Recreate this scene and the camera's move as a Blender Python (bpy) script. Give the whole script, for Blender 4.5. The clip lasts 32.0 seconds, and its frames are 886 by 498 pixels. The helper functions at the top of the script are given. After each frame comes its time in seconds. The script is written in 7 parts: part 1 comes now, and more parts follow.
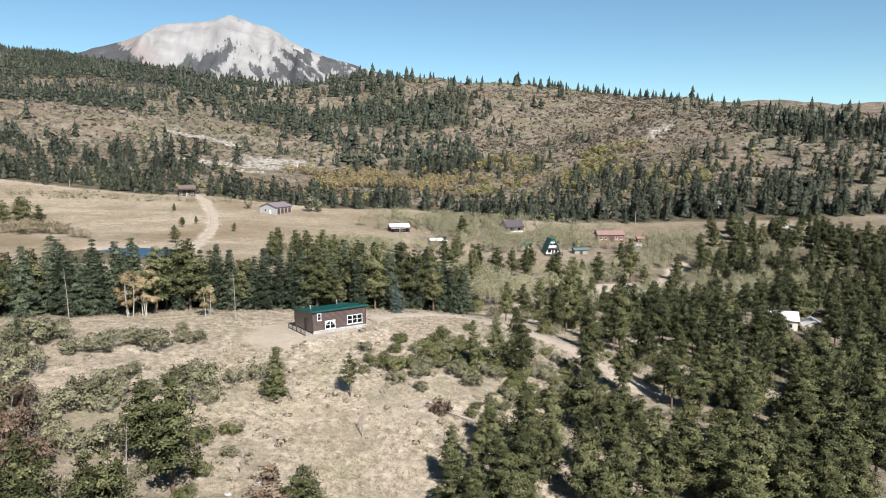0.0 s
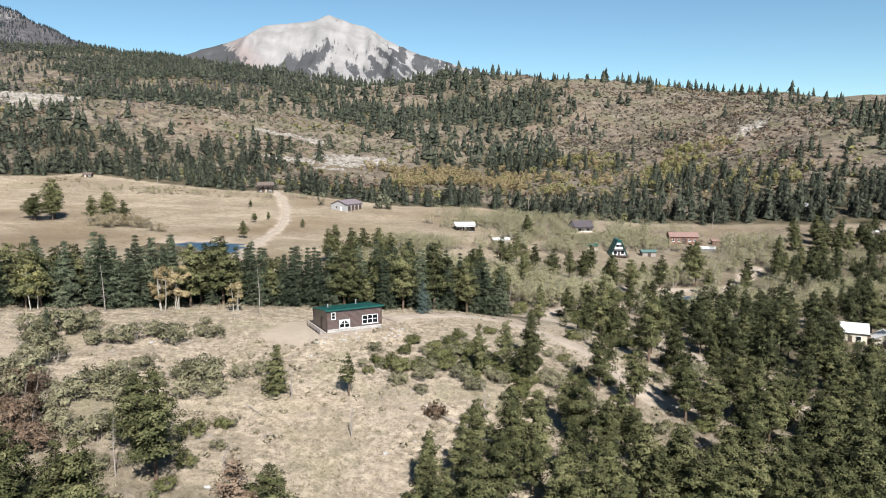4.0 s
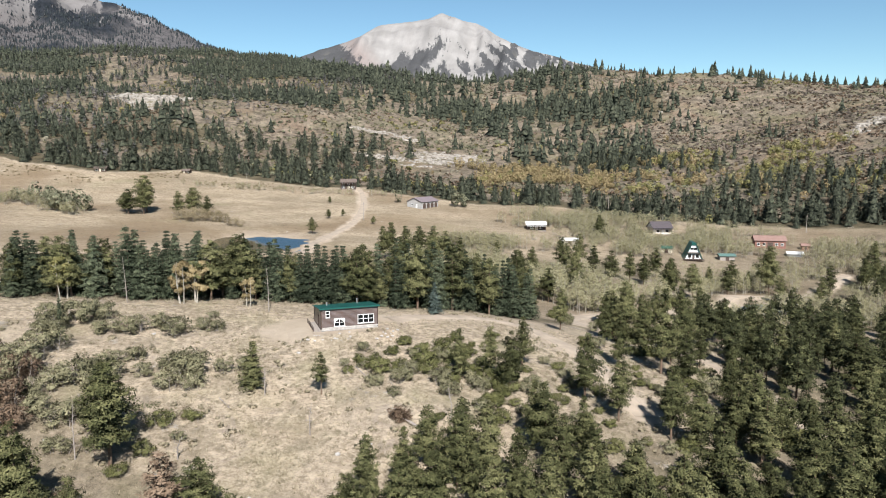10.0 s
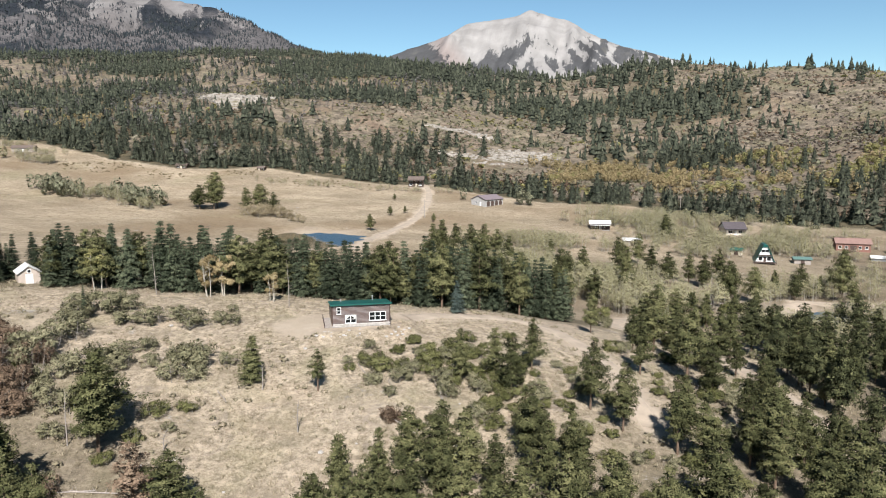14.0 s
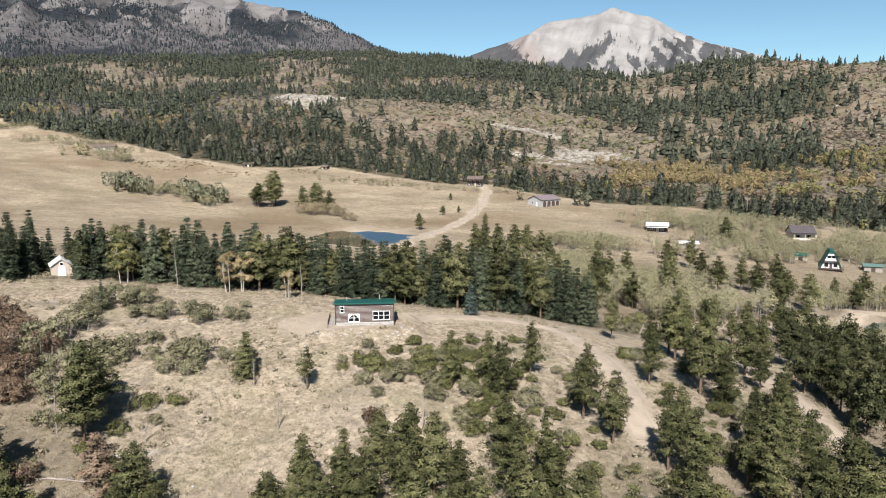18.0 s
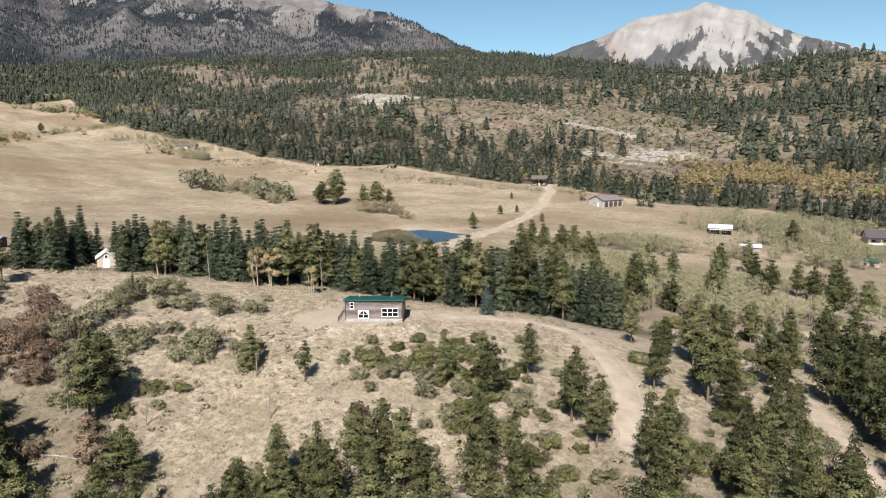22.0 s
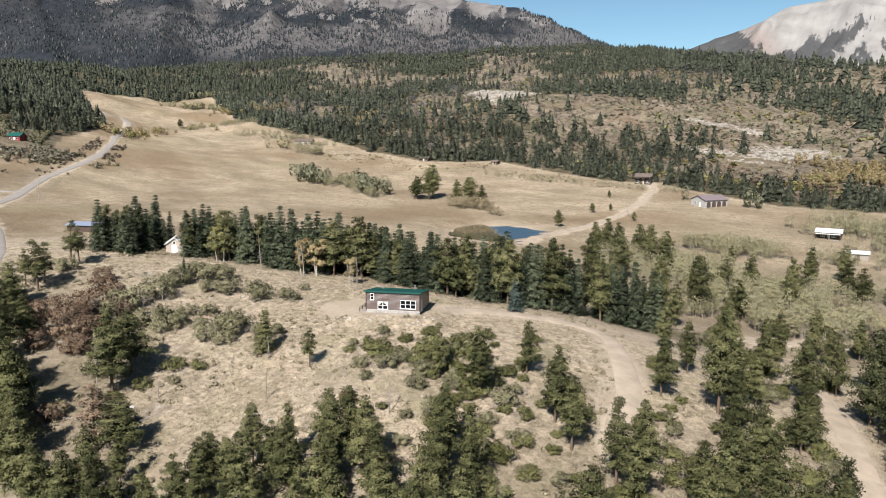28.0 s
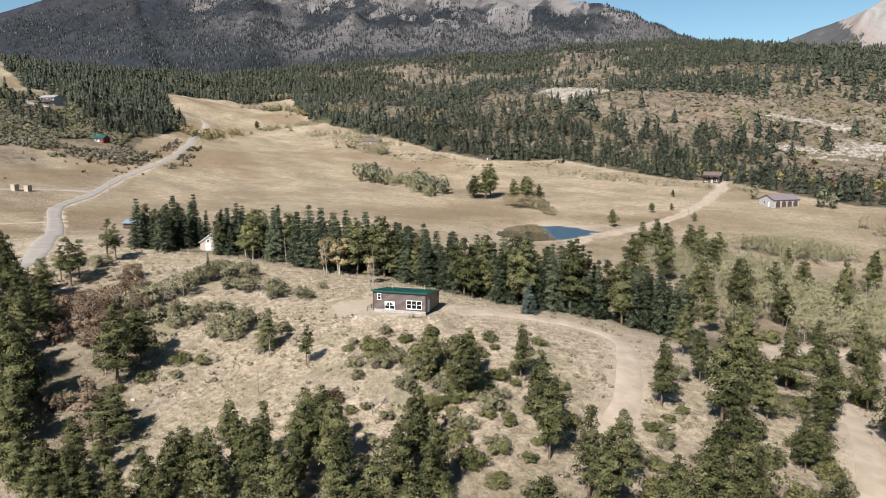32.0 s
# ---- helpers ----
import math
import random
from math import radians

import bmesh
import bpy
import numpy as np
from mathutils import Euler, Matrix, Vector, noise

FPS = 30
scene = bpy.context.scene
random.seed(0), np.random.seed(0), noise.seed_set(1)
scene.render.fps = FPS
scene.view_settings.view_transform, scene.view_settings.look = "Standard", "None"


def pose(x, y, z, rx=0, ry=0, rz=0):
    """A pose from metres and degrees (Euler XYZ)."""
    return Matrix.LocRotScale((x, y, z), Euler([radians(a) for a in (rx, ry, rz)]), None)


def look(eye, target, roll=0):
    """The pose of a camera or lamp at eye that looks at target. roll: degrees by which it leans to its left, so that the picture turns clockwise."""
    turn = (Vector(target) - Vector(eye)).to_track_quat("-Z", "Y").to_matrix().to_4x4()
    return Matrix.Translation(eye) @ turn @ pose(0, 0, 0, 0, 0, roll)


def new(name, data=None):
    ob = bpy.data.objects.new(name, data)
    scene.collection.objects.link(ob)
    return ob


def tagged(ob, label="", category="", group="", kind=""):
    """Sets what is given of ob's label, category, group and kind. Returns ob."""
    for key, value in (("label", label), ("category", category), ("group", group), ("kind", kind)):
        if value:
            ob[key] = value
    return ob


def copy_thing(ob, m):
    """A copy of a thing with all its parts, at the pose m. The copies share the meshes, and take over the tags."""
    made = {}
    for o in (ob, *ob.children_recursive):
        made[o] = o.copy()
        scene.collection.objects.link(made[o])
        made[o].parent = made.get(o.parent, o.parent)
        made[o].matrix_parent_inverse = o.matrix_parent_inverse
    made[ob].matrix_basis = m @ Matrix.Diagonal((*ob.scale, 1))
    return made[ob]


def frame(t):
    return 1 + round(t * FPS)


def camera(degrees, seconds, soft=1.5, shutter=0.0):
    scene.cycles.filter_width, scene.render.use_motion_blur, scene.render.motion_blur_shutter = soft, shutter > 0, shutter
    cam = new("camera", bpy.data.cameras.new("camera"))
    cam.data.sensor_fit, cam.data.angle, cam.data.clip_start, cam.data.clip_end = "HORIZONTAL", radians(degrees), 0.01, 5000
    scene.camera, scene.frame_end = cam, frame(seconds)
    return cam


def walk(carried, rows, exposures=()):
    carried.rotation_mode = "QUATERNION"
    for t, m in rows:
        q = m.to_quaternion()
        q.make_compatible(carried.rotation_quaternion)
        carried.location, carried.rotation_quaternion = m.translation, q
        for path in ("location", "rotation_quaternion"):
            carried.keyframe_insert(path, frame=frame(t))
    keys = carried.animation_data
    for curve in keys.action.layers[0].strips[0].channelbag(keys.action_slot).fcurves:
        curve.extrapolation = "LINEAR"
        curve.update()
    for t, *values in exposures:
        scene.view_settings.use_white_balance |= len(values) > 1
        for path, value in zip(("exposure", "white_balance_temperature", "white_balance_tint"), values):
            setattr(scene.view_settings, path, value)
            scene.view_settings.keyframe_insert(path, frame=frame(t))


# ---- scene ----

cam = camera(62.17, 32.0, soft=1.0)
# seconds, place, yaw, pitch, roll
PATH = [
    (0.0, -17.82, 0.37, 30.240, -9.58, -7.52, 0.09),
    (0.5, -16.20, 0.20, 30.390, -8.81, -7.56, 0.09),
    (1.0, -14.55, 0.06, 30.540, -7.90, -7.59, 0.08),
    (1.5, -12.91, -0.08, 30.680, -6.90, -7.62, 0.06),
    (2.0, -11.27, -0.20, 30.790, -5.97, -7.65, 0.06),
    (2.5, -9.64, -0.31, 30.880, -4.88, -7.69, 0.04),
    (3.0, -8.01, -0.37, 30.940, -4.01, -7.71, 0.03),
    (3.5, -6.38, -0.37, 30.990, -3.15, -7.73, 0.04),
    (5.5, -0.00, 0.00, 31.180, -0.00, -7.82, -0.21),
    (6.0, 1.62, 0.13, 31.270, 0.89, -7.83, -0.21),
    (6.5, 3.25, 0.26, 31.360, 1.96, -7.85, -0.22),
    (7.0, 4.91, 0.38, 31.440, 2.61, -7.89, -0.20),
    (7.5, 6.56, 0.51, 31.510, 3.04, -7.91, -0.17),
    (8.0, 8.21, 0.67, 31.560, 3.28, -7.94, -0.14),
    (8.5, 9.86, 0.87, 31.600, 3.60, -7.95, -0.11),
    (9.0, 11.51, 1.13, 31.630, 4.25, -7.97, -0.07),
    (9.5, 13.15, 1.42, 31.650, 5.27, -7.98, -0.02),
    (10.0, 14.78, 1.75, 31.650, 6.38, -8.00, 0.01),
    (10.5, 16.39, 2.13, 31.640, 7.38, -8.02, 0.02),
    (11.0, 17.97, 2.59, 31.610, 8.25, -8.04, 0.02),
    (11.5, 19.50, 3.12, 31.560, 9.07, -8.05, 0.02),
    (12.0, 20.99, 3.73, 31.490, 9.73, -8.06, 0.04),
    (12.5, 22.45, 4.41, 31.410, 10.55, -8.08, 0.05),
    (13.0, 23.88, 5.15, 31.330, 11.46, -8.09, 0.06),
    (13.5, 25.31, 5.91, 31.235, 12.38, -8.11, 0.08),
    (14.0, 26.71, 6.65, 31.150, 13.20, -8.13, 0.12),
    (14.5, 28.10, 7.37, 31.075, 13.98, -8.14, 0.18),
    (16.5, 33.75, 10.05, 30.865, 17.19, -8.15, 0.06),
    (17.0, 35.18, 10.75, 30.850, 17.87, -8.15, 0.09),
    (17.5, 36.63, 11.45, 30.845, 18.57, -8.14, 0.10),
    (18.0, 38.07, 12.15, 30.860, 19.36, -8.13, 0.07),
    (18.5, 39.52, 12.83, 30.885, 20.25, -8.12, 0.04),
    (19.0, 40.99, 13.46, 30.900, 21.09, -8.12, 0.04),
    (19.5, 42.49, 14.01, 30.910, 21.92, -8.12, 0.06),
    (20.0, 44.02, 14.49, 30.910, 22.78, -8.13, 0.08),
    (20.5, 45.56, 14.90, 30.930, 23.63, -8.14, 0.09),
    (21.0, 47.13, 15.28, 30.970, 24.54, -8.15, 0.06),
    (21.5, 48.71, 15.66, 31.010, 25.31, -8.18, 0.04),
    (22.0, 50.29, 16.06, 31.060, 25.93, -8.21, 0.06),
    (22.5, 51.86, 16.49, 31.090, 26.74, -8.24, 0.07),
    (23.0, 53.41, 16.96, 31.110, 27.61, -8.28, 0.05),
    (23.5, 54.95, 17.50, 31.110, 28.43, -8.31, 0.03),
    (24.0, 56.47, 18.09, 31.100, 29.17, -8.34, -0.01),
    (24.5, 57.94, 18.74, 31.075, 29.92, -8.38, -0.06),
    (25.0, 59.38, 19.44, 31.060, 30.81, -8.42, -0.07),
    (25.5, 60.78, 20.21, 31.045, 31.73, -8.45, -0.05),
    (27.5, 66.22, 23.80, 31.045, 35.38, -8.50, -0.23),
    (28.0, 67.48, 24.82, 31.050, 36.14, -8.51, -0.19),
    (28.5, 68.67, 25.91, 31.055, 36.86, -8.52, -0.15),
    (29.0, 69.81, 27.06, 31.050, 37.64, -8.54, -0.13),
    (29.5, 70.92, 28.25, 31.045, 38.47, -8.55, -0.10),
    (30.0, 72.03, 29.48, 31.030, 39.35, -8.56, -0.06),
    (30.5, 73.15, 30.73, 31.005, 40.23, -8.58, -0.03),
    (31.0, 74.30, 31.97, 30.990, 41.07, -8.58, 0.02),
    (31.5, 75.49, 33.18, 30.985, 41.80, -8.58, 0.10),
    (32.0, 76.71, 34.38, 30.980, 42.52, -8.57, 0.29),
]
walk(cam, [(t, pose(x, y, z, 90 + p, r, a)) for t, x, y, z, a, p, r in PATH],
     [(0.0, 1.2, 6150, 9.5), (8.0, 1.19, 6250, 9.5), (16.0, 1.14, 6350, 10.0), (24.0, 1.12, 6500, 10.0), (32.0, 1.1, 6470, 10.0)])

# ---------------------------------------------------------------- light
SUN_FROM = Vector((0.28, -0.96, 0.95)).normalized()
world = bpy.data.worlds.new("sky")
scene.world = world
world.use_nodes = True
wn = world.node_tree
sky = wn.nodes.new("ShaderNodeTexSky")
sky.sky_type = "NISHITA"
sky.sun_disc = False
sky.sun_elevation = math.asin(SUN_FROM.z)
sky.sun_rotation = math.atan2(SUN_FROM.x, SUN_FROM.y)
sky.altitude = 2400
sky.air_density = 1.0
sky.dust_density = 0.0
sky.ozone_density = 0.7
tint = wn.nodes.new("ShaderNodeMix")
tint.data_type, tint.blend_type = "RGBA", "MULTIPLY"
tint.inputs[0].default_value = 1.0
tint.inputs[7].default_value = (0.9, 1.07, 1.03, 1)
wn.links.new(sky.outputs[0], tint.inputs[6])
wn.links.new(tint.outputs[2], wn.nodes["Background"].inputs[0])
wn.nodes["Background"].inputs[1].default_value = 0.05
sun = new("sun", bpy.data.lights.new("sun", "SUN"))
sun.data.energy, sun.data.angle, sun.data.color = 5.0, radians(0.55), (1.0, 0.965, 0.915)
sun.matrix_world = look((0, 0, 500), Vector((0, 0, 500)) - SUN_FROM)


# ---------------------------------------------------------------- materials
def material(name):
    m = bpy.data.materials.new(name)
    m.use_nodes = True
    nt = m.node_tree
    return m, nt, nt.nodes["Principled BSDF"]


def node(nt, kind, **values):
    n = nt.nodes.new("ShaderNode" + kind)
    for key, value in values.items():
        if key in ("operation", "data_type", "blend_type", "noise_dimensions", "feature", "wave_type", "bands_direction", "attribute_name"):
            setattr(n, key, value)
        else:
            n.inputs[key].default_value = value
    return n


def coords(nt):
    return nt.nodes.new("ShaderNodeTexCoord").outputs["Object"]


def noise_out(nt, scale, detail=4.0, vec=None, rough=0.55, warp=0.0):
    n = node(nt, "TexNoise", Scale=scale, Detail=detail, Roughness=rough, Distortion=warp)
    nt.links.new(vec if vec is not None else coords(nt), n.inputs["Vector"])
    return n.outputs["Fac"]


def ramp(nt, fac, stops):
    r = nt.nodes.new("ShaderNodeValToRGB")
    e = r.color_ramp.elements
    while len(e) < len(stops):
        e.new(0.5)
    for k, (p, c) in enumerate(stops):
        e[k].position, e[k].color = p, (*c, 1)
    nt.links.new(fac, r.inputs[0])
    return r.outputs[0]


def limits(nt, fac, a, b):
    n = node(nt, "MapRange")
    n.inputs["From Min"].default_value, n.inputs["From Max"].default_value = a, b
    nt.links.new(fac, n.inputs["Value"])
    return n.outputs[0]


def times(nt, a, b):
    n = node(nt, "Math", operation="MULTIPLY")
    nt.links.new(a, n.inputs[0])
    if isinstance(b, float):
        n.inputs[1].default_value = b
    else:
        nt.links.new(b, n.inputs[1])
    return n.outputs[0]


def plus(nt, a, b):
    n = node(nt, "Math", operation="ADD")
    nt.links.new(a, n.inputs[0])
    if isinstance(b, float):
        n.inputs[1].default_value = b
    else:
        nt.links.new(b, n.inputs[1])
    return n.outputs[0]


def mix(nt, fac, a, b, blend="MIX"):
    n = node(nt, "Mix", data_type="RGBA", blend_type=blend)
    for socket, value in ((n.inputs[0], fac), (n.inputs[6], a), (n.inputs[7], b)):
        if isinstance(value, (int, float)):
            socket.default_value = value
        elif isinstance(value, tuple):
            socket.default_value = (*value, 1)
        else:
            nt.links.new(value, socket)
    return n.outputs[2]


def attribute(nt, name):
    n = nt.nodes.new("ShaderNodeAttribute")
    n.attribute_name = name
    return n.outputs["Fac"]


def bump(nt, bsdf, height, strength, distance):
    b = node(nt, "Bump", Strength=strength, Distance=distance)
    nt.links.new(height, b.inputs["Height"])
    nt.links.new(b.outputs[0], bsdf.inputs["Normal"])


def plain(name, color, rough=0.7, spread=0.25, scale=2.0, metal=0.0, relief=0.0):
    """A worn painted or raw surface with grain at two scales."""
    m, nt, p = material(name)
    a = noise_out(nt, scale, 5)
    b = noise_out(nt, scale * 9, 3)
    color = tuple(0.8 * c for c in color)
    dark = tuple(c * (1 - spread) for c in color)
    light = tuple(min(1, c * (1 + spread)) for c in color)
    c = mix(nt, limits(nt, a, 0.3, 0.7), dark, light)
    c = mix(nt, times(nt, limits(nt, b, 0.35, 0.75), 0.5), c, color)
    nt.links.new(c, p.inputs["Base Color"])
    p.inputs["Roughness"].default_value = rough
    p.inputs["Metallic"].default_value = metal
    p.inputs["Specular IOR Level"].default_value = 0.3
    if relief:
        bump(nt, p, b, relief, 0.05)
    return m


def foliage(name, stops, rough=0.75, glow=0.03):
    """Leaf or needle tufts: each tuft has its own tone, each plant its own shift."""
    m, nt, p = material(name)
    geo = nt.nodes.new("ShaderNodeNewGeometry")
    info = nt.nodes.new("ShaderNodeObjectInfo")
    # clump tones, stretched below, imitate lit boughs and the dark gaps between them
    clump = limits(nt, noise_out(nt, 0.8, 2), 0.32, 0.68)
    f = plus(nt, times(nt, geo.outputs["Random Per Island"], 0.3), plus(nt, times(nt, info.outputs["Random"], 0.3), times(nt, clump, 0.4)))
    f = limits(nt, f, 0.14, 0.84)
    stops = [(p_, tuple(0.79 * q for q in c_)) for p_, c_ in stops]
    c = ramp(nt, f, stops)
    shift = limits(nt, noise_out(nt, 0.45, 2), 0.3, 0.7)
    c = mix(nt, times(nt, shift, 0.1), c, stops[-1][1])
    nt.links.new(c, p.inputs["Base Color"])
    p.inputs["Roughness"].default_value = rough
    p.inputs["Specular IOR Level"].default_value = 0.08
    t = nt.nodes.new("ShaderNodeBsdfTranslucent")
    nt.links.new(c, t.inputs[0])
    s = nt.nodes.new("ShaderNodeMixShader")
    s.inputs[0].default_value = glow
    nt.links.new(p.outputs[0], s.inputs[1])
    nt.links.new(t.outputs[0], s.inputs[2])
    nt.links.new(s.outputs[0], nt.nodes["Material Output"].inputs["Surface"])
    return m


def ground_material():
    m, nt, p = material("dry_grass_ground")
    big = limits(nt, noise_out(nt, 0.02, 5, warp=0.6), 0.32, 0.68)
    mid = limits(nt, noise_out(nt, 0.16, 6), 0.3, 0.7)
    tuft = limits(nt, noise_out(nt, 0.8, 4, rough=0.6), 0.32, 0.68)
    fine = limits(nt, noise_out(nt, 5.0, 4, rough=0.75), 0.3, 0.72)
    # bunch grass: straw with grey-brown soil and a little green between the tufts
    speck = limits(nt, noise_out(nt, 2.6, 5, rough=0.8), 0.4, 0.6)
    grass = mix(nt, tuft, (0.155, 0.122, 0.083), (0.525, 0.43, 0.318))
    grass = mix(nt, times(nt, speck, 0.48), grass, (0.62, 0.525, 0.405))
    grass = mix(nt, times(nt, limits(nt, noise_out(nt, 0.7, 6, rough=0.75), 0.52, 0.64), 0.6), grass, (0.11, 0.088, 0.06))
    grass = mix(nt, times(nt, limits(nt, noise_out(nt, 0.25, 5), 0.54, 0.7), 0.5), grass, (0.19, 0.15, 0.105))
    grass = mix(nt, times(nt, limits(nt, noise_out(nt, 0.09, 5), 0.52, 0.7), 0.45), grass, (0.23, 0.22, 0.11))
    grass = mix(nt, times(nt, limits(nt, noise_out(nt, 0.055, 4, warp=0.5), 0.55, 0.75), 0.35), grass, (0.37, 0.27, 0.19))
    grass = mix(nt, times(nt, limits(nt, noise_out(nt, 1.9, 4, rough=0.65), 0.54, 0.62), 0.4), grass, (0.13, 0.104, 0.07))
    grass = mix(nt, times(nt, limits(nt, noise_out(nt, 0.13, 6, rough=0.7, warp=0.6), 0.5, 0.66), 0.55), grass, (0.21, 0.175, 0.125))
    grass = mix(nt, times(nt, limits(nt, noise_out(nt, 0.2, 5, rough=0.65, warp=0.8), 0.58, 0.68), 0.5), grass, (0.27, 0.225, 0.19))
    # mown meadow on the valley floor
    stretch = node(nt, "Mapping")
    stretch.inputs["Scale"].default_value = (0.5, 1.0, 1.0)
    stretch.inputs["Rotation"].default_value = (0, 0, radians(38))
    nt.links.new(coords(nt), stretch.inputs[0])
    band = limits(nt, noise_out(nt, 0.045, 9, stretch.outputs[0], 0.72), 0.34, 0.66)
    meadow = mix(nt, band, (0.12, 0.09, 0.059), (0.42, 0.343, 0.243))
    meadow = mix(nt, times(nt, limits(nt, noise_out(nt, 0.22, 6, rough=0.75), 0.5, 0.64), 0.7), meadow, (0.15, 0.112, 0.072))
    meadow = mix(nt, times(nt, speck, 0.5), meadow, (0.46, 0.38, 0.275))
    meadow = mix(nt, times(nt, limits(nt, noise_out(nt, 0.012, 6, rough=0.6, warp=0.5), 0.47, 0.62), 0.7), meadow, (0.185, 0.13, 0.078))
    meadow = mix(nt, times(nt, limits(nt, noise_out(nt, 0.02, 6, rough=0.65, warp=0.4), 0.56, 0.7), 0.4), meadow, (0.25, 0.23, 0.135))
    meadow = mix(nt, times(nt, limits(nt, noise_out(nt, 0.7, 5, rough=0.8), 0.53, 0.61), 0.7), meadow, (0.13, 0.1, 0.066))
    c = mix(nt, attribute(nt, "meadow"), grass, meadow)
    # oak scrub on the hillsides
    brush = mix(nt, limits(nt, noise_out(nt, 0.12, 7, rough=0.75), 0.36, 0.64), (0.058, 0.047, 0.036), (0.27, 0.22, 0.165))
    brush = mix(nt, times(nt, limits(nt, noise_out(nt, 0.03, 6, rough=0.65, warp=0.4), 0.5, 0.62), 0.55), brush, (0.15, 0.14, 0.078))
    brush = mix(nt, times(nt, limits(nt, noise_out(nt, 0.022, 6, rough=0.65, warp=0.6), 0.54, 0.66), 0.5), brush, (0.215, 0.145, 0.1))
    brush = mix(nt, times(nt, limits(nt, noise_out(nt, 0.05, 6, rough=0.7), 0.57, 0.66), 0.35), brush, (0.33, 0.29, 0.235))
    brush = mix(nt, times(nt, limits(nt, noise_out(nt, 0.4, 5, rough=0.7), 0.52, 0.6), 0.55), brush, (0.05, 0.044, 0.03))
    c = mix(nt, attribute(nt, "brush"), c, brush)
    # needle litter and undergrowth below the woods, darkened for shadow between the trees
    floor = mix(nt, mid, (0.05, 0.043, 0.028), (0.135, 0.112, 0.07))
    c = mix(nt, attribute(nt, "wood"), c, floor)
    # sandstone outcrops
    strata = node(nt, "Mapping")
    strata.inputs["Scale"].default_value = (0.35, 0.35, 3.0)
    nt.links.new(coords(nt), strata.inputs[0])
    bed = limits(nt, noise_out(nt, 0.22, 6, strata.outputs[0], 0.7), 0.36, 0.62)
    stone = mix(nt, bed, (0.095, 0.08, 0.062), (0.42, 0.38, 0.33))
    broken = plus(nt, attribute(nt, "stone"), times(nt, plus(nt, noise_out(nt, 0.13, 8, rough=0.8), -0.55), 6.5))
    c = mix(nt, limits(nt, broken, 0.5, 0.62), c, stone)
    # bare soil
    soil = mix(nt, mid, (0.37, 0.3, 0.228), (0.5, 0.418, 0.328))
    soil = mix(nt, times(nt, fine, 0.35), soil, (0.34, 0.28, 0.215))
    c = mix(nt, attribute(nt, "soil"), c, soil)
    # far conifer slopes, their colour blued for haze, and the bare scree above them
    hazy_pinewood = mix(nt, limits(nt, noise_out(nt, 0.05, 8, rough=0.75), 0.35, 0.65), (0.009, 0.0115, 0.0145), (0.03, 0.034, 0.042))
    hazy_pinewood = mix(nt, times(nt, limits(nt, noise_out(nt, 0.009, 5), 0.6, 0.74), 0.3), hazy_pinewood, (0.1, 0.09, 0.055))
    c = mix(nt, attribute(nt, "conifers"), c, hazy_pinewood)
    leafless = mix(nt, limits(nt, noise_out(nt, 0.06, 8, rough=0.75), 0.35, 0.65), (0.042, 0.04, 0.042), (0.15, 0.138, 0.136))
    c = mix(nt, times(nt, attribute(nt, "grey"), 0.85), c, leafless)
    scree = mix(nt, limits(nt, noise_out(nt, 0.012, 7), 0.3, 0.7), (0.105, 0.098, 0.097), (0.205, 0.193, 0.189))
    scree = mix(nt, attribute(nt, "pale"), scree, mix(nt, limits(nt, noise_out(nt, 0.009, 7), 0.3, 0.7), (0.215, 0.205, 0.196), (0.32, 0.306, 0.294)))
    scree = mix(nt, times(nt, attribute(nt, "redrock"), 0.6), scree, (0.22, 0.165, 0.148))
    edge = plus(nt, attribute(nt, "scree"), times(nt, plus(nt, noise_out(nt, 0.02, 8, rough=0.75), -0.5), 0.75))
    # gullies and timber fingers that run down the fall line of each mountain
    lines = []
    for degrees_turned in (0.0, -24.0):
        turned, drawn = node(nt, "Mapping"), node(nt, "Mapping")
        turned.inputs["Rotation"].default_value = (0, 0, radians(degrees_turned))
        drawn.inputs["Scale"].default_value = (1.0, 0.1, 0.22)
        nt.links.new(coords(nt), turned.inputs[0])
        nt.links.new(turned.outputs[0], drawn.inputs[0])
        lines.append(plus(nt, noise_out(nt, 0.017, 6, drawn.outputs[0], 0.7), -0.5))
    pale = attribute(nt, "pale")
    edge = plus(nt, edge, times(nt, times(nt, lines[0], pale), 1.9))
    edge = plus(nt, edge, times(nt, times(nt, lines[1], plus(nt, times(nt, pale, -1.0), 1.0)), 2.0))
    scree = mix(nt, limits(nt, plus(nt, times(nt, lines[0], pale), 0.5), 0.35, 0.62), mix(nt, 0.3, scree, (0.12, 0.11, 0.105)), scree)
    # scree colour mixed over the whole peak pales its timber like haze
    c = mix(nt, times(nt, pale, 0.22), c, scree)
    c = mix(nt, limits(nt, edge, 0.45, 0.55), c, scree)
    c = mix(nt, 1.0, c, (0.84, 0.83, 0.825), "MULTIPLY")
    nt.links.new(c, p.inputs["Base Color"])
    p.inputs["Roughness"].default_value = 0.95
    p.inputs["Specular IOR Level"].default_value = 0.1
    bump(nt, p, plus(nt, tuft, fine), 0.7, 0.22)
    return m


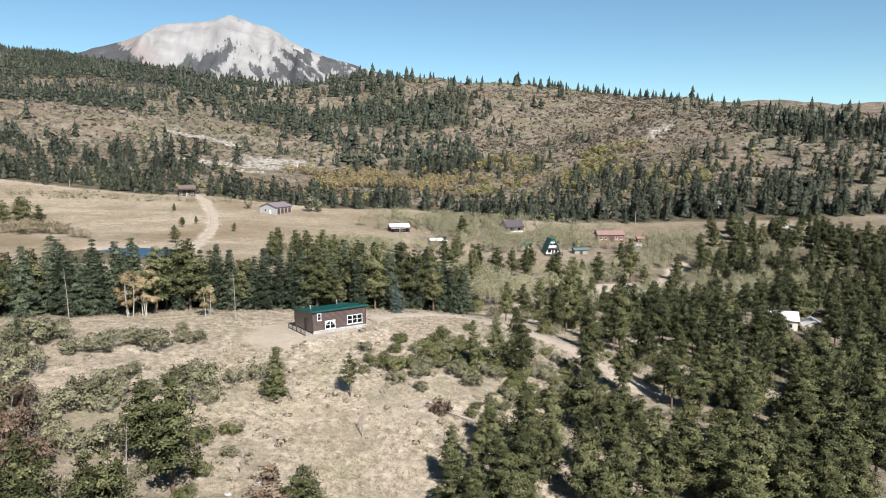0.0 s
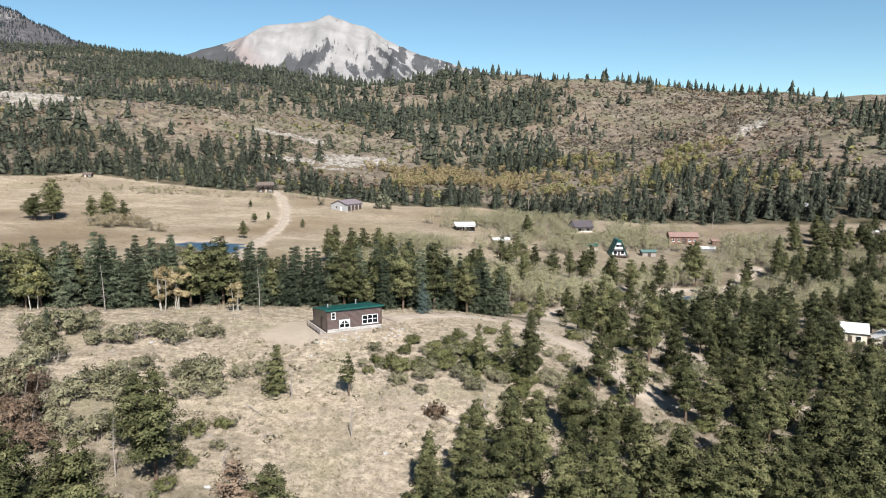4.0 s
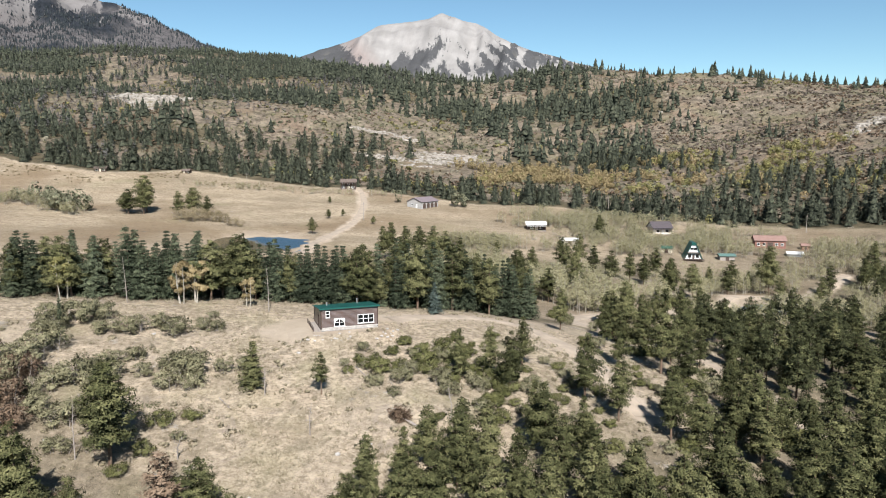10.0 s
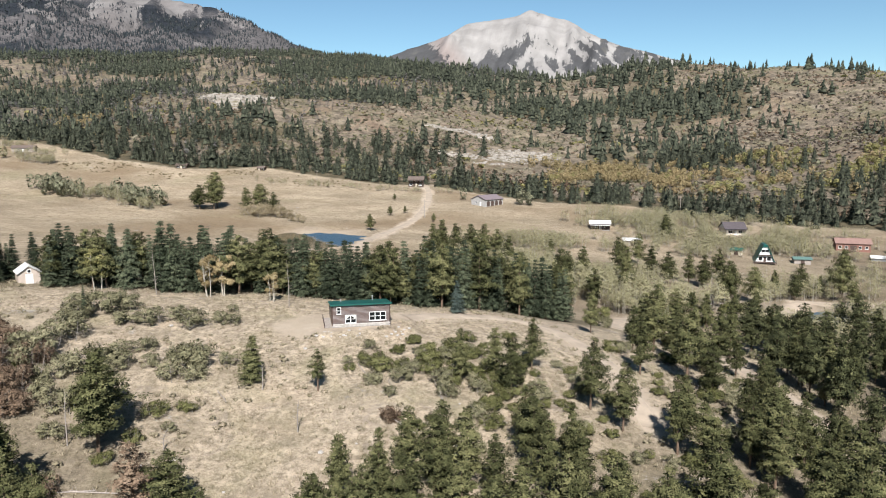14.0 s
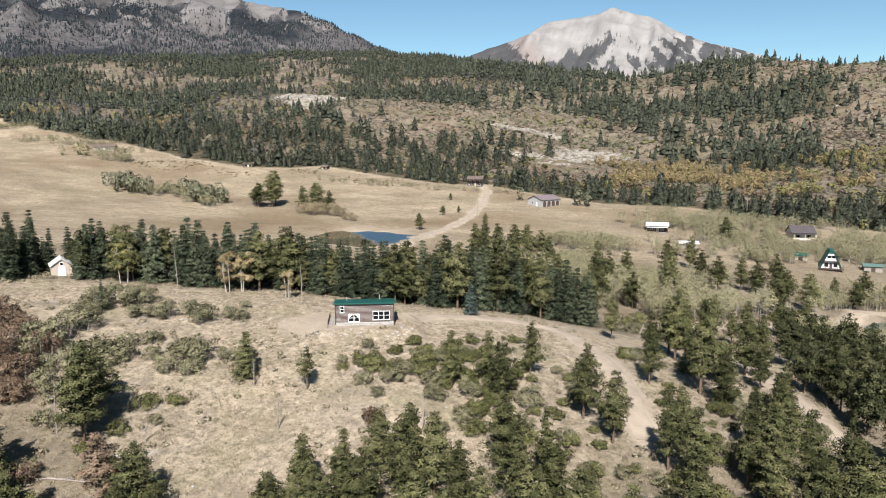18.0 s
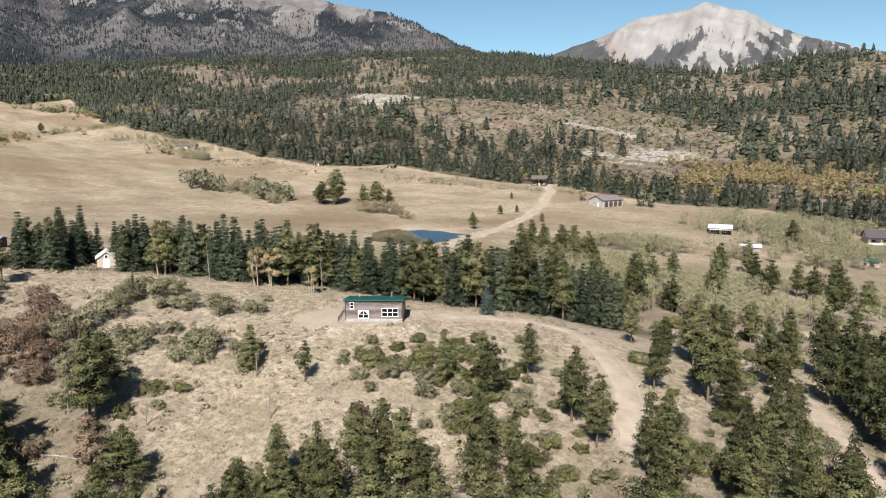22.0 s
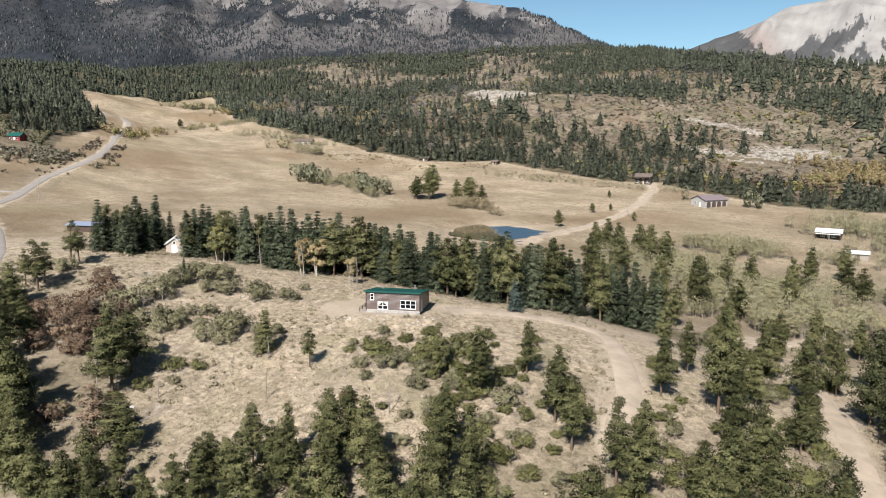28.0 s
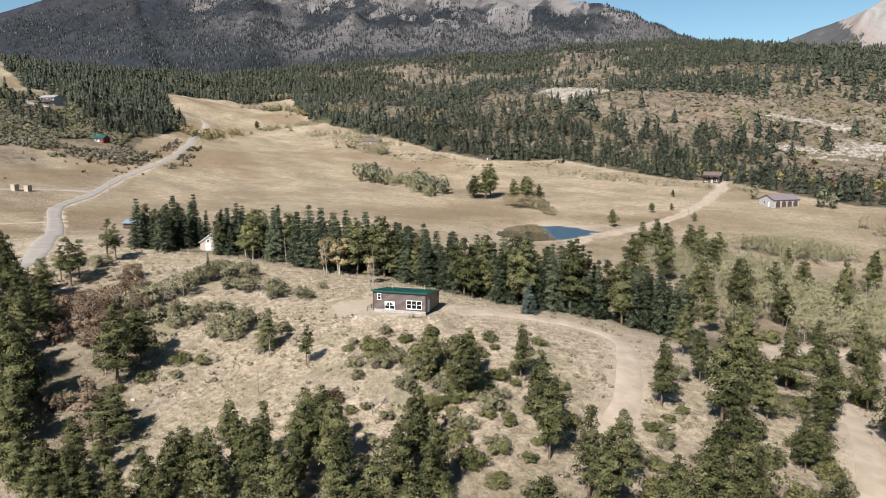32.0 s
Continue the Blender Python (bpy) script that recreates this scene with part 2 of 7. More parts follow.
GROUND = ground_material()
BARK = plain("pine_bark", (0.14, 0.095, 0.065), 0.9, 0.4, 3.0, relief=0.5)
PALE_BARK = plain("aspen_bark", (0.4, 0.36, 0.3), 0.85, 0.3, 3.0)
GREY_WOOD = plain("dead_grey_wood", (0.3, 0.26, 0.23), 0.9, 0.3, 4.0)
PINE = foliage("ponderosa_needles", [(0, (0.009, 0.011, 0.004)), (0.45, (0.06, 0.064, 0.026)), (1, (0.2, 0.19, 0.088))])
SPRUCE = foliage("spruce_needles", [(0, (0.006, 0.009, 0.005)), (0.45, (0.035, 0.045, 0.026)), (1, (0.155, 0.172, 0.105))])
BLUE = foliage("blue_spruce_needles", [(0.0, (0.035, 0.048, 0.041)), (0.5, (0.09, 0.115, 0.1)), (1.0, (0.18, 0.22, 0.19))])
GOLD = foliage("yellow_aspen_leaves", [(0, (0.17, 0.13, 0.065)), (0.5, (0.36, 0.285, 0.15)), (1, (0.55, 0.45, 0.26))], glow=0.3)
TAN = foliage("tan_aspen_leaves", [(0, (0.15, 0.11, 0.055)), (0.5, (0.33, 0.25, 0.13)), (1, (0.52, 0.415, 0.24))], glow=0.3)
LIME = foliage("fading_green_leaves", [(0, (0.11, 0.105, 0.04)), (0.5, (0.24, 0.222, 0.09)), (1, (0.39, 0.355, 0.155))], glow=0.3)
OAK = foliage("scrub_oak_leaves", [(0, (0.066, 0.062, 0.034)), (0.5, (0.175, 0.163, 0.094)), (1, (0.33, 0.3, 0.185))])
# darker copy of the pine needles: shade of the east woods in the colour
SHADED_PINE = foliage("shaded_pine_needles", [(0, (0.008, 0.011, 0.005)), (0.5, (0.056, 0.061, 0.027)), (1, (0.185, 0.18, 0.086))])
# far needles with the bluish tint of haze mixed into their colour
HAZY = foliage("hazy_conifer_needles", [(0, (0.01, 0.013, 0.014)), (0.5, (0.021, 0.026, 0.029)), (1, (0.043, 0.05, 0.054))])
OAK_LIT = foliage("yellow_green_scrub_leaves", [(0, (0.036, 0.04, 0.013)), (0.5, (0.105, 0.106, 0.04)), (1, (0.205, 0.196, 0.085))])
RUST = foliage("rust_brown_leaves", [(0.0, (0.055, 0.036, 0.024)), (0.5, (0.155, 0.105, 0.07)), (1.0, (0.29, 0.208, 0.145))])
TWIG = foliage("bare_aspen_twigs", [(0, (0.19, 0.172, 0.1)), (0.5, (0.32, 0.292, 0.168)), (1, (0.44, 0.405, 0.25))], glow=0.25)

BEIGE = foliage("tan_oak_leaves", [(0, (0.12, 0.095, 0.055)), (0.5, (0.25, 0.2, 0.12)), (1, (0.38, 0.315, 0.2))])
HILL_OAK = foliage("grey_brown_hill_brush", [(0, (0.05, 0.043, 0.03)), (0.5, (0.15, 0.132, 0.095)), (1, (0.27, 0.242, 0.18))])
MAUVE = foliage("mauve_brown_hill_brush", [(0, (0.035, 0.027, 0.022)), (0.5, (0.1, 0.08, 0.066)), (1, (0.19, 0.157, 0.13))])
BARE_GREY = foliage("leafless_grey_trees", [(0, (0.045, 0.042, 0.042)), (0.5, (0.115, 0.107, 0.105)), (1, (0.22, 0.206, 0.202))])
SAGE_GREEN = foliage("pale_green_aspen_leaves", [(0, (0.11, 0.11, 0.07)), (0.5, (0.22, 0.217, 0.14)), (1, (0.36, 0.35, 0.235))], glow=0.3)


# ---------------------------------------------------------------- lie of the land
# heights of the valley and the hills on a 150 m lattice (rows run north), of the knoll on a 30 m one
MID = [
    [179, 151, 120, 85, 48, 20, 8, -17, -32, -49, -64],
    [162, 135, 108, 76, 36, 1, 5, -3, -32, -31, -21],
    [146, 118, 91, 58, 26, 4, -8, -11, -29, -5, 19],
    [134, 99, 72, 43, 27, 19, 10, 4, -3, 23, 48],
    [131, 86, 65, 56, 55, 48, 17, -5, 12, 40, 69],
    [139, 101, 81, 77, 83, 86, 60, 31, 44, 67, 89],
    [158, 133, 113, 103, 102, 101, 76, 65, 104, 113, 83],
    [177, 163, 150, 140, 137, 130, 111, 117, 148, 125, 58],
    [195, 189, 182, 177, 172, 159, 141, 134, 129, 97, 46],
    [215, 214, 213, 208, 196, 167, 128, 100, 80, 58, 35],
]
NEAR = [
    [2.6, -1.9, -5.7, -7.6, -7.3, -5.4, -3.2, -1.5, -0.4, 0.3],
    [6.2, 2.1, -2.0, -4.2, -2.7, -0.5, 0.1, 0.2, 0.2, 0.0],
    [8.6, 6.0, 2.6, 0.5, 3.2, 4.5, 3.1, 1.8, 0.8, 0.0],
    [8.6, 7.5, 6.0, 7.2, 10.0, 7.7, 4.6, 2.7, 1.5, 0.7],
    [6.4, 5.2, 4.1, 6.1, 8.0, 5.3, 3.5, 2.9, 2.5, 2.1],
    [3.1, 1.4, -0.0, 0.3, 1.0, 0.7, 1.6, 2.9, 3.7, 4.0],
    [-0.3, -2.5, -4.3, -5.3, -4.9, -3.2, -0.3, 2.7, 4.8, 6.1],
]


def spline(v, x0, y0, step, x, y):
    """Smooth surface over a lattice of heights, level beyond its rim."""
    v = np.asarray(v, float)
    u = np.clip((x - x0) / step, 0, v.shape[1] - 1.001)
    w = np.clip((y - y0) / step, 0, v.shape[0] - 1.001)
    i, j = u.astype(int), w.astype(int)

    def weights(f):
        return ((1 - f) ** 3 / 6, (3 * f ** 3 - 6 * f ** 2 + 4) / 6, (-3 * f ** 3 + 3 * f ** 2 + 3 * f + 1) / 6, f ** 3 / 6)

    wu, ww = weights(u - i), weights(w - j)
    total = np.zeros(np.shape(u))
    for b in range(4):
        jj = np.clip(j + b - 1, 0, v.shape[0] - 1)
        for a in range(4):
            ii = np.clip(i + a - 1, 0, v.shape[1] - 1)
            total = total + v[jj, ii] * wu[a] * ww[b]
    return total


def rough(x, y, size, seed=0):
    """Smooth random field between -1 and 1 with lumps of that size."""
    u, w = x / size + 517.3 * (seed + 1), y / size + 231.7 * (seed + 1)
    i, j = np.floor(u).astype(np.int64), np.floor(w).astype(np.int64)
    f, g = u - i, w - j
    f, g = f * f * (3 - 2 * f), g * g * (3 - 2 * g)

    def cell(a, b):
        h = (a * 374761393 + b * 668265263 + seed * 974711) & 0x7FFFFFFF
        h = ((h ^ (h >> 13)) * 1274126177) & 0x7FFFFFFF
        return ((h ^ (h >> 16)) & 0xFFFF) / 32767.5 - 1

    return (cell(i, j) * (1 - f) + cell(i + 1, j) * f) * (1 - g) + (cell(i, j + 1) * (1 - f) + cell(i + 1, j + 1) * f) * g


def lumps(x, y, size, seed=0, octaves=4):
    total, share = 0.0, 0.0
    for k in range(octaves):
        total = total + rough(x, y, size / 2 ** k, seed + k) / 1.8 ** k
        share += 1 / 1.8 ** k
    return total / share


# crests of the pale peak and of the long wooded mountain: x, y, height
PEAK = [(-1384, 4383, 546), (-1220, 4432, 615), (-1082, 4469, 654), (-993, 4490, 692), (-931, 4503, 723), (-869, 4514, 758),
        (-732, 4540, 777), (-605, 4560, 793), (-557, 4567, 807), (-503, 4574, 835), (-444, 4580, 814), (-383, 4586, 790),
        (-303, 4592, 776), (-138, 4601, 671), (31, 4603, 613), (171, 4600, 578), (285, 4595, 542), (379, 4590, 519)]
PEAK_SPURS = [[(-931, 4503, 723), (-907, 3792, 440)], [(-503, 4574, 835), (-470, 4173, 600), (-560, 3658, 380)],
              [(-303, 4592, 776), (-143, 4201, 580), (15, 3704, 380)], [(-24, 4604, 623), (240, 4200, 470)]]
MASSIF = [(-1285, 2926, 414), (-1492, 3048, 507), (-1650, 3078, 597), (-1741, 3084, 636), (-1854, 3074, 659), (-2060, 3059, 706),
          (-2503, 2970, 876), (-2992, 2772, 1003), (-3473, 2313, 1007), (-3744, 1834, 864), (-3958, 1297, 638)]
MASSIF_SPURS = [[(-2060, 3059, 706), (-1631, 2505, 454), (-1256, 1913, 250)], [(-2503, 2970, 876), (-1952, 2256, 498), (-1446, 1634, 235)],
                [(-2992, 2772, 1003), (-2187, 2022, 533), (-1558, 1375, 215)], [(-3473, 2313, 1007), (-2440, 1700, 494), (-1702, 1185, 200)],
                [(-3744, 1834, 864), (-2646, 1348, 414), (-1825, 977, 190)]]


def near_line(x, y, line):
    """Distance to a line of x, y points."""
    best = np.full(np.shape(x), 1e9)
    for (ax, ay), (bx, by) in zip(line, line[1:]):
        dx, dy = bx - ax, by - ay
        f = np.clip(((x - ax) * dx + (y - ay) * dy) / (dx * dx + dy * dy), 0, 1)
        best = np.minimum(best, np.hypot(x - ax - f * dx, y - ay - f * dy))
    return best


def crest(x, y, line, slope):
    """Height of a mountain that falls off to both sides of a crest line."""
    top = np.full(np.shape(x), -1e4)
    for (ax, ay, az), (bx, by, bz) in zip(line, line[1:]):
        dx, dy = bx - ax, by - ay
        f = np.clip(((x - ax) * dx + (y - ay) * dy) / (dx * dx + dy * dy), 0, 1)
        d = np.hypot(x - ax - f * dx, y - ay - f * dy)
        top = np.maximum(top, az + f * (bz - az) - slope * d)
    return top


def mountains(x, y):
    gully = lumps(x, y, 420, 5, 5)
    fine = lumps(x, y, 110, 11, 3)
    rib = rough(x * 0.83 + y * 0.55, y * 0.12, 75, 9)
    a = crest(x, y, PEAK, 0.62)
    for s in PEAK_SPURS:
        a = np.maximum(a, crest(x, y, s, 0.6))
    b = crest(x, y, MASSIF, 0.5)
    for s in MASSIF_SPURS:
        b = np.maximum(b, crest(x, y, s, 0.42))
    top = np.maximum(a, b)
    away = np.minimum(near_line(x, y, [p[:2] for p in PEAK]), near_line(x, y, [p[:2] for p in MASSIF]))
    up = np.clip((top - 180) / 300, 0, 1) * np.clip(away / 260, 0.0, 1)
    ribs = rough(x, y * 0.08, 60, 12) + 0.5 * rough(x, y * 0.1, 26, 13)
    return top + up * (ribs * 24 + np.abs(gully) * -75 + fine * 14 + rib * 16 + 16) + np.clip((top - 180) / 300, 0, 1) * fine * 6


def height(x, y):
    """Ground height at x, y (arrays or numbers)."""
    x, y = np.asarray(x, float), np.asarray(y, float)
    near = np.clip(1 - np.abs((x - 15) / 165) ** 4, 0, 1) * np.clip(1 - np.abs((y - 120) / 105) ** 4, 0, 1)
    h = spline(MID, -1050, 0, 150, x, y) + spline(NEAR, -120, 30, 30, x, y) * near
    r = np.hypot(x - 20, y - 10)
    far = np.clip((r - 420) / 300, 0, 1)
    h = h + far * (lumps(x, y, 130, 1) * 14 + lumps(x, y, 35, 7, 3) * 2.0)
    h = h + np.clip((r - 1450) / 800, 0, 1) * lumps(x, y, 500, 3) * 20
    h = h + lumps(x, y, 14, 2, 3) * 0.22
    h = h - np.clip((-y - 100) / 900, 0, 1) * 25
    m = mountains(x, y)
    w = np.clip((m - h) / 60 + 0.5, 0, 1) * (r > 900)
    h = h * (1 - w) + m * w + 15 * w * (1 - w)
    # pond basins
    for px, py, rx, ry, turn, level in PONDS:
        c, s = math.cos(turn), math.sin(turn)
        u, v = ((x - px) * c + (y - py) * s) / rx, (-(x - px) * s + (y - py) * c) / ry
        d = np.hypot(u, v) * (1 + 0.3 * rough(x, y, 13, 77) + 0.12 * rough(x, y, 5, 78))
        k = np.clip((1.55 - d) / 0.5, 0, 1)
        k = k * k * (3 - 2 * k)
        bed = level + np.where(d < 1, -0.9 * (1 - d) - 0.1, (d - 1) * 2.2)
        h = h * (1 - k) + np.minimum(bed, level + 1.2) * k
    # level pad below the cabin
    u, v = on_pad(x, y)
    k = np.clip(1.6 - np.maximum(np.abs(u) / 6.5, np.abs(v) / 5.5), 0, 0.45) / 0.45
    return h * (1 - k) + (FLOOR - 0.1) * k


CABIN = (-16.4, 125.9, radians(25))
FLOOR = 0.4
# ponds: centre, half lengths, turn, water level
PONDS = [(-86, 269.5, 24, 14.5, radians(107), -5.4), (91, 241, 12, 8, radians(35), -20.0)]


def on_pad(x, y):
    dx, dy = x - CABIN[0], y - CABIN[1]
    c, s = math.cos(CABIN[2]), math.sin(CABIN[2])
    return dx * c + dy * s, -dx * s + dy * c


def blob(x, y, cx, cy, rx, ry, turn=0.0):
    c, s = math.cos(radians(turn)), math.sin(radians(turn))
    u, v = ((x - cx) * c + (y - cy) * s) / rx, (-(x - cx) * s + (y - cy) * c) / ry
    return np.exp(-(u * u + v * v))


# roads: points and half width
DRIVE = [(-9.5, 132), (-6, 138), (2, 145), (9, 149), (15, 148), (20, 141), (24, 134), (28, 126), (30, 118), (33, 109)]
LANE = [(72, 88), (66, 108), (61, 124), (57, 137), (54, 147), (49, 158), (43, 167), (35, 174), (27, 184), (30, 196), (45, 208), (62, 220), (74, 232), (84, 252), (98, 257), (112, 262), (140, 300)]
FARM_ROAD = [(-62, 248), (-65, 268), (-66, 304), (-65, 336), (-71, 386), (-82, 432), (-95, 463)]
GRAVEL_ROAD = [(-62, 60), (-92, 84), (-106, 95), (-163, 119), (-227, 143), (-265, 169), (-327, 214), (-380, 270), (-440, 315), (-490, 350), (-525, 378), (-560, 400), (-640, 425)]
SIDE_ROAD = [(-284, 180), (-290, 170), (-294, 158), (-292, 143), (-286, 122), (-290, 100)]
BELT_LINE = [(-100, 121), (-78, 134), (-47, 151), (-18, 152), (3, 163), (20, 177)]
FOOT = [(-1200, 1000), (-842, 705), (-601, 545), (-500, 500), (-381, 458), (-300, 436), (-250, 432), (-202, 460), (-119, 444), (-83, 448), (-12, 414), (34, 422), (63, 398), (129, 386), (180, 374), (230, 352), (420, 285)]


def foot(x):
    return np.interp(x, [p[0] for p in FOOT], [p[1] for p in FOOT])


def open_rock(x, y):
    n = lumps(x, y, 22, 21, 3)
    k = blob(x, y, -358, 708, 30, 46, 60) * 1.75 + blob(x, y, -133, 712, 34, 9, 15) * 1.3 + blob(x, y, -54, 650, 40, 30, 10) * 1.7 + blob(x, y, -110, 612, 30, 9, 0)
    k = k + 1.2 * blob(x, y, -626, 771, 13, 13) + 1.1 * blob(x, y, -96, 708, 28, 9, 10) + blob(x, y, -456, 605, 12, 14) * 1.1 + blob(x, y, -330, 660, 24, 8, 20) * 0.9 + blob(x, y, -75, 590, 22, 5) * 0.9
    k = k + blob(x, y, 130, 800, 40, 10, 5) * 0.8 + blob(x, y, 300, 640, 70, 16, 30) * 0.75
    return np.clip((k + n * 0.55 - 0.55) / 0.25, 0, 1)


def woods(x, y):
    """Trees for each square metre of the hills."""
    d = y - foot(x)
    n = lumps(x, y, 90, 31, 3)
    r = np.hypot(x - 20, y - 10)
    k = np.where(d > 0, np.interp(x, [-420, -200, 60, 180], [0.012, 0.0075, 0.0075, 0.0045]), 0.0)
    k = np.maximum(k, np.where(d > 0, 0.03 * np.clip((-x - 380) / 120, 0, 1), 0))
    k = np.maximum(k, 0.028 * np.clip((y - 880 + n * 60) / 120, 0, 1) * np.clip((-x - 60) / 260 + 0.4, 0.4, 1) * np.clip((190 - x) / 120, 0.05, 1))
    k = np.maximum(k, 0.016 * np.clip((y - 860 + n * 80) / 100, 0, 1) * np.clip((180 - x) / 150, 0.05, 1))
    k = np.maximum(k, 0.034 * np.clip(1.4 - near_line(x, y, [(-215, 805), (-120, 850), (-40, 900), (30, 850), (85, 770), (100, 660)]) / 45, 0, 1))
    k = np.maximum(k, 0.022 * blob(x, y, 130, 470, 90, 45) * (d > 0))
    k = np.maximum(k, 0.021 * np.clip(1.9 * blob(x, y, 50, 780, 115, 220, -6) - 0.2, 0, 1))
    k = np.maximum(k, 0.022 * blob(x, y, -260, 560, 45, 120, -20) * (d > 0))
    k = np.maximum(k, 0.045 * np.clip(1.5 * blob(x, y, 385, 540, 36, 70, 35) - 0.2, 0, 1))
    k = np.maximum(k, 0.02 * blob(x, y, 240, 405, 120, 32, 10) * (d > -4))
    k = np.maximum(k, 0.026 * blob(x, y, 150, 455, 90, 42, 10) * (d > 0))
    k = np.maximum(k, 0.026 * blob(x, y, 15, 860, 125, 125))
    k = np.maximum(k, 0.028 * blob(x, y, 62, 800, 55, 55))
    bald = 0.95 * blob(x, y, -140, 690, 120, 85, 20) + 0.9 * blob(x, y, -350, 715, 75, 60) + 1.12 * blob(x, y, 285, 700, 165, 150, 20) + 0.9 * blob(x, y, -80, 500, 40, 22)
    bald = bald + 0.8 * blob(x, y, 35, 570, 60, 40) + 0.5 * blob(x, y, 20, 950, 50, 30)
    k = k * np.clip(1.15 - bald, 0.07, 1) * np.clip(0.65 + n * 2.3, 0.1, 2.0)
    k = k * (1 - open_rock(x, y))
    # the dense belt along the foot of the hills
    k = np.maximum(k, 0.06 * np.clip(1.5 - np.abs(d - 12) / 9, 0, 1) * np.clip(1.1 - blob(x, y, -86, 456, 17, 14), 0, 1))
    # wooded hill beyond the gravel road, and the forest that ends the meadow
    road = np.interp(x, [-1100, -830, -640, -525, -465, -440], [560, 500, 414, 366, 300, 270])
    hill = (x < -462) & (y < road - 5) & (y > -0.2 * x + 167 + n * 14)
    far = (x < -838 + n * 14) & (y > 300)
    k = np.where((d < 0), np.where(hill, 0.036, np.where(far & (y > road), 0.03, np.where(d < -8, 0, k))), k)
    k = np.maximum(k, 0.006 * np.clip(blob(x, y, -530, 240, 130, 45, 27) * 1.6, 0, 1) * (y < -0.62 * x - 12) * (np.hypot(x + 575, y - 262) > 20) * (np.hypot(x + 425, y - 238) > 26))
    return np.where(r > 1600, np.clip(k, 0.008, 1), k)


def ground_sheet():
    fine = np.radians(np.arange(-46, 82, 0.2))
    rest = np.radians(np.arange(82, 314, 4.0))
    turn = np.concatenate([fine, rest])
    ring = [0.01, 2.0, 12.0, 24.0]
    while ring[-1] < 4880:
        ring.append(ring[-1] * (1.0085 if 50 < ring[-1] < 2000 else 1.0095))
    ring = np.array(ring)
    a, r = np.meshgrid(turn, ring)
    x, y = 20 - np.sin(a) * r, 10 + np.cos(a) * r
    z = height(x, y)
    rows, cols = x.shape
    k = np.arange(rows * cols).reshape(rows, cols)
    nxt = np.roll(k, -1, axis=1)
    quads = np.stack([k[:-1], nxt[:-1], nxt[1:], k[1:]], -1).reshape(-1, 4)
    me = bpy.data.meshes.new("ground")
    me.vertices.add(rows * cols)
    me.vertices.foreach_set("co", np.stack([x, y, z], -1).ravel())
    me.loops.add(quads.size)
    me.loops.foreach_set("vertex_index", quads.ravel().astype(np.int32))
    me.polygons.add(len(quads))
    me.polygons.foreach_set("loop_start", np.arange(0, quads.size, 4, dtype=np.int32))
    me.update(calc_edges=True)
    me.shade_smooth()
    x, y, z, r = x.ravel(), y.ravel(), z.ravel(), r.ravel()
    d = y - foot(x)
    n = lumps(x, y, 60, 41, 4)
    meadow = np.clip((r - 175 + n * 20) / 25, 0, 1) * np.clip((-d + n * 12 + 4) / 12, 0, 1)
    brush = np.clip((d + n * 12) / 14, 0, 1)
    brush = np.maximum(brush, np.clip(blob(x, y, -520, 245, 170, 60, 25) * 1.6, 0, 1) * (y < 0.62 * -x + 5))
    brush = np.maximum(brush, 0.75 * blob(x, y, 60, 250, 90, 45, 20) * np.clip(0.7 + n, 0, 1))
    brush = np.maximum(brush, 0.75 * np.clip(blob(x, y, 190, 315, 110, 55, 10) * 1.5, 0, 1) * np.clip(0.75 + 1.3 * n, 0, 1))
    brush = np.maximum(brush, 0.9 * np.clip(blob(x, y, -400, 200, 120, 55, 35) * 1.7, 0, 1) * np.clip(0.8 + 1.2 * n, 0, 1) * (near_line(x, y, GRAVEL_ROAD) > 6) * (y < -0.62 * x + 20))
    wood = np.clip((woods(x, y) - 0.008) / 0.01, 0, 1)
    wood = np.maximum(wood, 0.6 * np.clip(blob(x, y, -520, 245, 150, 55, 25) * 1.6, 0, 1) * (y < 0.62 * -x + 5) * np.clip(0.7 + 1.5 * n, 0, 1))
    # on the wooded slopes the dark litter also stands for tree shadow
    wood = np.maximum(wood, 0.95 * np.clip((x - 52 + n * 14) / 26, 0, 1) * np.clip((215 - y + n * 20) / 40, 0, 1))
    wood = np.maximum(wood, 0.6 * np.clip((x - 14 + n * 16) / 20, 0, 1) * np.clip((112 - y + n * 30 + 0.4 * x) / 30, 0, 1) * np.clip(0.75 + 1.6 * n, 0.1, 1))
    wood = np.maximum(wood, 0.8 * np.clip(1.3 - near_line(x, y, [p for p in BELT_LINE]) / 9, 0, 1))
    wood = np.maximum(wood, 0.85 * np.clip(blob(x, y, 190, 265, 90, 60, 30) * 1.6, 0, 1) * np.clip(0.8 + n, 0, 1))
    wood = np.maximum(wood, 0.75 * np.clip(blob(x, y, -48, 74, 30, 17, -25) * 1.5, 0, 1) * np.clip(0.8 + 1.2 * n, 0, 1))
    soil = np.zeros(len(x))
    for line, half in ((DRIVE, 3.0), (LANE, 2.8), (FARM_ROAD, 2.2), (GRAVEL_ROAD, 2.3)):
        soil = np.maximum(soil, np.clip((half + 1.2 - near_line(x, y, line) + lumps(x, y, 5, 51, 2) * 1.6) / 1.4, 0, 1))
    u, v = on_pad(x, y)
    soil = np.maximum(soil, np.clip((1.0 - np.hypot((u + 4.0) / 11.5, (v - 0.5) / 7.5) + 0.22 * lumps(x, y, 6, 52, 3)) / 0.2, 0, 1) * 0.85)
    soil = np.maximum(soil, 0.6 * np.clip(lumps(x, y, 30, 53, 3) * 2.2 - 0.55, 0, 1) * (r < 260))
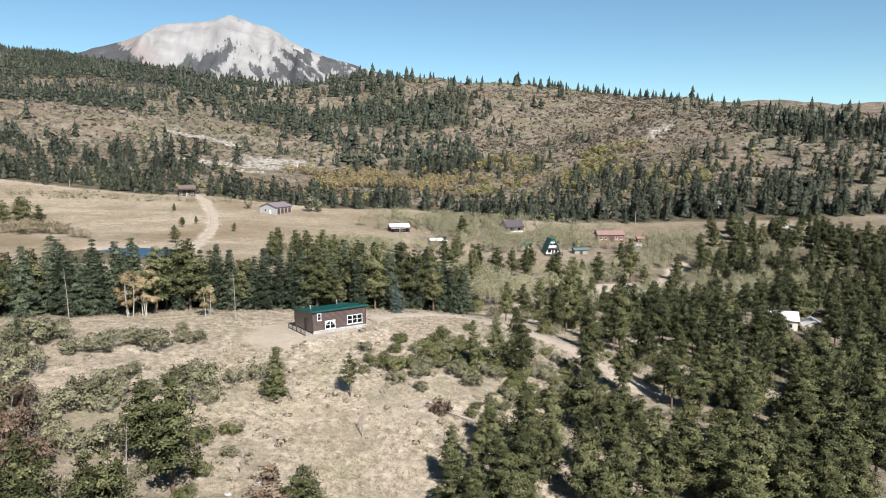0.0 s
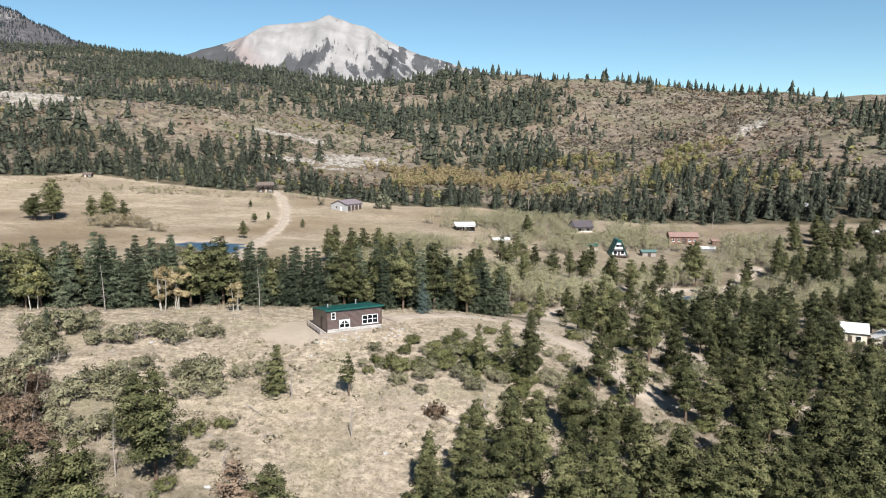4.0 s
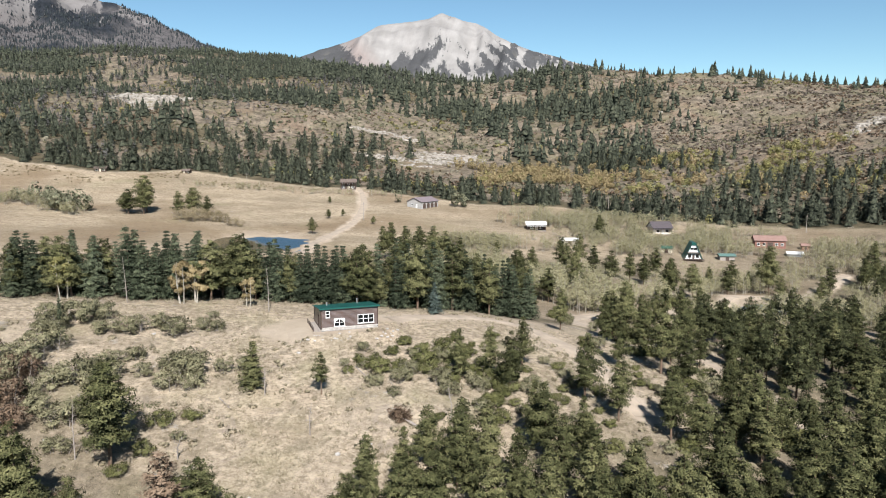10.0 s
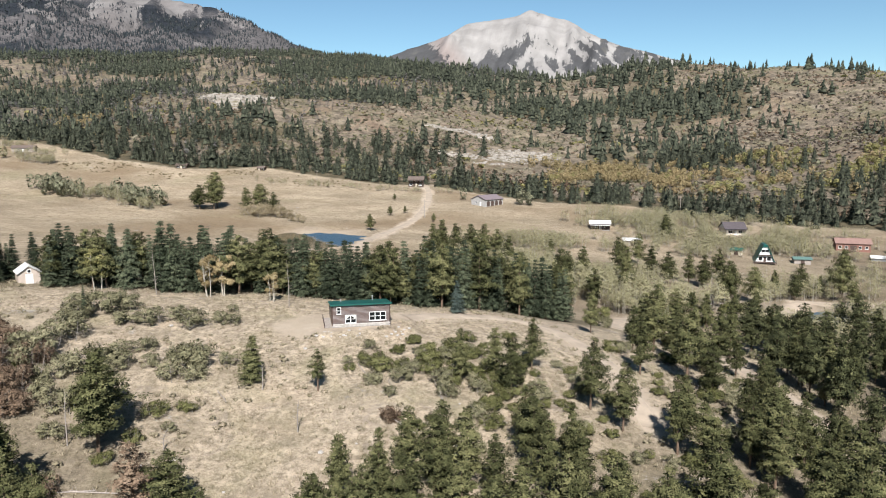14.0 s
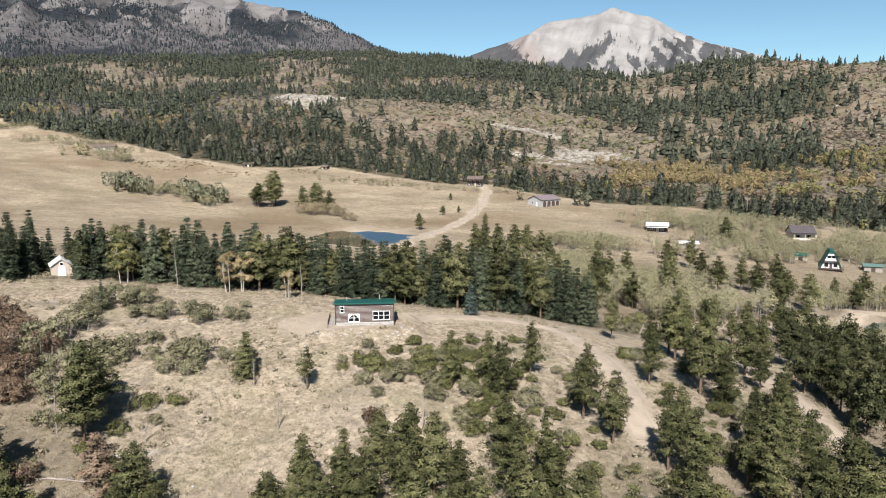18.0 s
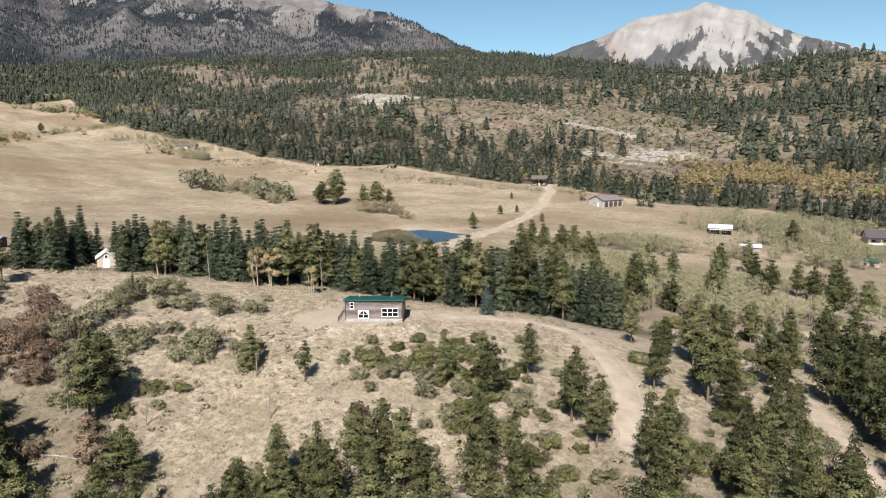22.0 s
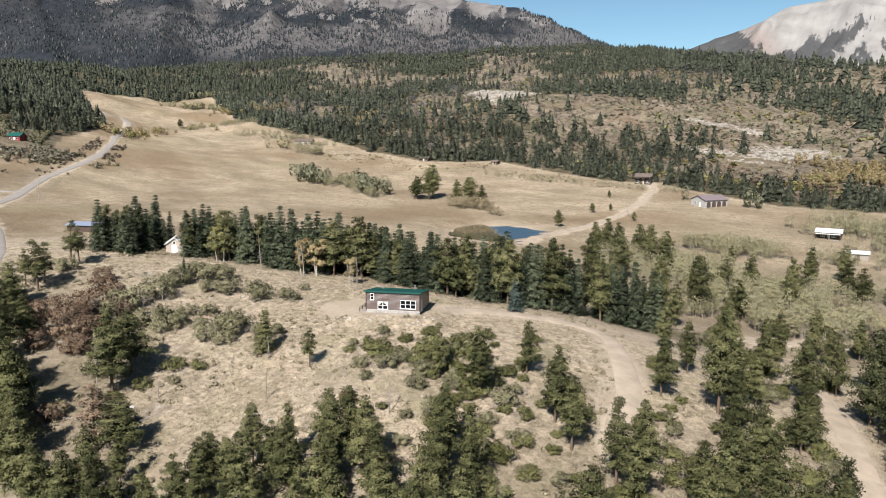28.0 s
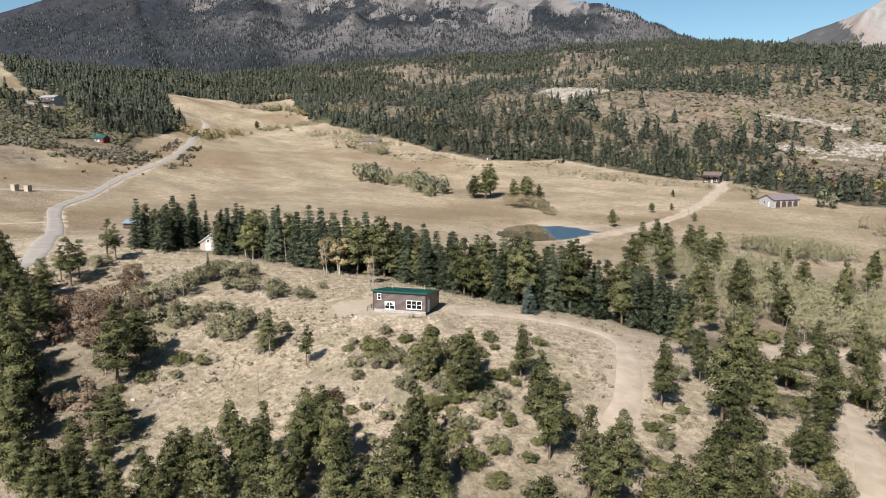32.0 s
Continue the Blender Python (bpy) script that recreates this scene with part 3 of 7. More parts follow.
    for px, py, rx, ry, turn, level in PONDS:
        ring = near_line(x, y, [(px - rx * 0.55 * math.cos(turn), py - rx * 0.55 * math.sin(turn)), (px + rx * 0.55 * math.cos(turn), py + rx * 0.55 * math.sin(turn))]) / ry
        soil = np.maximum(soil, 0.8 * np.clip(1.55 - ring + 0.3 * lumps(x, y, 8, 54, 2), 0, 1))
    up = np.clip((z - 190) / 60, 0, 1) * (r > 1300)
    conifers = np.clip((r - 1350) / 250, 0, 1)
    g = lumps(x, y, 260, 61, 5)
    streak = rough(x * 0.83 + y * 0.55, y * 0.1, 70, 62) * 0.6 + rough(x * 0.83 + y * 0.55, y * 0.12, 30, 65) * 0.5 + lumps(x, y, 90, 63, 3) * 0.4
    fan = rough(x, y * 0.1, 55, 66) * 0.6 + rough(x, y * 0.12, 26, 67) * 0.6
    peak = (y > 3300) & (x > -1500)
    # timber on the pale peak: its western shoulder, a wedge below the summit and slanting strips on the east flank
    gully_x = -491 + (z - 440) * 0.35
    shoulder = ((634 - z) * 1.3 - (x + 1071)) / 90
    wedge = np.minimum((np.interp(x, [-790, -739, -573, -434], [430, 477, 573, 627]) - z) / 45, (gully_x - x) / 35)
    slant = x + (z - 600) * 0.9
    strips = rough(slant, z * 0.15, 42, 66) * 0.7 + rough(slant, z * 0.2, 19, 67) * 0.6
    flank = np.minimum((np.interp(x, [-386, -265, -142, 0, 170], [622, 600, 645, 606, 566]) - z) / 60, (x - gully_x - 48) / 30)
    flank = np.minimum(flank, 0.05 + 1.5 * strips + 0.4 * np.clip((x + 150) / 200, 0, 1))
    timber = np.clip(np.maximum(np.maximum(shoulder, wedge * 0.6 + 0.35 * strips), flank) + fan * 0.2, -1, 1)
    scree = np.where(peak, 0.53 - 0.36 * timber, 0.5 + (streak * 0.85 + g * 0.5 + (z - 640) / 330) * 0.6)
    scree = np.where(peak, scree, np.minimum(scree, 0.5 + (z - 330) / 200))
    scree = np.where(peak, scree, scree - 0.4 * np.clip((1150 - y - 0.25 * x) / 250, 0, 1))
    scree = scree * (up > 0)
    grey = np.clip((lumps(x, y, 330, 64, 5) + 0.12 + 0.5 * np.exp(-((z - 385) / 60) ** 2)) / 0.2, 0, 1) * np.clip((z - 230) / 80, 0, 1) * np.clip((y + 0.25 * x - 800) / 350, 0.15, 1) * np.where(peak, 0, 1) * conifers
    redrock = np.where(peak, np.clip(1.2 - np.abs(x + 1010 - (634 - z) * 0.9) / 95, 0, 1), 0.35 * np.clip(g + 0.3, 0, 1))
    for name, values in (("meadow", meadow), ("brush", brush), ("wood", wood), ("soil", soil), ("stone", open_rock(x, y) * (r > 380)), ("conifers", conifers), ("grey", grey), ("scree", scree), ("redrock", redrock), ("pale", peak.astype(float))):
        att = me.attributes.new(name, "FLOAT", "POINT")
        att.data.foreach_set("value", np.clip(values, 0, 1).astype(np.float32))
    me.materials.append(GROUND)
    return tagged(new("ground", me), "dry grassy knoll, valley meadow, wooded hills and mountains", "ground", kind="structure")


ground = ground_sheet()


# ---------------------------------------------------------------- plants


def mesh_from(name, verts, faces, mats, slots=None, normals=None):
    """A mesh of triangles from arrays; normals bend the leaves' shading round the crown."""
    verts, faces = np.asarray(verts, float), np.asarray(faces, np.int32)
    if normals is not None:
        a, b, c = verts[faces[:, 0]], verts[faces[:, 1]], verts[faces[:, 2]]
        away = np.einsum("ij,ij->i", np.cross(b - a, c - a), normals[faces].sum(1)) < 0
        faces = np.where(away[:, None], faces[:, ::-1], faces)
    me = bpy.data.meshes.new(name)
    me.vertices.add(len(verts))
    me.vertices.foreach_set("co", verts.ravel())
    me.loops.add(faces.size)
    me.loops.foreach_set("vertex_index", faces.ravel())
    me.polygons.add(len(faces))
    me.polygons.foreach_set("loop_start", np.arange(0, faces.size, 3, dtype=np.int32))
    for m in mats:
        me.materials.append(m)
    if slots is not None:
        me.polygons.foreach_set("material_index", np.asarray(slots, np.int32))
    me.update(calc_edges=True)
    if normals is not None:
        me.shade_smooth()
        me.normals_split_custom_set_from_vertices(normals)
    return me


def unit(v):
    return v / np.maximum(np.linalg.norm(v, axis=-1, keepdims=True), 1e-6)


def tufts(centres, out, size, rng, blades=5, flat=0.35):
    """Crumpled leaf fans, one at each centre, that face roughly along out."""
    n = len(centres)
    out = out / np.maximum(np.linalg.norm(out, axis=1), 1e-6)[:, None]
    side = np.cross(out, rng.normal(size=(n, 3)))
    side /= np.maximum(np.linalg.norm(side, axis=1), 1e-6)[:, None]
    over = np.cross(out, side)
    size = np.broadcast_to(size, (n,))
    pts = [centres + out * (size * 0.25)[:, None]]
    for k in range(blades):
        a = 2 * math.pi * k / blades + rng.uniform(-0.4, 0.4, n)
        r = size * rng.uniform(0.55, 1.15, n)
        pts.append(centres + side * (np.cos(a) * r)[:, None] + over * (np.sin(a) * r)[:, None] + out * (size * rng.normal(0, flat, n))[:, None])
    v = np.stack(pts, 1)
    f = np.array([(0, 1 + k, 1 + (k + 1) % blades) for k in range(blades)])
    if blades > 4:
        f = f[: blades - 1]
    faces = (np.arange(n) * (blades + 1))[:, None, None] + f[None]
    return v.reshape(-1, 3), faces.reshape(-1, 3)


def needles(centres, out, size, rng, spikes=4):
    """Needle tufts: narrow spikes that spread from each centre about the way out."""
    n = len(centres)
    out = out / np.maximum(np.linalg.norm(out, axis=1), 1e-6)[:, None]
    side = np.cross(out, rng.normal(size=(n, 3)))
    side /= np.maximum(np.linalg.norm(side, axis=1), 1e-6)[:, None]
    over = np.cross(out, side)
    size = np.broadcast_to(size, (n,))
    pts = [centres]
    for k in range(spikes):
        a = 2 * math.pi * k / spikes + rng.uniform(-0.7, 0.7, n)
        r = size * rng.uniform(0.75, 1.3, n)
        lift = size * rng.uniform(-0.2, 0.7, n)
        for turn, f in ((-0.3, 0.8), (0.3, 1.0)):
            pts.append(centres + side * (np.cos(a + turn) * r * f)[:, None] + over * (np.sin(a + turn) * r * f)[:, None] + out * (lift * f)[:, None])
    v = np.stack(pts, 1)
    f = np.array([(0, 1 + 2 * k, 2 + 2 * k) for k in range(spikes)])
    faces = (np.arange(n) * (2 * spikes + 1))[:, None, None] + f[None]
    return v.reshape(-1, 3), faces.reshape(-1, 3)


def tube(points, radii, sides=6):
    """A tapered round stem through points."""
    points = np.asarray(points, float)
    verts, faces = [], []
    for k, (p, r) in enumerate(zip(points, radii)):
        d = points[min(k + 1, len(points) - 1)] - points[max(k - 1, 0)]
        d = d / np.linalg.norm(d)
        e = np.cross(d, (0.3, 0.9, 0.2))
        e /= np.linalg.norm(e)
        g = np.cross(d, e)
        for s in range(sides):
            a = 2 * math.pi * s / sides
            verts.append(p + r * (math.cos(a) * e + math.sin(a) * g))
    for k in range(len(points) - 1):
        for s in range(sides):
            a, b = k * sides + s, k * sides + (s + 1) % sides
            faces += [(a, b, b + sides), (a, b + sides, a + sides)]
    return np.array(verts), np.array(faces)


def joined(pieces):
    verts, faces, base = [], [], 0
    for v, f in pieces:
        verts.append(v)
        faces.append(np.asarray(f) + base)
        base += len(v)
    return np.concatenate(verts), np.concatenate(faces)


def conifer(seed, h, width, kind, dense=1.0):
    """Trunk with limbs, and a crown of needle clumps at the limbs' ends, for a tree h metres high."""
    rng = np.random.default_rng(seed)
    lean = rng.normal(0, 0.015, 2) * h
    stem = [(0, 0, -0.6), (lean[0] * 0.3, lean[1] * 0.3, h * 0.4), (lean[0], lean[1], h * 0.97)]
    wood = [tube(stem, (0.017 * h, 0.012 * h, 0.002 * h), 7)]
    low = {"pine": 0.22, "spruce": 0.07, "sparse": 0.3}[kind]
    centres, out, sizes, shade = [], [], [], []
    layers = {"pine": 12, "spruce": 19, "sparse": 10}[kind]
    lop = rng.uniform(0, 6.28)
    up = np.array((0, 0, 1.0))

    def clump(mid, radius, count, way, size, flat):
        """Needle tufts over one rounded clump, shaded as a clump."""
        p = unit(rng.normal(size=(count, 3)))
        p[:, 2] = np.where(rng.random(count) < 0.6, np.abs(p[:, 2]), p[:, 2])
        q = p * radius * rng.uniform(0.45, 1.05, (count, 1)) * np.array((1, 1, flat))
        for d, e in zip(q, p):
            centres.append(mid + d)
            out.append(e * 0.8 + way * 0.5 + up * 0.3)
            shade.append(e * 0.75 + way * 0.55 + up * 0.2)
            sizes.append(size * rng.uniform(0.7, 1.35))

    for k in range(layers):
        u = (k + rng.uniform(0, 0.6)) / layers
        z = h * (low + (1 - low) * u)
        if kind == "spruce":
            reach = width * (1 - u) ** 0.8 * rng.uniform(0.8, 1.12) + 0.14
            arms = 8 if u < 0.7 else 5
        else:
            reach = width * min(1.0, (u + 0.2) / 0.42) * (1 - u) ** 0.8 * 1.22 * rng.uniform(0.68, 1.15) + 0.16
            arms = 6 if u < 0.8 else 4
        turn = rng.uniform(0, 6.28)
        for b in range(arms):
            a = turn + 6.28 * b / arms + rng.uniform(-0.4, 0.4)
            if kind != "spruce" and rng.random() < (0.14 if kind == "pine" else 0.36):
                continue
            length = reach * rng.uniform(0.6, 1.1) * (1 + 0.2 * math.cos(a - lop))
            rise = rng.uniform(-0.4, -0.12) if kind == "spruce" else rng.uniform(-0.08, 0.35)
            way = np.array((math.cos(a), math.sin(a), 0.15))
            root = np.array((lean[0] * z / h, lean[1] * z / h, z))
            tip = root + np.array((math.cos(a), math.sin(a), rise)) * length
            if kind != "spruce" and u < 0.7 and b % 2 == 0:
                wood.append(tube([root, root * 0.3 + tip * 0.7], (0.004 * h, 0.001 * h), 4))
            if kind == "spruce":
                for f in ((0.35, 0.62, 0.9) if length > 1.3 else (0.5, 0.9)):
                    clump(root + (tip - root) * f, 0.2 + 0.17 * length, int((7 + 3.5 * length) * dense), way, (0.19 + 0.025 * length) / dense ** 0.5, 0.5)
            else:
                for f in ((0.45, 0.92) if length > 1.1 else (0.8,)):
                    clump(root + (tip - root) * f + rng.normal(0, 0.1, 3), (0.22 + 0.24 * length) * rng.uniform(0.8, 1.2), int((13 + 6.5 * length) * dense), way, (0.215 + 0.025 * length) / dense ** 0.5, 0.72)
        if u < 0.9:
            # shaded inner boughs close to the trunk
            for b in range(9):
                a = turn + 0.698 * b + rng.uniform(-0.2, 0.2)
                q = reach * 0.28
                centres.append((lean[0] * z / h + math.cos(a) * q, lean[1] * z / h + math.sin(a) * q, z + rng.normal(0, 0.15)))
                out.append((math.cos(a), math.sin(a), 0.3))
                shade.append(np.array((math.cos(a), math.sin(a), -0.1)))
                sizes.append((0.16 + 0.14 * reach) * (0.5 if kind == "sparse" else 1.0))
    centres.append((lean[0], lean[1], h * 0.985))
    out.append((0.2, 0.1, 1))
    shade.append(up)
    sizes.append(0.3)
    c, o = np.array(centres), np.array(out)
    o = o + rng.normal(0, 0.35, o.shape)
    shade = unit(np.array(shade) + rng.normal(0, 0.3, o.shape))
    v, f = needles(c, o, np.array(sizes), rng, 3)
    return joined(wood), (v, f, np.repeat(shade, len(v) // len(c), axis=0))


def broadleaf(seed, h, width, leaves, stems=1, low=0.35, size=0.28):
    rng = np.random.default_rng(seed)
    wood, centres, out, shade = [], [], [], []
    for s in range(stems):
        dx, dy = (rng.normal(0, 0.35 * width, 2) if stems > 1 else (0.0, 0.0))
        top = np.array((dx * 1.6 + rng.normal(0, 0.03 * h), dy * 1.6 + rng.normal(0, 0.03 * h), h * rng.uniform(0.8, 0.97)))
        root = np.array((dx, dy, -0.4))
        wood.append(tube([root, (root + top) / 2 + rng.normal(0, 0.02 * h, 3), top], (0.013 * h, 0.009 * h, 0.002 * h), 6))
        for k in range(7):
            f = rng.uniform(low, 0.9)
            a = rng.uniform(0, 6.28)
            p = root + (top - root) * f
            q = p + np.array((math.cos(a), math.sin(a), 0.7)) * width * rng.uniform(0.3, 0.6)
            wood.append(tube([p, q], (0.005 * h, 0.001 * h), 4))
    clumps = 14 + int(6 * width)
    for k in range(clumps):
        u = rng.uniform(low, 0.9)
        a = rng.uniform(0, 6.28)
        r = width * math.sqrt(max(0.05, 1 - ((u - 0.5) / 0.55) ** 2)) * math.sqrt(rng.uniform(0.02, 0.85))
        mid = np.array((math.cos(a) * r, math.sin(a) * r, u * h))
        round_ = unit(np.array((mid[0], mid[1], (mid[2] - 0.3 * h) * 1.2)))
        radius = (0.3 + width * 0.17) * rng.uniform(0.75, 1.25)
        for e in unit(rng.normal(size=(max(3, leaves // clumps), 3))):
            e[2] = abs(e[2]) if rng.random() < 0.6 else e[2]
            p = mid + e * radius * rng.uniform(0.5, 1.1) * np.array((1, 1, 0.85))
            p[2] = max(p[2], h * 0.04)
            centres.append(p)
            out.append(e + round_ * 0.4 + np.array((0, 0, 0.3)))
            shade.append(e * 0.8 + round_ * 0.5 + np.array((0, 0, 0.15)))
    c, o = np.array(centres), np.array(out)
    o = unit(o) + rng.normal(0, 0.4, c.shape)
    v, f = tufts(c, o, size * rng.uniform(0.7, 1.3, len(c)), rng, 5, 0.4)
    return joined(wood), (v, f, np.repeat(unit(np.array(shade) + rng.normal(0, 0.2, c.shape)), len(v) // len(c), axis=0))


def plant(name, stem, crown, stem_mat, crown_mat, label, category, crown_name="crown", stem_name="trunk"):
    """A plant at the origin: an empty with its stem and crown."""
    ob = new(name)
    ob.empty_display_size = 0.3
    tagged(ob, label, category)
    for part_name, (v, f, *n), m in ((stem_name, stem, stem_mat), (crown_name, crown, crown_mat)):
        child = new(part_name, mesh_from(part_name, v, f, [m], None, *n))
        child.parent = ob
    return ob


def at_ground(x, y, turn, scale, wide=1.0, sink=0.0):
    z = float(height(x, y)) - sink
    return pose(x, y, z, 0, 0, turn) @ Matrix.Diagonal((scale * wide, scale * wide, scale, 1))


class Nursery:
    """Plants of one kind: the first of each shape stands in place, the others are copies of it."""

    def __init__(self, shapes, group):
        self.shapes, self.group, self.first, self.count = shapes, group, {}, 0
        self.placed = []

    def put(self, x, y, h, wide=1.0, shape=None):
        k = (self.count * 7 + int(abs(x) * 13 + abs(y) * 5)) % len(self.shapes) if shape is None else shape
        make, tall = self.shapes[k]
        if float(near_line(np.float64(x), np.float64(y), DRIVE)) < 2.6 or float(near_line(np.float64(x), np.float64(y), LANE)) < 2.8:
            return None
        m = at_ground(x, y, (self.count * 137.5 + k * 40) % 360, h / tall, wide * (0.92 + 0.16 * ((self.count * 29) % 10) / 10))
        self.count += 1
        self.placed.append((x, y))
        if k in self.first:
            first = self.first[k]
            return copy_thing(first, m @ Matrix.Diagonal((*(1 / q for q in first.scale), 1)))
        ob = make()
        ob.matrix_basis = m
        if self.group:
            tagged(ob, group=self.group)
        self.first[k] = ob
        return ob


def pine_shape(seed, width, label, mat=None, kind="pine"):
    return (lambda: plant("pine_tree", *conifer(seed, 10.0, width * 0.9, kind), BARK, mat or PINE, label, "tree"), 10.0)


def spruce_shape(seed, width, label, mat=None):
    return (lambda: plant("spruce_tree", *conifer(seed, 13.0, width * 0.78, "spruce"), BARK, mat or SPRUCE, label, "tree"), 13.0)


PINES = [pine_shape(100 + k, w, "olive-green ponderosa pine with clumpy open crown on dry grass") for k, w in enumerate((2.3, 2.6, 2.0, 2.8, 2.4, 2.2))]
THIN_PINES = [pine_shape(140 + k, w, "thin ponderosa pine with bare lower trunk", None, "sparse") for k, w in enumerate((1.9, 2.2, 1.6))]
SPRUCES = [spruce_shape(200 + k, w, "tall dark green spruce in the row behind the cabin") for k, w in enumerate((3.0, 3.4, 2.7, 3.2, 3.6))]

slope_pines = Nursery(PINES, "pines on the knoll")
for x, y, h in [(5.3, 109.1, 8.4), (12.9, 108.2, 9.3), (14.7, 118.7, 8.1), (24.1, 109.9, 10.5), (28.7, 105.7, 9.9), (35.7, 103.4, 10.8), (28.4, 126.4, 16.4), (34.8, 150.7, 13.6), (39.3, 132.1, 15.5), (44.8, 166.5, 8.5), (50.6, 162.8, 10.9), (55.1, 150.3, 12), (60.9, 149.9, 12), (46, 113.7, 9.7), (-3.3, 81.5, 8), (0.8, 83.6, 8), (10.6, 86.9, 10), (9.3, 82.4, 8), (16.3, 95.6, 9), (22.7, 91.9, 10), (49.1, 115.6, 11), (52.3, 108.1, 11), (58.5, 113.7, 7)]:
    slope_pines.put(x, y, h, 1.05)
for x, y, h in [(-45.4, 69.4, 12.3), (-20.6, 61.4, 10), (-2.7, 72.9, 8), (14.4, 84.1, 9), (-75.6, 79.2, 13.4), (-83.1, 80.3, 12.3)]:
    slope_pines.put(x, y, h, 1.15)
for x, y, h in [(9.9, 112.8, 8), (37.1, 108.8, 9), (31.6, 129.5, 10), (30.7, 144.6, 9), (22.6, 156.1, 9), (33.5, 155.9, 11), (43, 128.5, 9), (39.5, 158.4, 11), (52, 132.8, 8), (58.9, 128.7, 6)]:
    slope_pines.put(x, y, h, 1.05)
for x, y, h in [(47.1, 153.9, 11), (50.4, 149, 10), (63.3, 163.7, 10), (65.9, 150.5, 11), (67.1, 144.3, 11), (96.6, 189.2, 12), (114.3, 203.3, 12), (88.7, 154.8, 11), (122.4, 194.4, 13), (47.7, 107, 11), (59.5, 119.5, 11), (69.1, 118.8, 11), (80.8, 129, 12)]:
    slope_pines.put(x, y, h, 1.3)
for x, y, h in [(22.9, 82.3, 10), (38.9, 89.4, 11), (52.2, 96.5, 11), (55.1, 92.3, 12), (33.8, 76.8, 11), (27.9, 77.7, 10), (45.3, 79.9, 11), (39.5, 78.2, 10), (5.5, 79.5, 9), (15.6, 76.8, 9), (39.4, 83.2, 10)]:
    slope_pines.put(x, y, h, 1.3)
for x, y, h in [(152.5, 212.5, 13), (172.1, 226.1, 13), (121.5, 179.9, 12), (138, 180.6, 13), (75.9, 135.9, 12), (79.5, 149.4, 12), (81.6, 164.6, 12), (85.3, 136.1, 12), (102.6, 144.1, 12), (79.6, 120.6, 12), (80.9, 114.3, 12), (61.9, 100.8, 12), (65.1, 97.3, 12), (58.6, 87.3, 12), (52, 85.7, 12)]:
    slope_pines.put(x, y, h, 1.3)
for x, y, h in [(2.2, 79.7, 8), (7.2, 85.1, 9), (7.6, 87.9, 10), (18, 93.3, 10), (19.9, 88.5, 9), (45, 105, 9), (51, 130, 8), (-29.2, 64.6, 10), (-16.7, 61.3, 9), (-10.5, 64.5, 8), (-10, 60.4, 8), (-2, 69.7, 8), (0.9, 70, 7), (-1.6, 76.1, 7), (-16.7, 67.2, 8), (-39.9, 68.8, 11), (-13.7, 69.7, 7), (-5.2, 67.4, 7)]:
    slope_pines.put(x, y, h, 1.15)
for x, y, h in [(-50.5, 71.4, 10), (-12.7, 62.4, 9), (-4.3, 64.1, 8), (-4.2, 61.1, 9), (-0.7, 65.6, 8), (3.7, 71.8, 6), (4.7, 74.7, 6), (24.1, 89.6, 8), (28.2, 86.9, 8)]:
    slope_pines.put(x, y, h, 1.15)
for x, y, h in [(38.9, 101.6, 10), (47.3, 101, 10), (56.9, 102.6, 11), (63.3, 105.4, 11), (74.3, 116, 11), (27.8, 83, 10), (32.7, 82.7, 10), (43.3, 84.9, 10), (49.8, 89.4, 10), (29.4, 74.3, 10), (35, 73.8, 10), (40.1, 74.5, 10), (44.5, 74.2, 10), (23.7, 79.3, 9), (18.4, 73.6, 9)]:
    slope_pines.put(x, y, h, 1.3)
for x, y, h in [(2.9, 88.5, 8), (12, 78.1, 9), (2, 75.5, 9), (12.9, 73.7, 8), (18.1, 81, 9)]:
    slope_pines.put(x, y, h, 1.3)


lone_pines = Nursery(THIN_PINES, "thin pines on the knoll")
for x, y, h in [(-81.1, 90.5, 7.2), (-76.8, 90.8, 10.1), (-80.0, 93.6, 8.2), (-86.2, 102.2, 9.8), (-88.5, 105.1, 7.7), (-14.1, 101.6, 6.2)]:
    lone_pines.put(x, y, h, 1.25)
for x, y, h, wide in [(-38.2, 86.4, 9.6, 1.7), (-37.0, 68.5, 12.0, 1.3), (-19.8, 73.9, 7.8, 1.5), (-4.0, 75.3, 7.2, 1.4)]:
    slope_pines.put(x, y, h, wide)
rust_pine = Nursery([pine_shape(160, 1.9, "dead pine with rust-red needles among green pines", RUST, "sparse")], "")
rust_pine.put(-23.2, 72.0, 9.2, 1.9)
tall_pine = Nursery([pine_shape(165, 2.1, "tall thin pine with dark olive needles and bare lower trunk", PINE)], "")
tall_pine.put(-34.4, 80.8, 13.4, 1.25)

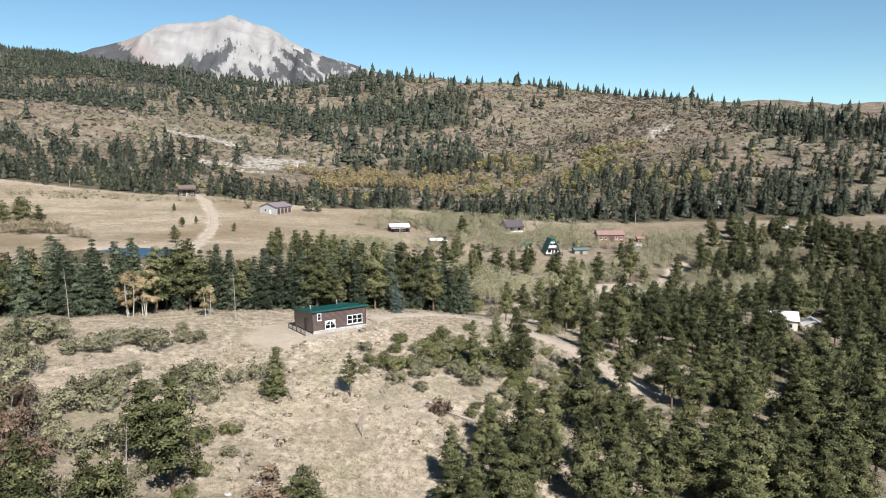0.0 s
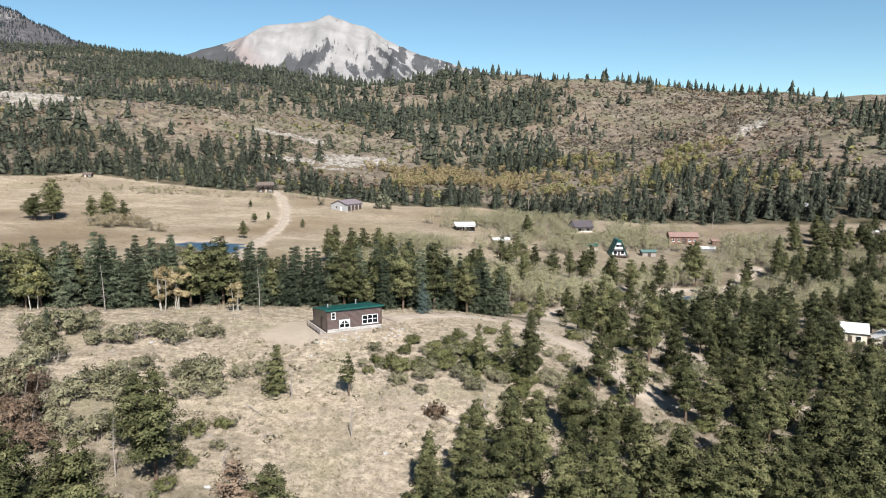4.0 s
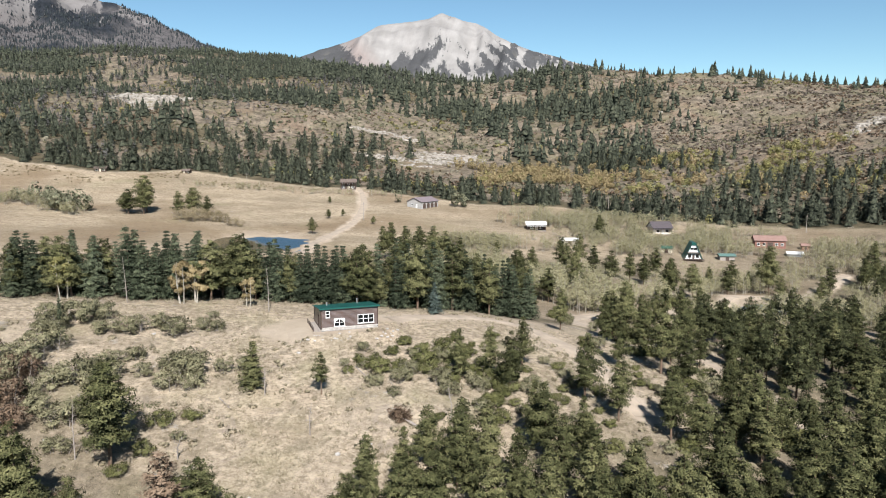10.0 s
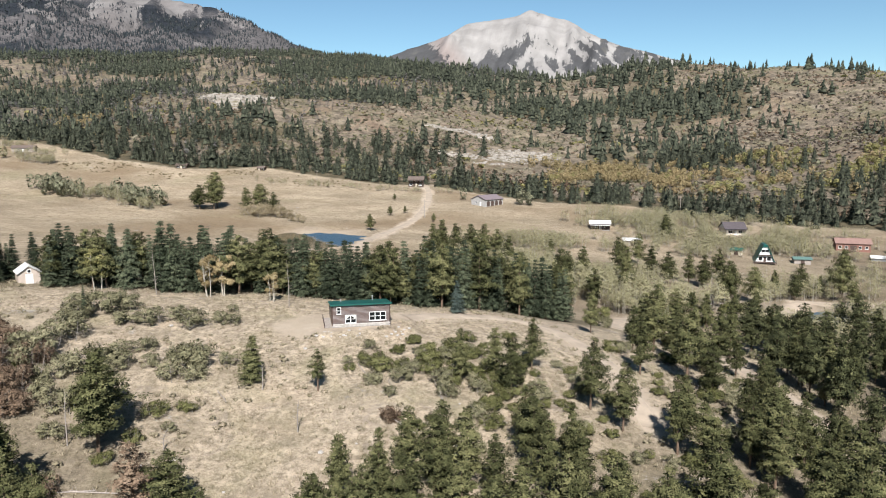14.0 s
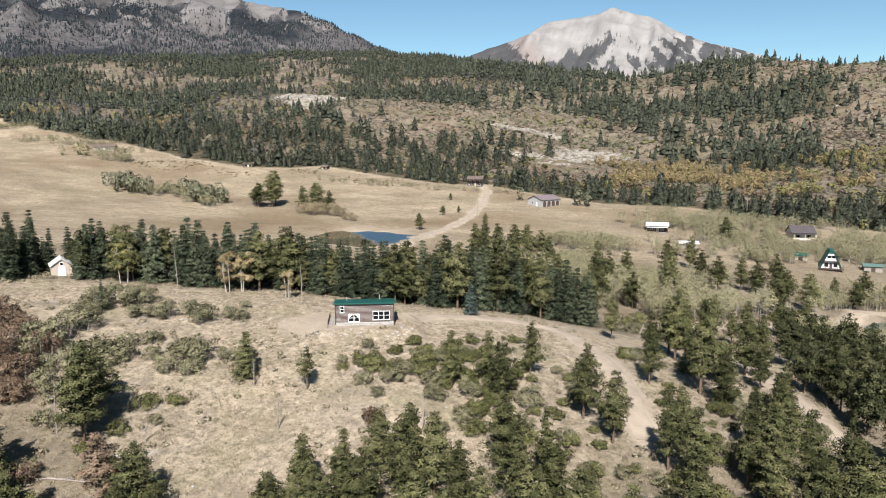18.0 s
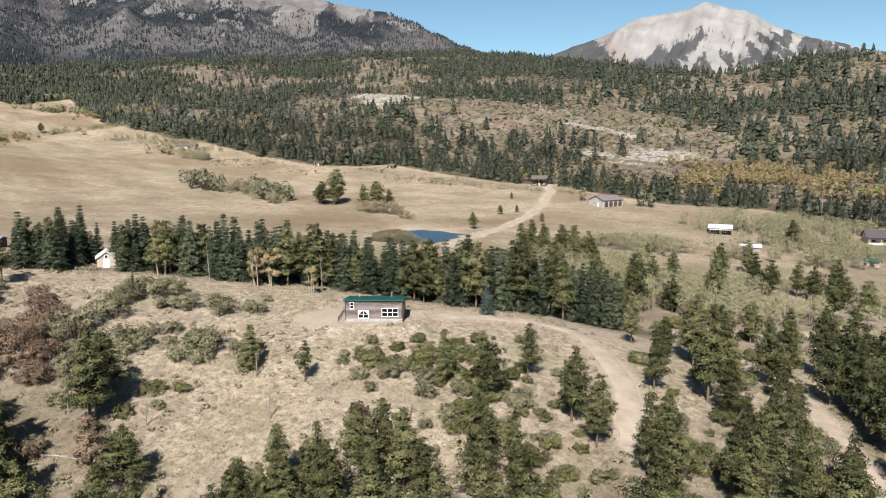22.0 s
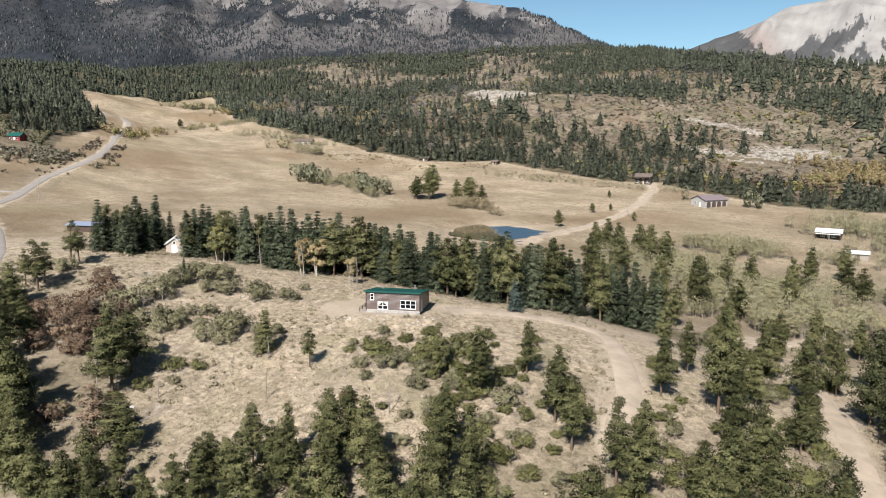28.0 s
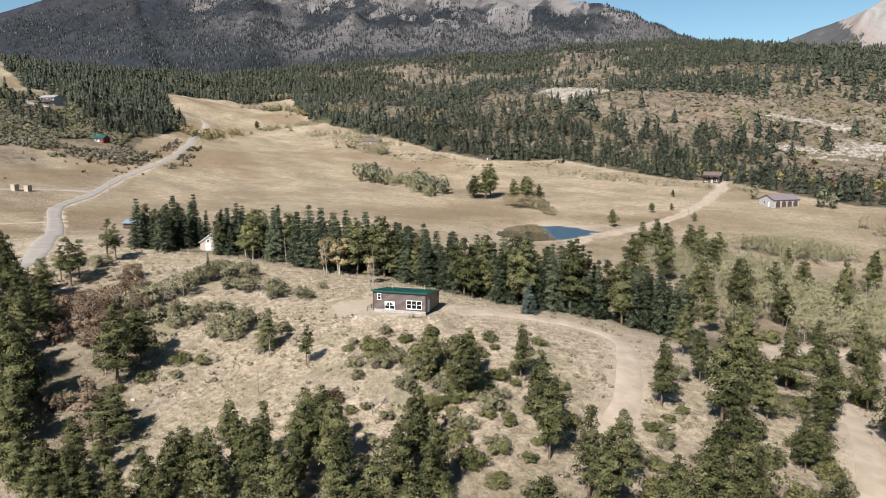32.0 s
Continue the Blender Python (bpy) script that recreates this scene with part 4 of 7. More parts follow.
# the spruce belt behind the cabin: three ragged rows along the crest
BELT = [(-96, 112), (-88, 116), (-78, 126), (-66, 133), (-55, 138), (-47, 143), (-40, 144), (-29, 144), (-18, 144), (-8, 147), (1, 155), (9, 164), (18, 171)]
belt = Nursery(SPRUCES, "spruce belt behind the cabin")
belt_pines = Nursery([pine_shape(180 + k, w, "dark pine within the spruce belt") for k, w in enumerate((2.4, 2.7))], "spruce belt behind the cabin")
rng = np.random.default_rng(21)
arc = [0.0]
for a, b in zip(BELT, BELT[1:]):
    arc.append(arc[-1] + math.dist(a, b))
for depth, step in ((0.8, 2.5), (4.2, 2.6), (8.4, 3.0), (12.5, 3.6)):
    s = depth * 0.4
    while s < arc[-1]:
        bx, by = np.interp(s, arc, [p[0] for p in BELT]), np.interp(s, arc, [p[1] for p in BELT])
        cx, cy = np.interp(s + 1, arc, [p[0] for p in BELT]), np.interp(s + 1, arc, [p[1] for p in BELT])
        d = math.hypot(cx - bx, cy - by) or 1
        nx, ny = -(cy - by) / d, (cx - bx) / d
        o = depth + rng.uniform(-1.3, 1.6)
        x, y = bx + nx * o, by + ny * o
        gap = math.hypot(x + 85.5, y - 126.5) < 4.5 or math.hypot(x + 83, y - 121) < 4
        if not gap and rng.random() > 0.06:
            tall = (rng.uniform(9.8, 12.6) + 1.6 * min(1, max(0, (x + 25) / 25))) * (0.72 if rng.random() < 0.14 else 1.0) - (1.0 if x < -70 else 0)
            (belt_pines if rng.random() < 0.3 else belt).put(x, y, tall * rng.uniform(0.85, 1.12), 1.3 if x < -12 else 1.08)
        s += step * rng.uniform(0.75, 1.25)

blue = Nursery([spruce_shape(230, 3.2, "small silvery blue spruce at the edge of the belt", BLUE)], "")
blue.put(-3.0, 144.9, 6.6, 1.45)
lone_conifer = Nursery([spruce_shape(232, 3.3, "dense olive-green conifer standing alone on the knoll", PINE)], "")
lone_conifer.put(-24.3, 101.6, 7.2, 1.8)
small_spruce = Nursery([spruce_shape(231, 2.6, "small dark spruce standing in scrub oak")], "")
small_spruce.put(-61.0, 112.0, 6.0, 0.8)


def aspen_shape(seed, mat, label, h=9.0, width=2.3, stems=3, leaves=3000):
    return (lambda: plant("aspen_tree", *broadleaf(seed, h, width, leaves, stems, 0.26, 0.16), PALE_BARK, mat, label, "tree"), h)


for x, y, h, mat, seed in ((-71.2, 128.7, 8.6, LIME, 300), (-51.6, 136.2, 8.6, TAN, 301), (-48.9, 137.7, 8.7, TAN, 302), (-38.2, 136.8, 6.4, GOLD, 303)):
    tone = {GOLD: "bright yellow", TAN: "tan-yellow", LIME: "pale yellow-green"}[mat]
    Nursery([aspen_shape(seed, mat, f"{tone} autumn aspen with pale trunk before spruces")], "aspens at the belt").put(x, y, h, 1.1)

# scrub oak on the knoll: x, y, width, tone
OAKS = []
OAKS += [(-61.5, 109.3, 6, 0), (-53.5, 113.1, 6, 0), (-50.1, 114.8, 6, 0), (-43.7, 116.6, 7.4, 0), (-37.6, 119.3, 4.4, 0), (-57.7, 98, 8.2, 0), (-41, 101.2, 4.3, 0), (-36.2, 99.1, 5.9, 0), (-32.9, 100.1, 5.8, 0), (-30.3, 105.3, 4.3, 0), (-48.5, 88.2, 6.5, 0), (-45.6, 96.6, 5.1, 0), (-43.8, 87.2, 7.1, 0), (-29.1, 87.6, 2.6, 0), (-12.8, 110, 2.6, 0), (-7.1, 105.5, 4.1, 0), (-3.8, 103, 3.2, 0), (-2.6, 110, 4.2, 0), (-2.9, 115.7, 3.1, 0), (1.8, 115, 4.8, 0), (4.7, 112.2, 4.3, 0), (4.3, 104.9, 4, 0), (8.4, 107.6, 4.1, 0), (-44.5, 99.6, 5.7, 0)]
OAKS += [(-3.3, 107.1, 4.8, 0), (-10, 109.8, 2.1, 0), (2.6, 108, 4.7, 0), (-41.8, 81.7, 5, 0), (-50.1, 94.8, 6.7, 0), (-31.9, 84.2, 4.3, 1), (-32.9, 79.7, 3.5, 1), (-60.8, 116.2, 8.6, 0), (-62.2, 111.7, 7.3, 0), (-58, 119.9, 6.1, 0), (-57.7, 104.2, 8.2, 0), (-35, 103.7, 9.1, 0), (-48.7, 97.1, 8.6, 0), (-60.7, 98.1, 7, 0), (-57.1, 94.7, 6.8, 0), (-40.8, 126, 2.9, 0), (-83.9, 100, 6.7, 0), (-65.9, 84.8, 7, 2), (-62.8, 88.2, 8.1, 2), (-60.4, 91.4, 5.7, 2), (-67.7, 98.6, 7.3, 2), (-61.3, 81.1, 6.7, 2), (-53.7, 85.9, 6.5, 2), (-58.6, 88.9, 7.8, 2)]
OAKS += [(-35.2, 71.4, 5.2, 2), (-53, 88, 8, 2), (-57, 85.5, 9, 2), (-61, 92, 9, 2), (-63.5, 82.5, 9, 2), (-56, 95.5, 7, 2), (-49.5, 84, 6, 2)]



def bush_shape(seed, mat, label, h=2.6, width=2.4, leaves=2300):
    return (lambda: plant("scrub_oak", *broadleaf(seed, h, width, leaves, 5, 0.1, 0.11), GREY_WOOD, mat, label, "shrub", "foliage", "stem"), width * 2)


oaks = [Nursery([bush_shape(400 + k, OAK, "grey-green scrub oak clump on dry grass", 2.2 + 0.25 * k) for k in range(4)], "scrub oaks on the knoll"),
        Nursery([bush_shape(420 + k, OAK_LIT, "low yellow-green shrub on dry grass", 2.2) for k in range(3)], "yellow-green shrubs on the knoll"),
        Nursery([bush_shape(440 + k, RUST, "rust-brown scrub oak clump with dry leaves", 2.8) for k in range(3)], "rust-brown scrub on the knoll")]
for x, y, w, tone in OAKS:
    oaks[tone].put(x, y, w * 0.8)
# looser stems that close the rows of scrub into hedges
for x, y, w, tone in [(-52, 92, 5, 0), (-46.6, 99.5, 4.6, 0), (-47.3, 102.8, 4.2, 0), (-63.9, 98.7, 5.4, 2), (-73.3, 101.7, 5.4, 2), (-65.4, 116.5, 5.6, 0), (-61.6, 121, 5.4, 0), (-47.4, 118.3, 4.8, 0), (-40.4, 120.2, 4, 0),
                      (-44.4, 105.2, 4.6, 0), (-38.2, 104.6, 5.4, 0), (-27.5, 106.5, 4.4, 0), (-32.8, 90.4, 4.4, 1), (-29.5, 92.7, 3.4, 1), (-7.1, 109.3, 5, 1), (-3.7, 110.2, 4.4, 1), (0.4, 111, 4.8, 1), (-1.7, 116.6, 4.6, 1),
                      (2.9, 108.9, 4.4, 0), (-10.4, 111.5, 3.4, 1), (-6.4, 115.6, 3.6, 1), (-50.5, 83.5, 6, 2), (-56, 80.5, 6, 2)]:
    oaks[tone].put(x, y, w * 0.85)

# single trees of the valley floor
valley = Nursery([pine_shape(500 + k, w, "dark green conifer standing in the valley meadow") for k, w in enumerate((2.9, 3.2, 2.7))], "valley trees")
for x, y, h in [(-164.7, 334.1, 18.0), (-169.8, 326.5, 12.1), (-174, 331, 9.5), (-147.5, 331, 11.5), (-141.5, 333, 13.5), (-135.5, 336, 9.4), (-163.5, 329, 14.5), (-73.9, 300.9, 7.2), (-78.6, 344.5, 4.6),
                (-74.4, 355.0, 3.6), (-90.2, 390.0, 4.0), (-55.5, 337.1, 4.0), (-571, 462, 9.0), (-540, 452, 4.0)]:
    valley.put(x, y, h, 1.35)
for x, y, h in [(48.2, 339.5, 11.6), (98.6, 261.2, 17.3), (-0.5, 185.0, 13.6), (12.5, 207.9, 15.3), (28.2, 269.4, 11.5), (30.2, 228.6, 14.2), (60.0, 233.9, 13.6), (68.8, 241.4, 11.6), (132.5, 287.6, 9.7), (137.3, 278.4, 11.6), (144.8, 285.8, 10.2), (153.0, 290.2, 13.0), (151.6, 276.7, 12.5), (92.5, 264.4, 7.1)]:
    valley.put(x, y, h, 0.95)
grove = Nursery([pine_shape(520 + k, w, "ponderosa pine in the grove on the valley side") for k, w in enumerate((2.5, 2.8, 2.3))], "pine groves in the valley")
for x, y, h in [(-33.6, 248.7, 13), (-31.9, 254.7, 14), (-25.9, 249.6, 14), (-22.6, 259.3, 13), (-16.8, 254.4, 14), (-12.8, 258.2, 12), (-5.9, 237.2, 13), (-23.7, 224, 13), (-14, 224.5, 13), (4.9, 268, 9), (13.3, 230.8, 11), (17.4, 241, 12), (29.6, 259.6, 12), (35.4, 282.1, 13), (39.2, 261.1, 12), (44.1, 252.2, 12), (51.1, 258, 12), (55.4, 255.4, 12), (62.5, 272.8, 12), (63.7, 250.8, 11), (77, 255.3, 10), (83.1, 254.7, 9), (111.4, 259.7, 12), (121.3, 268.1, 12), (110, 246.2, 12), (12.1, 150.7, 12), (0.9, 213.8, 13), (13.3, 190.1, 11), (21.9, 211.7, 11), (106.9, 289.6, 13)]:
    grove.put(x, y, h * 0.9, 1.2)
for x, y, h in [(86.4, 262.7, 12), (155.7, 313.5, 12), (164, 315.7, 13), (169.9, 304, 12), (175.9, 302.6, 12), (169.3, 279.4, 10), (97.9, 247.9, 11), (192.3, 284, 10), (187.2, 266.6, 12), (202.9, 277.1, 13)]:
    grove.put(x, y, h * 0.9, 1.2)

for x, y, h in [(176, 340, 12), (183, 333, 14), (190, 326, 13), (181, 322, 11), (197, 317, 14), (205, 312, 12), (186, 312, 13), (176, 318, 12), (213, 305, 13), (196, 303, 12), (219, 318, 10), (170, 326, 10), (228, 296, 13), (209, 293, 12), (239, 289, 12), (222, 283, 13)]:
    grove.put(x, y, h, 1.3)


# oak thicket in the meadow
thicket_oaks = Nursery([bush_shape(460 + k, BEIGE, "rounded tan oak thicket standing in the meadow", 3.2, 3.0, 1600) for k in range(3)], "meadow oak thicket")
for k, (x, y, w) in enumerate([(-142, 320, 9), (-138, 323, 10), (-133, 320, 10), (-129, 323, 10), (-125, 320, 9), (-121, 319, 8), (-114, 312, 7), (-110, 310, 6), (-135, 317, 8)]):
    thicket_oaks.put(x, y, w)


# undergrowth between the drive and the lane, and below the western pines
rng = np.random.default_rng(64)
for k in range(150):
    x, y = (rng.uniform(22, 60), rng.uniform(96, 168)) if k % 3 else (rng.uniform(-66, -34), rng.uniform(62, 84))
    if float(near_line(np.float64(x), np.float64(y), DRIVE)) < 4 or float(near_line(np.float64(x), np.float64(y), LANE)) < 4 or lumps(x, y, 16, 92, 2) < -0.05:
        continue
    oaks[int(rng.choice([0, 1, 1] if k % 3 else [0, 0, 2]))].put(x, y, rng.uniform(2.4, 5.0))
west = Nursery([pine_shape(560 + k, w, "dark pine on the western slope of the knoll") for k, w in enumerate((2.6, 2.9, 2.4))], "pines on the western slope")
taken = []
for k in range(300):
    x, y = rng.uniform(-74, -30), rng.uniform(56, 71)
    if y > 47 - 0.6 * x or y < -0.55 * x + 35 or len(taken) > 28 or any(math.hypot(x - a, y - b) < 5.5 for a, b in taken):
        continue
    taken.append((x, y))
    west.put(x, y, rng.uniform(6.5, 9.5), 1.2)

for x, y, h in [(-56, 75, 10.5), (-60, 71, 9.5), (-63, 77, 10.0), (-54, 70.5, 9.0), (-67, 74, 10.5), (-58.5, 80, 8.5), (-71, 79, 9.5), (-66, 81, 8.0), (-75, 73, 10.0), (-52, 66, 9.5), (-70, 69, 9.0), (-73, 84, 8.5)]:
    west.put(x, y, h, 1.3)

# bright shrubs below the cabin and along the lane
for k in range(60):
    if k < 34:
        x, y, w = rng.uniform(-13, 17), rng.uniform(103, 123), rng.uniform(1.8, 3.3)
        if lumps(x, y, 9, 93, 2) < -0.15 or y > 121 - 0.05 * x or (x < -6 and y > 117):
            continue
    else:
        i = int(rng.integers(5, 12))
        f, side = rng.random(), rng.choice((-1, 1))
        (ax, ay), (bx, by) = LANE[i], LANE[i + 1]
        d = math.dist(LANE[i], LANE[i + 1])
        o = side * rng.uniform(4.0, 7.5)
        x, y, w = ax + f * (bx - ax) - o * (by - ay) / d, ay + f * (by - ay) + o * (bx - ax) / d, rng.uniform(3, 5.5)
    oaks[1 if k % 4 else 0].put(x, y, w)

# more pines between the drive and the lane
for k in range(90):
    x, y = rng.uniform(36, 90), rng.uniform(82, 158)
    if y < 70 + 0.25 * x or len(slope_pines.placed) > 205 or float(near_line(np.float64(x), np.float64(y), DRIVE)) < 4.5 or float(near_line(np.float64(x), np.float64(y), LANE)) < 4.5:
        continue
    if lumps(x, y, 18, 94, 2) < -0.1 or any(math.hypot(x - a, y - b) < 4.6 for a, b in slope_pines.placed):
        continue
    slope_pines.put(x, y, rng.uniform(5.5, 9.0), 1.25)

# yellow-green shrubs on the bank above the drive
for k in range(70):
    x, y = rng.uniform(2, 30), rng.uniform(96, 128)
    if lumps(x, y, 8, 103, 2) < 0.0 or y > 128 - 0.2 * x or float(near_line(np.float64(x), np.float64(y), DRIVE)) < 4.5:
        continue
    oaks[1 if k % 3 else 0].put(x, y, rng.uniform(1.8, 4.0))

# small shrubs dotted over the knoll
for k in range(170):
    x, y = rng.uniform(-70, 22), rng.uniform(80, 124)
    u, v = on_pad(x, y)
    if lumps(x, y, 17, 97, 3) < 0.12 or (abs(u + 3) < 13 and abs(v) < 8) or float(near_line(np.float64(x), np.float64(y), DRIVE)) < 4:
        continue
    oaks[int(rng.choice([0, 0, 1]))].put(x, y, rng.uniform(1.1, 2.6))

for x, y, h in [(-33.9, 66.0, 8.2), (-24.5, 61.0, 7.5), (-29.0, 63.0, 7.0), (-47.2, 70.1, 8.6), (-41.0, 66.5, 7.4), (-19.2, 63.0, 6.0), (-56.0, 70.5, 8.5)]:
    west.put(x, y, h, 1.15)
for x, y, h in [(-89.2, 122.2, 9.5), (-81.2, 129.5, 10.5), (-83.5, 133.0, 11.5), (-92.0, 126.0, 10.0), (-79.5, 125.8, 9.0)]:
    belt.put(x, y, h, 1.25)

for x, y, w in [(-0.5, 113.6, 4.2), (2.2, 117.0, 4.6), (1.6, 121.0, 3.6), (5.0, 118.5, 3.4), (4.0, 112.0, 3.8), (8.0, 115.5, 3.0)]:
    oaks[1].put(x, y, w)
for x, y, h in [(36, 189, 8.5), (42, 194, 10.0), (50, 199, 9.0), (57.5, 205, 10.0), (32, 182, 7.5), (64, 212, 9.0), (46, 187, 8.0)]:
    grove.put(x, y, h, 1.15)

# olive shrubs among the pines of the eastern slope
for k in range(120):
    x, y = rng.uniform(2, 50), rng.uniform(80, 136)
    if lumps(x, y, 14, 101, 2) < 0.05 or float(near_line(np.float64(x), np.float64(y), DRIVE)) < 4 or float(near_line(np.float64(x), np.float64(y), LANE)) < 4:
        continue
    oaks[1 if k % 3 else 0].put(x, y, rng.uniform(1.5, 3.2))


# ---------------------------------------------------------------- woods, thickets and brush
def scatter(seed, box, density, most):
    """Random points in a box, kept by a density for each square metre."""
    rng = np.random.default_rng(seed)
    x0, x1, y0, y1 = box
    n = min(int((x1 - x0) * (y1 - y0) * most), 4000000)
    x, y = rng.uniform(x0, x1, n), rng.uniform(y0, y1, n)
    keep = rng.random(n) < density(x, y) / most
    return x[keep], y[keep], rng


def seen_sector(x, y):
    a = np.degrees(np.arctan2(20 - x, y - 10))
    return (a > -45) & (a < 80)


def fir_template(seed, tiers=4, points=8):
    """A small fir of ragged tiers, 1 high and about 0.4 wide."""
    rng = np.random.default_rng(seed)
    verts, faces = [], []
    for k in range(tiers):
        u = k / tiers
        top = u + 1.0 / tiers * 1.55 if k < tiers - 1 else 1.0
        base = len(verts)
        verts.append((rng.normal(0, 0.01), rng.normal(0, 0.01), min(top, 1.0)))
        for s in range(points):
            a = 6.2832 * s / points + rng.uniform(-0.2, 0.2) + k
            r = 0.25 * (1 - u) ** 0.8 * (1.12 if s % 2 else 0.68) * rng.uniform(0.8, 1.15)
            verts.append((math.cos(a) * r, math.sin(a) * r, 0.05 + u * 0.93 - (0.05 if s % 2 else 0)))
        faces += [(base, base + 1 + s, base + 1 + (s + 1) % points) for s in range(points)]
    v = np.array(verts)
    return v, np.array(faces), crown_normals(v, rng)


def crown_normals(v, rng, height_=0.35, spread=0.25):
    """Normals that point away from the axis of a small crown."""
    n = v * np.array((1, 1, 0)) / np.maximum(np.hypot(v[:, 0], v[:, 1]), 0.06)[:, None] + np.array((0, 0, height_)) + rng.normal(0, spread, v.shape)
    return unit(n)


def clump_template(seed, blades=16, tall=1.0, wide=0.5, low=0.15, size=0.28):
    rng = np.random.default_rng(seed)
    p = rng.normal(size=(blades, 3))
    p /= np.linalg.norm(p, axis=1)[:, None]
    c = p * np.array((wide * 0.7, wide * 0.7, (1 - low) * 0.38)) + np.array((0, 0, (low + 1) / 2))
    v, f = tufts(c * np.array((1, 1, tall)), p + np.array((0, 0, 0.7)), size * rng.uniform(0.7, 1.2, blades), rng, 4, 0.4)
    shade = unit(p + np.array((0, 0, 0.25)) + rng.normal(0, 0.25, p.shape))
    return v, f, np.repeat(shade, len(v) // blades, axis=0)


def stem_template(seed, stems=3, wide=0.25):
    rng = np.random.default_rng(seed)
    pieces = []
    for k in range(stems):
        x, y = rng.normal(0, wide, 2)
        top = (x + rng.normal(0, 0.06), y + rng.normal(0, 0.06), rng.uniform(0.7, 0.98))
        pieces.append(tube([(x, y, -0.05), top], (0.008, 0.002), 3))
    return joined(pieces)


def twig_template(seed, count=64, low=0.12, wide=0.32, size=0.075):
    """A haze of fine upright twigs."""
    rng = np.random.default_rng(seed)
    p = rng.normal(size=(count, 3))
    p /= np.linalg.norm(p, axis=1)[:, None]
    p *= rng.uniform(0.45, 1, count)[:, None] ** 0.5
    c = p * np.array((wide, wide, (1 - low) * 0.42)) + np.array((0, 0, (1 + low) * 0.48))
    return needles(c, p * 0.6 + np.array((0, 0, 0.8)), size * rng.uniform(0.7, 1.4, count), rng, 3)


def planted(name, templates, x, y, h, wide, mats, label, category, seed=0, slots=None):
    """Many small plants in one mesh."""
    rng = np.random.default_rng(seed)
    z = height(x, y)
    pick = rng.integers(0, len(templates), len(x))
    verts, faces, marks, bent, base = [], [], [], [], 0
    for k, (tv, tf, *tn) in enumerate(templates):
        m = pick == k
        n = int(m.sum())
        if not n:
            continue
        a = rng.uniform(0, 6.2832, n)
        c, s = np.cos(a)[:, None], np.sin(a)[:, None]
        w = (h[m] * wide[m])[:, None]
        vx = (tv[None, :, 0] * c - tv[None, :, 1] * s) * w + x[m][:, None]
        vy = (tv[None, :, 0] * s + tv[None, :, 1] * c) * w + y[m][:, None]
        vz = tv[None, :, 2] * h[m][:, None] + z[m][:, None] - 0.1
        verts.append(np.stack([vx, vy, vz], -1).reshape(-1, 3))
        faces.append((np.arange(n)[:, None, None] * len(tv) + tf[None]).reshape(-1, 3) + base)
        if tn:
            nx, ny, nz = tn[0].T
            bent.append(np.stack([nx * c - ny * s, nx * s + ny * c, np.broadcast_to(nz, (n, len(tv)))], -1).reshape(-1, 3))
        if slots is not None:
            marks.append(np.tile(slots[k], n))
        base += n * len(tv)
    me = mesh_from(name, np.concatenate(verts), np.concatenate(faces), mats, np.concatenate(marks) if slots is not None else None, np.concatenate(bent) if bent else None)
    return tagged(new(name, me), label, category, kind="stuff")


FIR = foliage("hillside_fir_needles", [(0.0, (0.007, 0.009, 0.007)), (0.5, (0.029, 0.034, 0.024)), (1.0, (0.105, 0.11, 0.074))])
FIRS = [fir_template(600 + k, 4, 6) for k in range(6)]


def needled_fir(seed, tiers=10, arms=7):
    """A small fir with a dark core and separate boughs, 1 high."""
    rng = np.random.default_rng(seed)
    core, faces, _ = fir_template(seed, 3, 6)
    c, o = [], []
    for k in range(tiers):
        u = (k + rng.uniform(0, 0.7)) / tiers
        r = 0.25 * (1 - u) ** 0.85 * rng.uniform(0.8, 1.15) + 0.012
        for b in range(arms if u < 0.7 else 4):
            a = 6.2832 * b / arms + k + rng.uniform(-0.3, 0.3)
            q = r * rng.uniform(0.55, 0.95)
            c.append((math.cos(a) * q, math.sin(a) * q, 0.06 + 0.92 * u - 0.05 * q))
            o.append((math.cos(a), math.sin(a), 0.8))
    c, o = np.array(c), np.array(o)
    v, f = joined([(core * np.array((0.75, 0.75, 0.96)), faces), needles(c, o, 0.07 * rng.uniform(0.7, 1.4, len(c)), rng, 4)])
    return v, f, crown_normals(v, rng)


NEAR_FIRS = [needled_fir(610 + k) for k in range(6)]
x, y, rng = scatter(31, (-1250, 460, 200, 1500), lambda x, y: 0.64 * woods(x, y) * seen_sector(x, y), 0.045)
h = rng.uniform(5.2, 14.0, len(x)) * np.where((y > 600) & (x > -300) & (x < 120), 1.3, 1.0) * np.where(rng.random(len(x)) < 0.1, 1.3, 1.0)
close = np.hypot(x - 20, y - 10) < 640
for name, shapes, k, broad, label in (("foot_conifers", NEAR_FIRS, close, 1.08, "dark green conifers along the foot of the hills"), ("hillside_conifers", FIRS, ~close, 1.0, "dark green conifers scattered over the hillsides")):
    planted(name, shapes, x[k], y[k], h[k], rng.uniform(0.95, 1.4, int(k.sum())) * broad, [FIR], label, "trees", 32)

def mountain_woods(x, y):
    return seen_sector(x, y) * (np.hypot(x - 20, y - 10) > 1450) * (height(x, y) < 620 + lumps(x, y, 260, 61, 5) * 200) * np.clip(0.6 + lumps(x, y, 120, 71, 3), 0.1, 1)


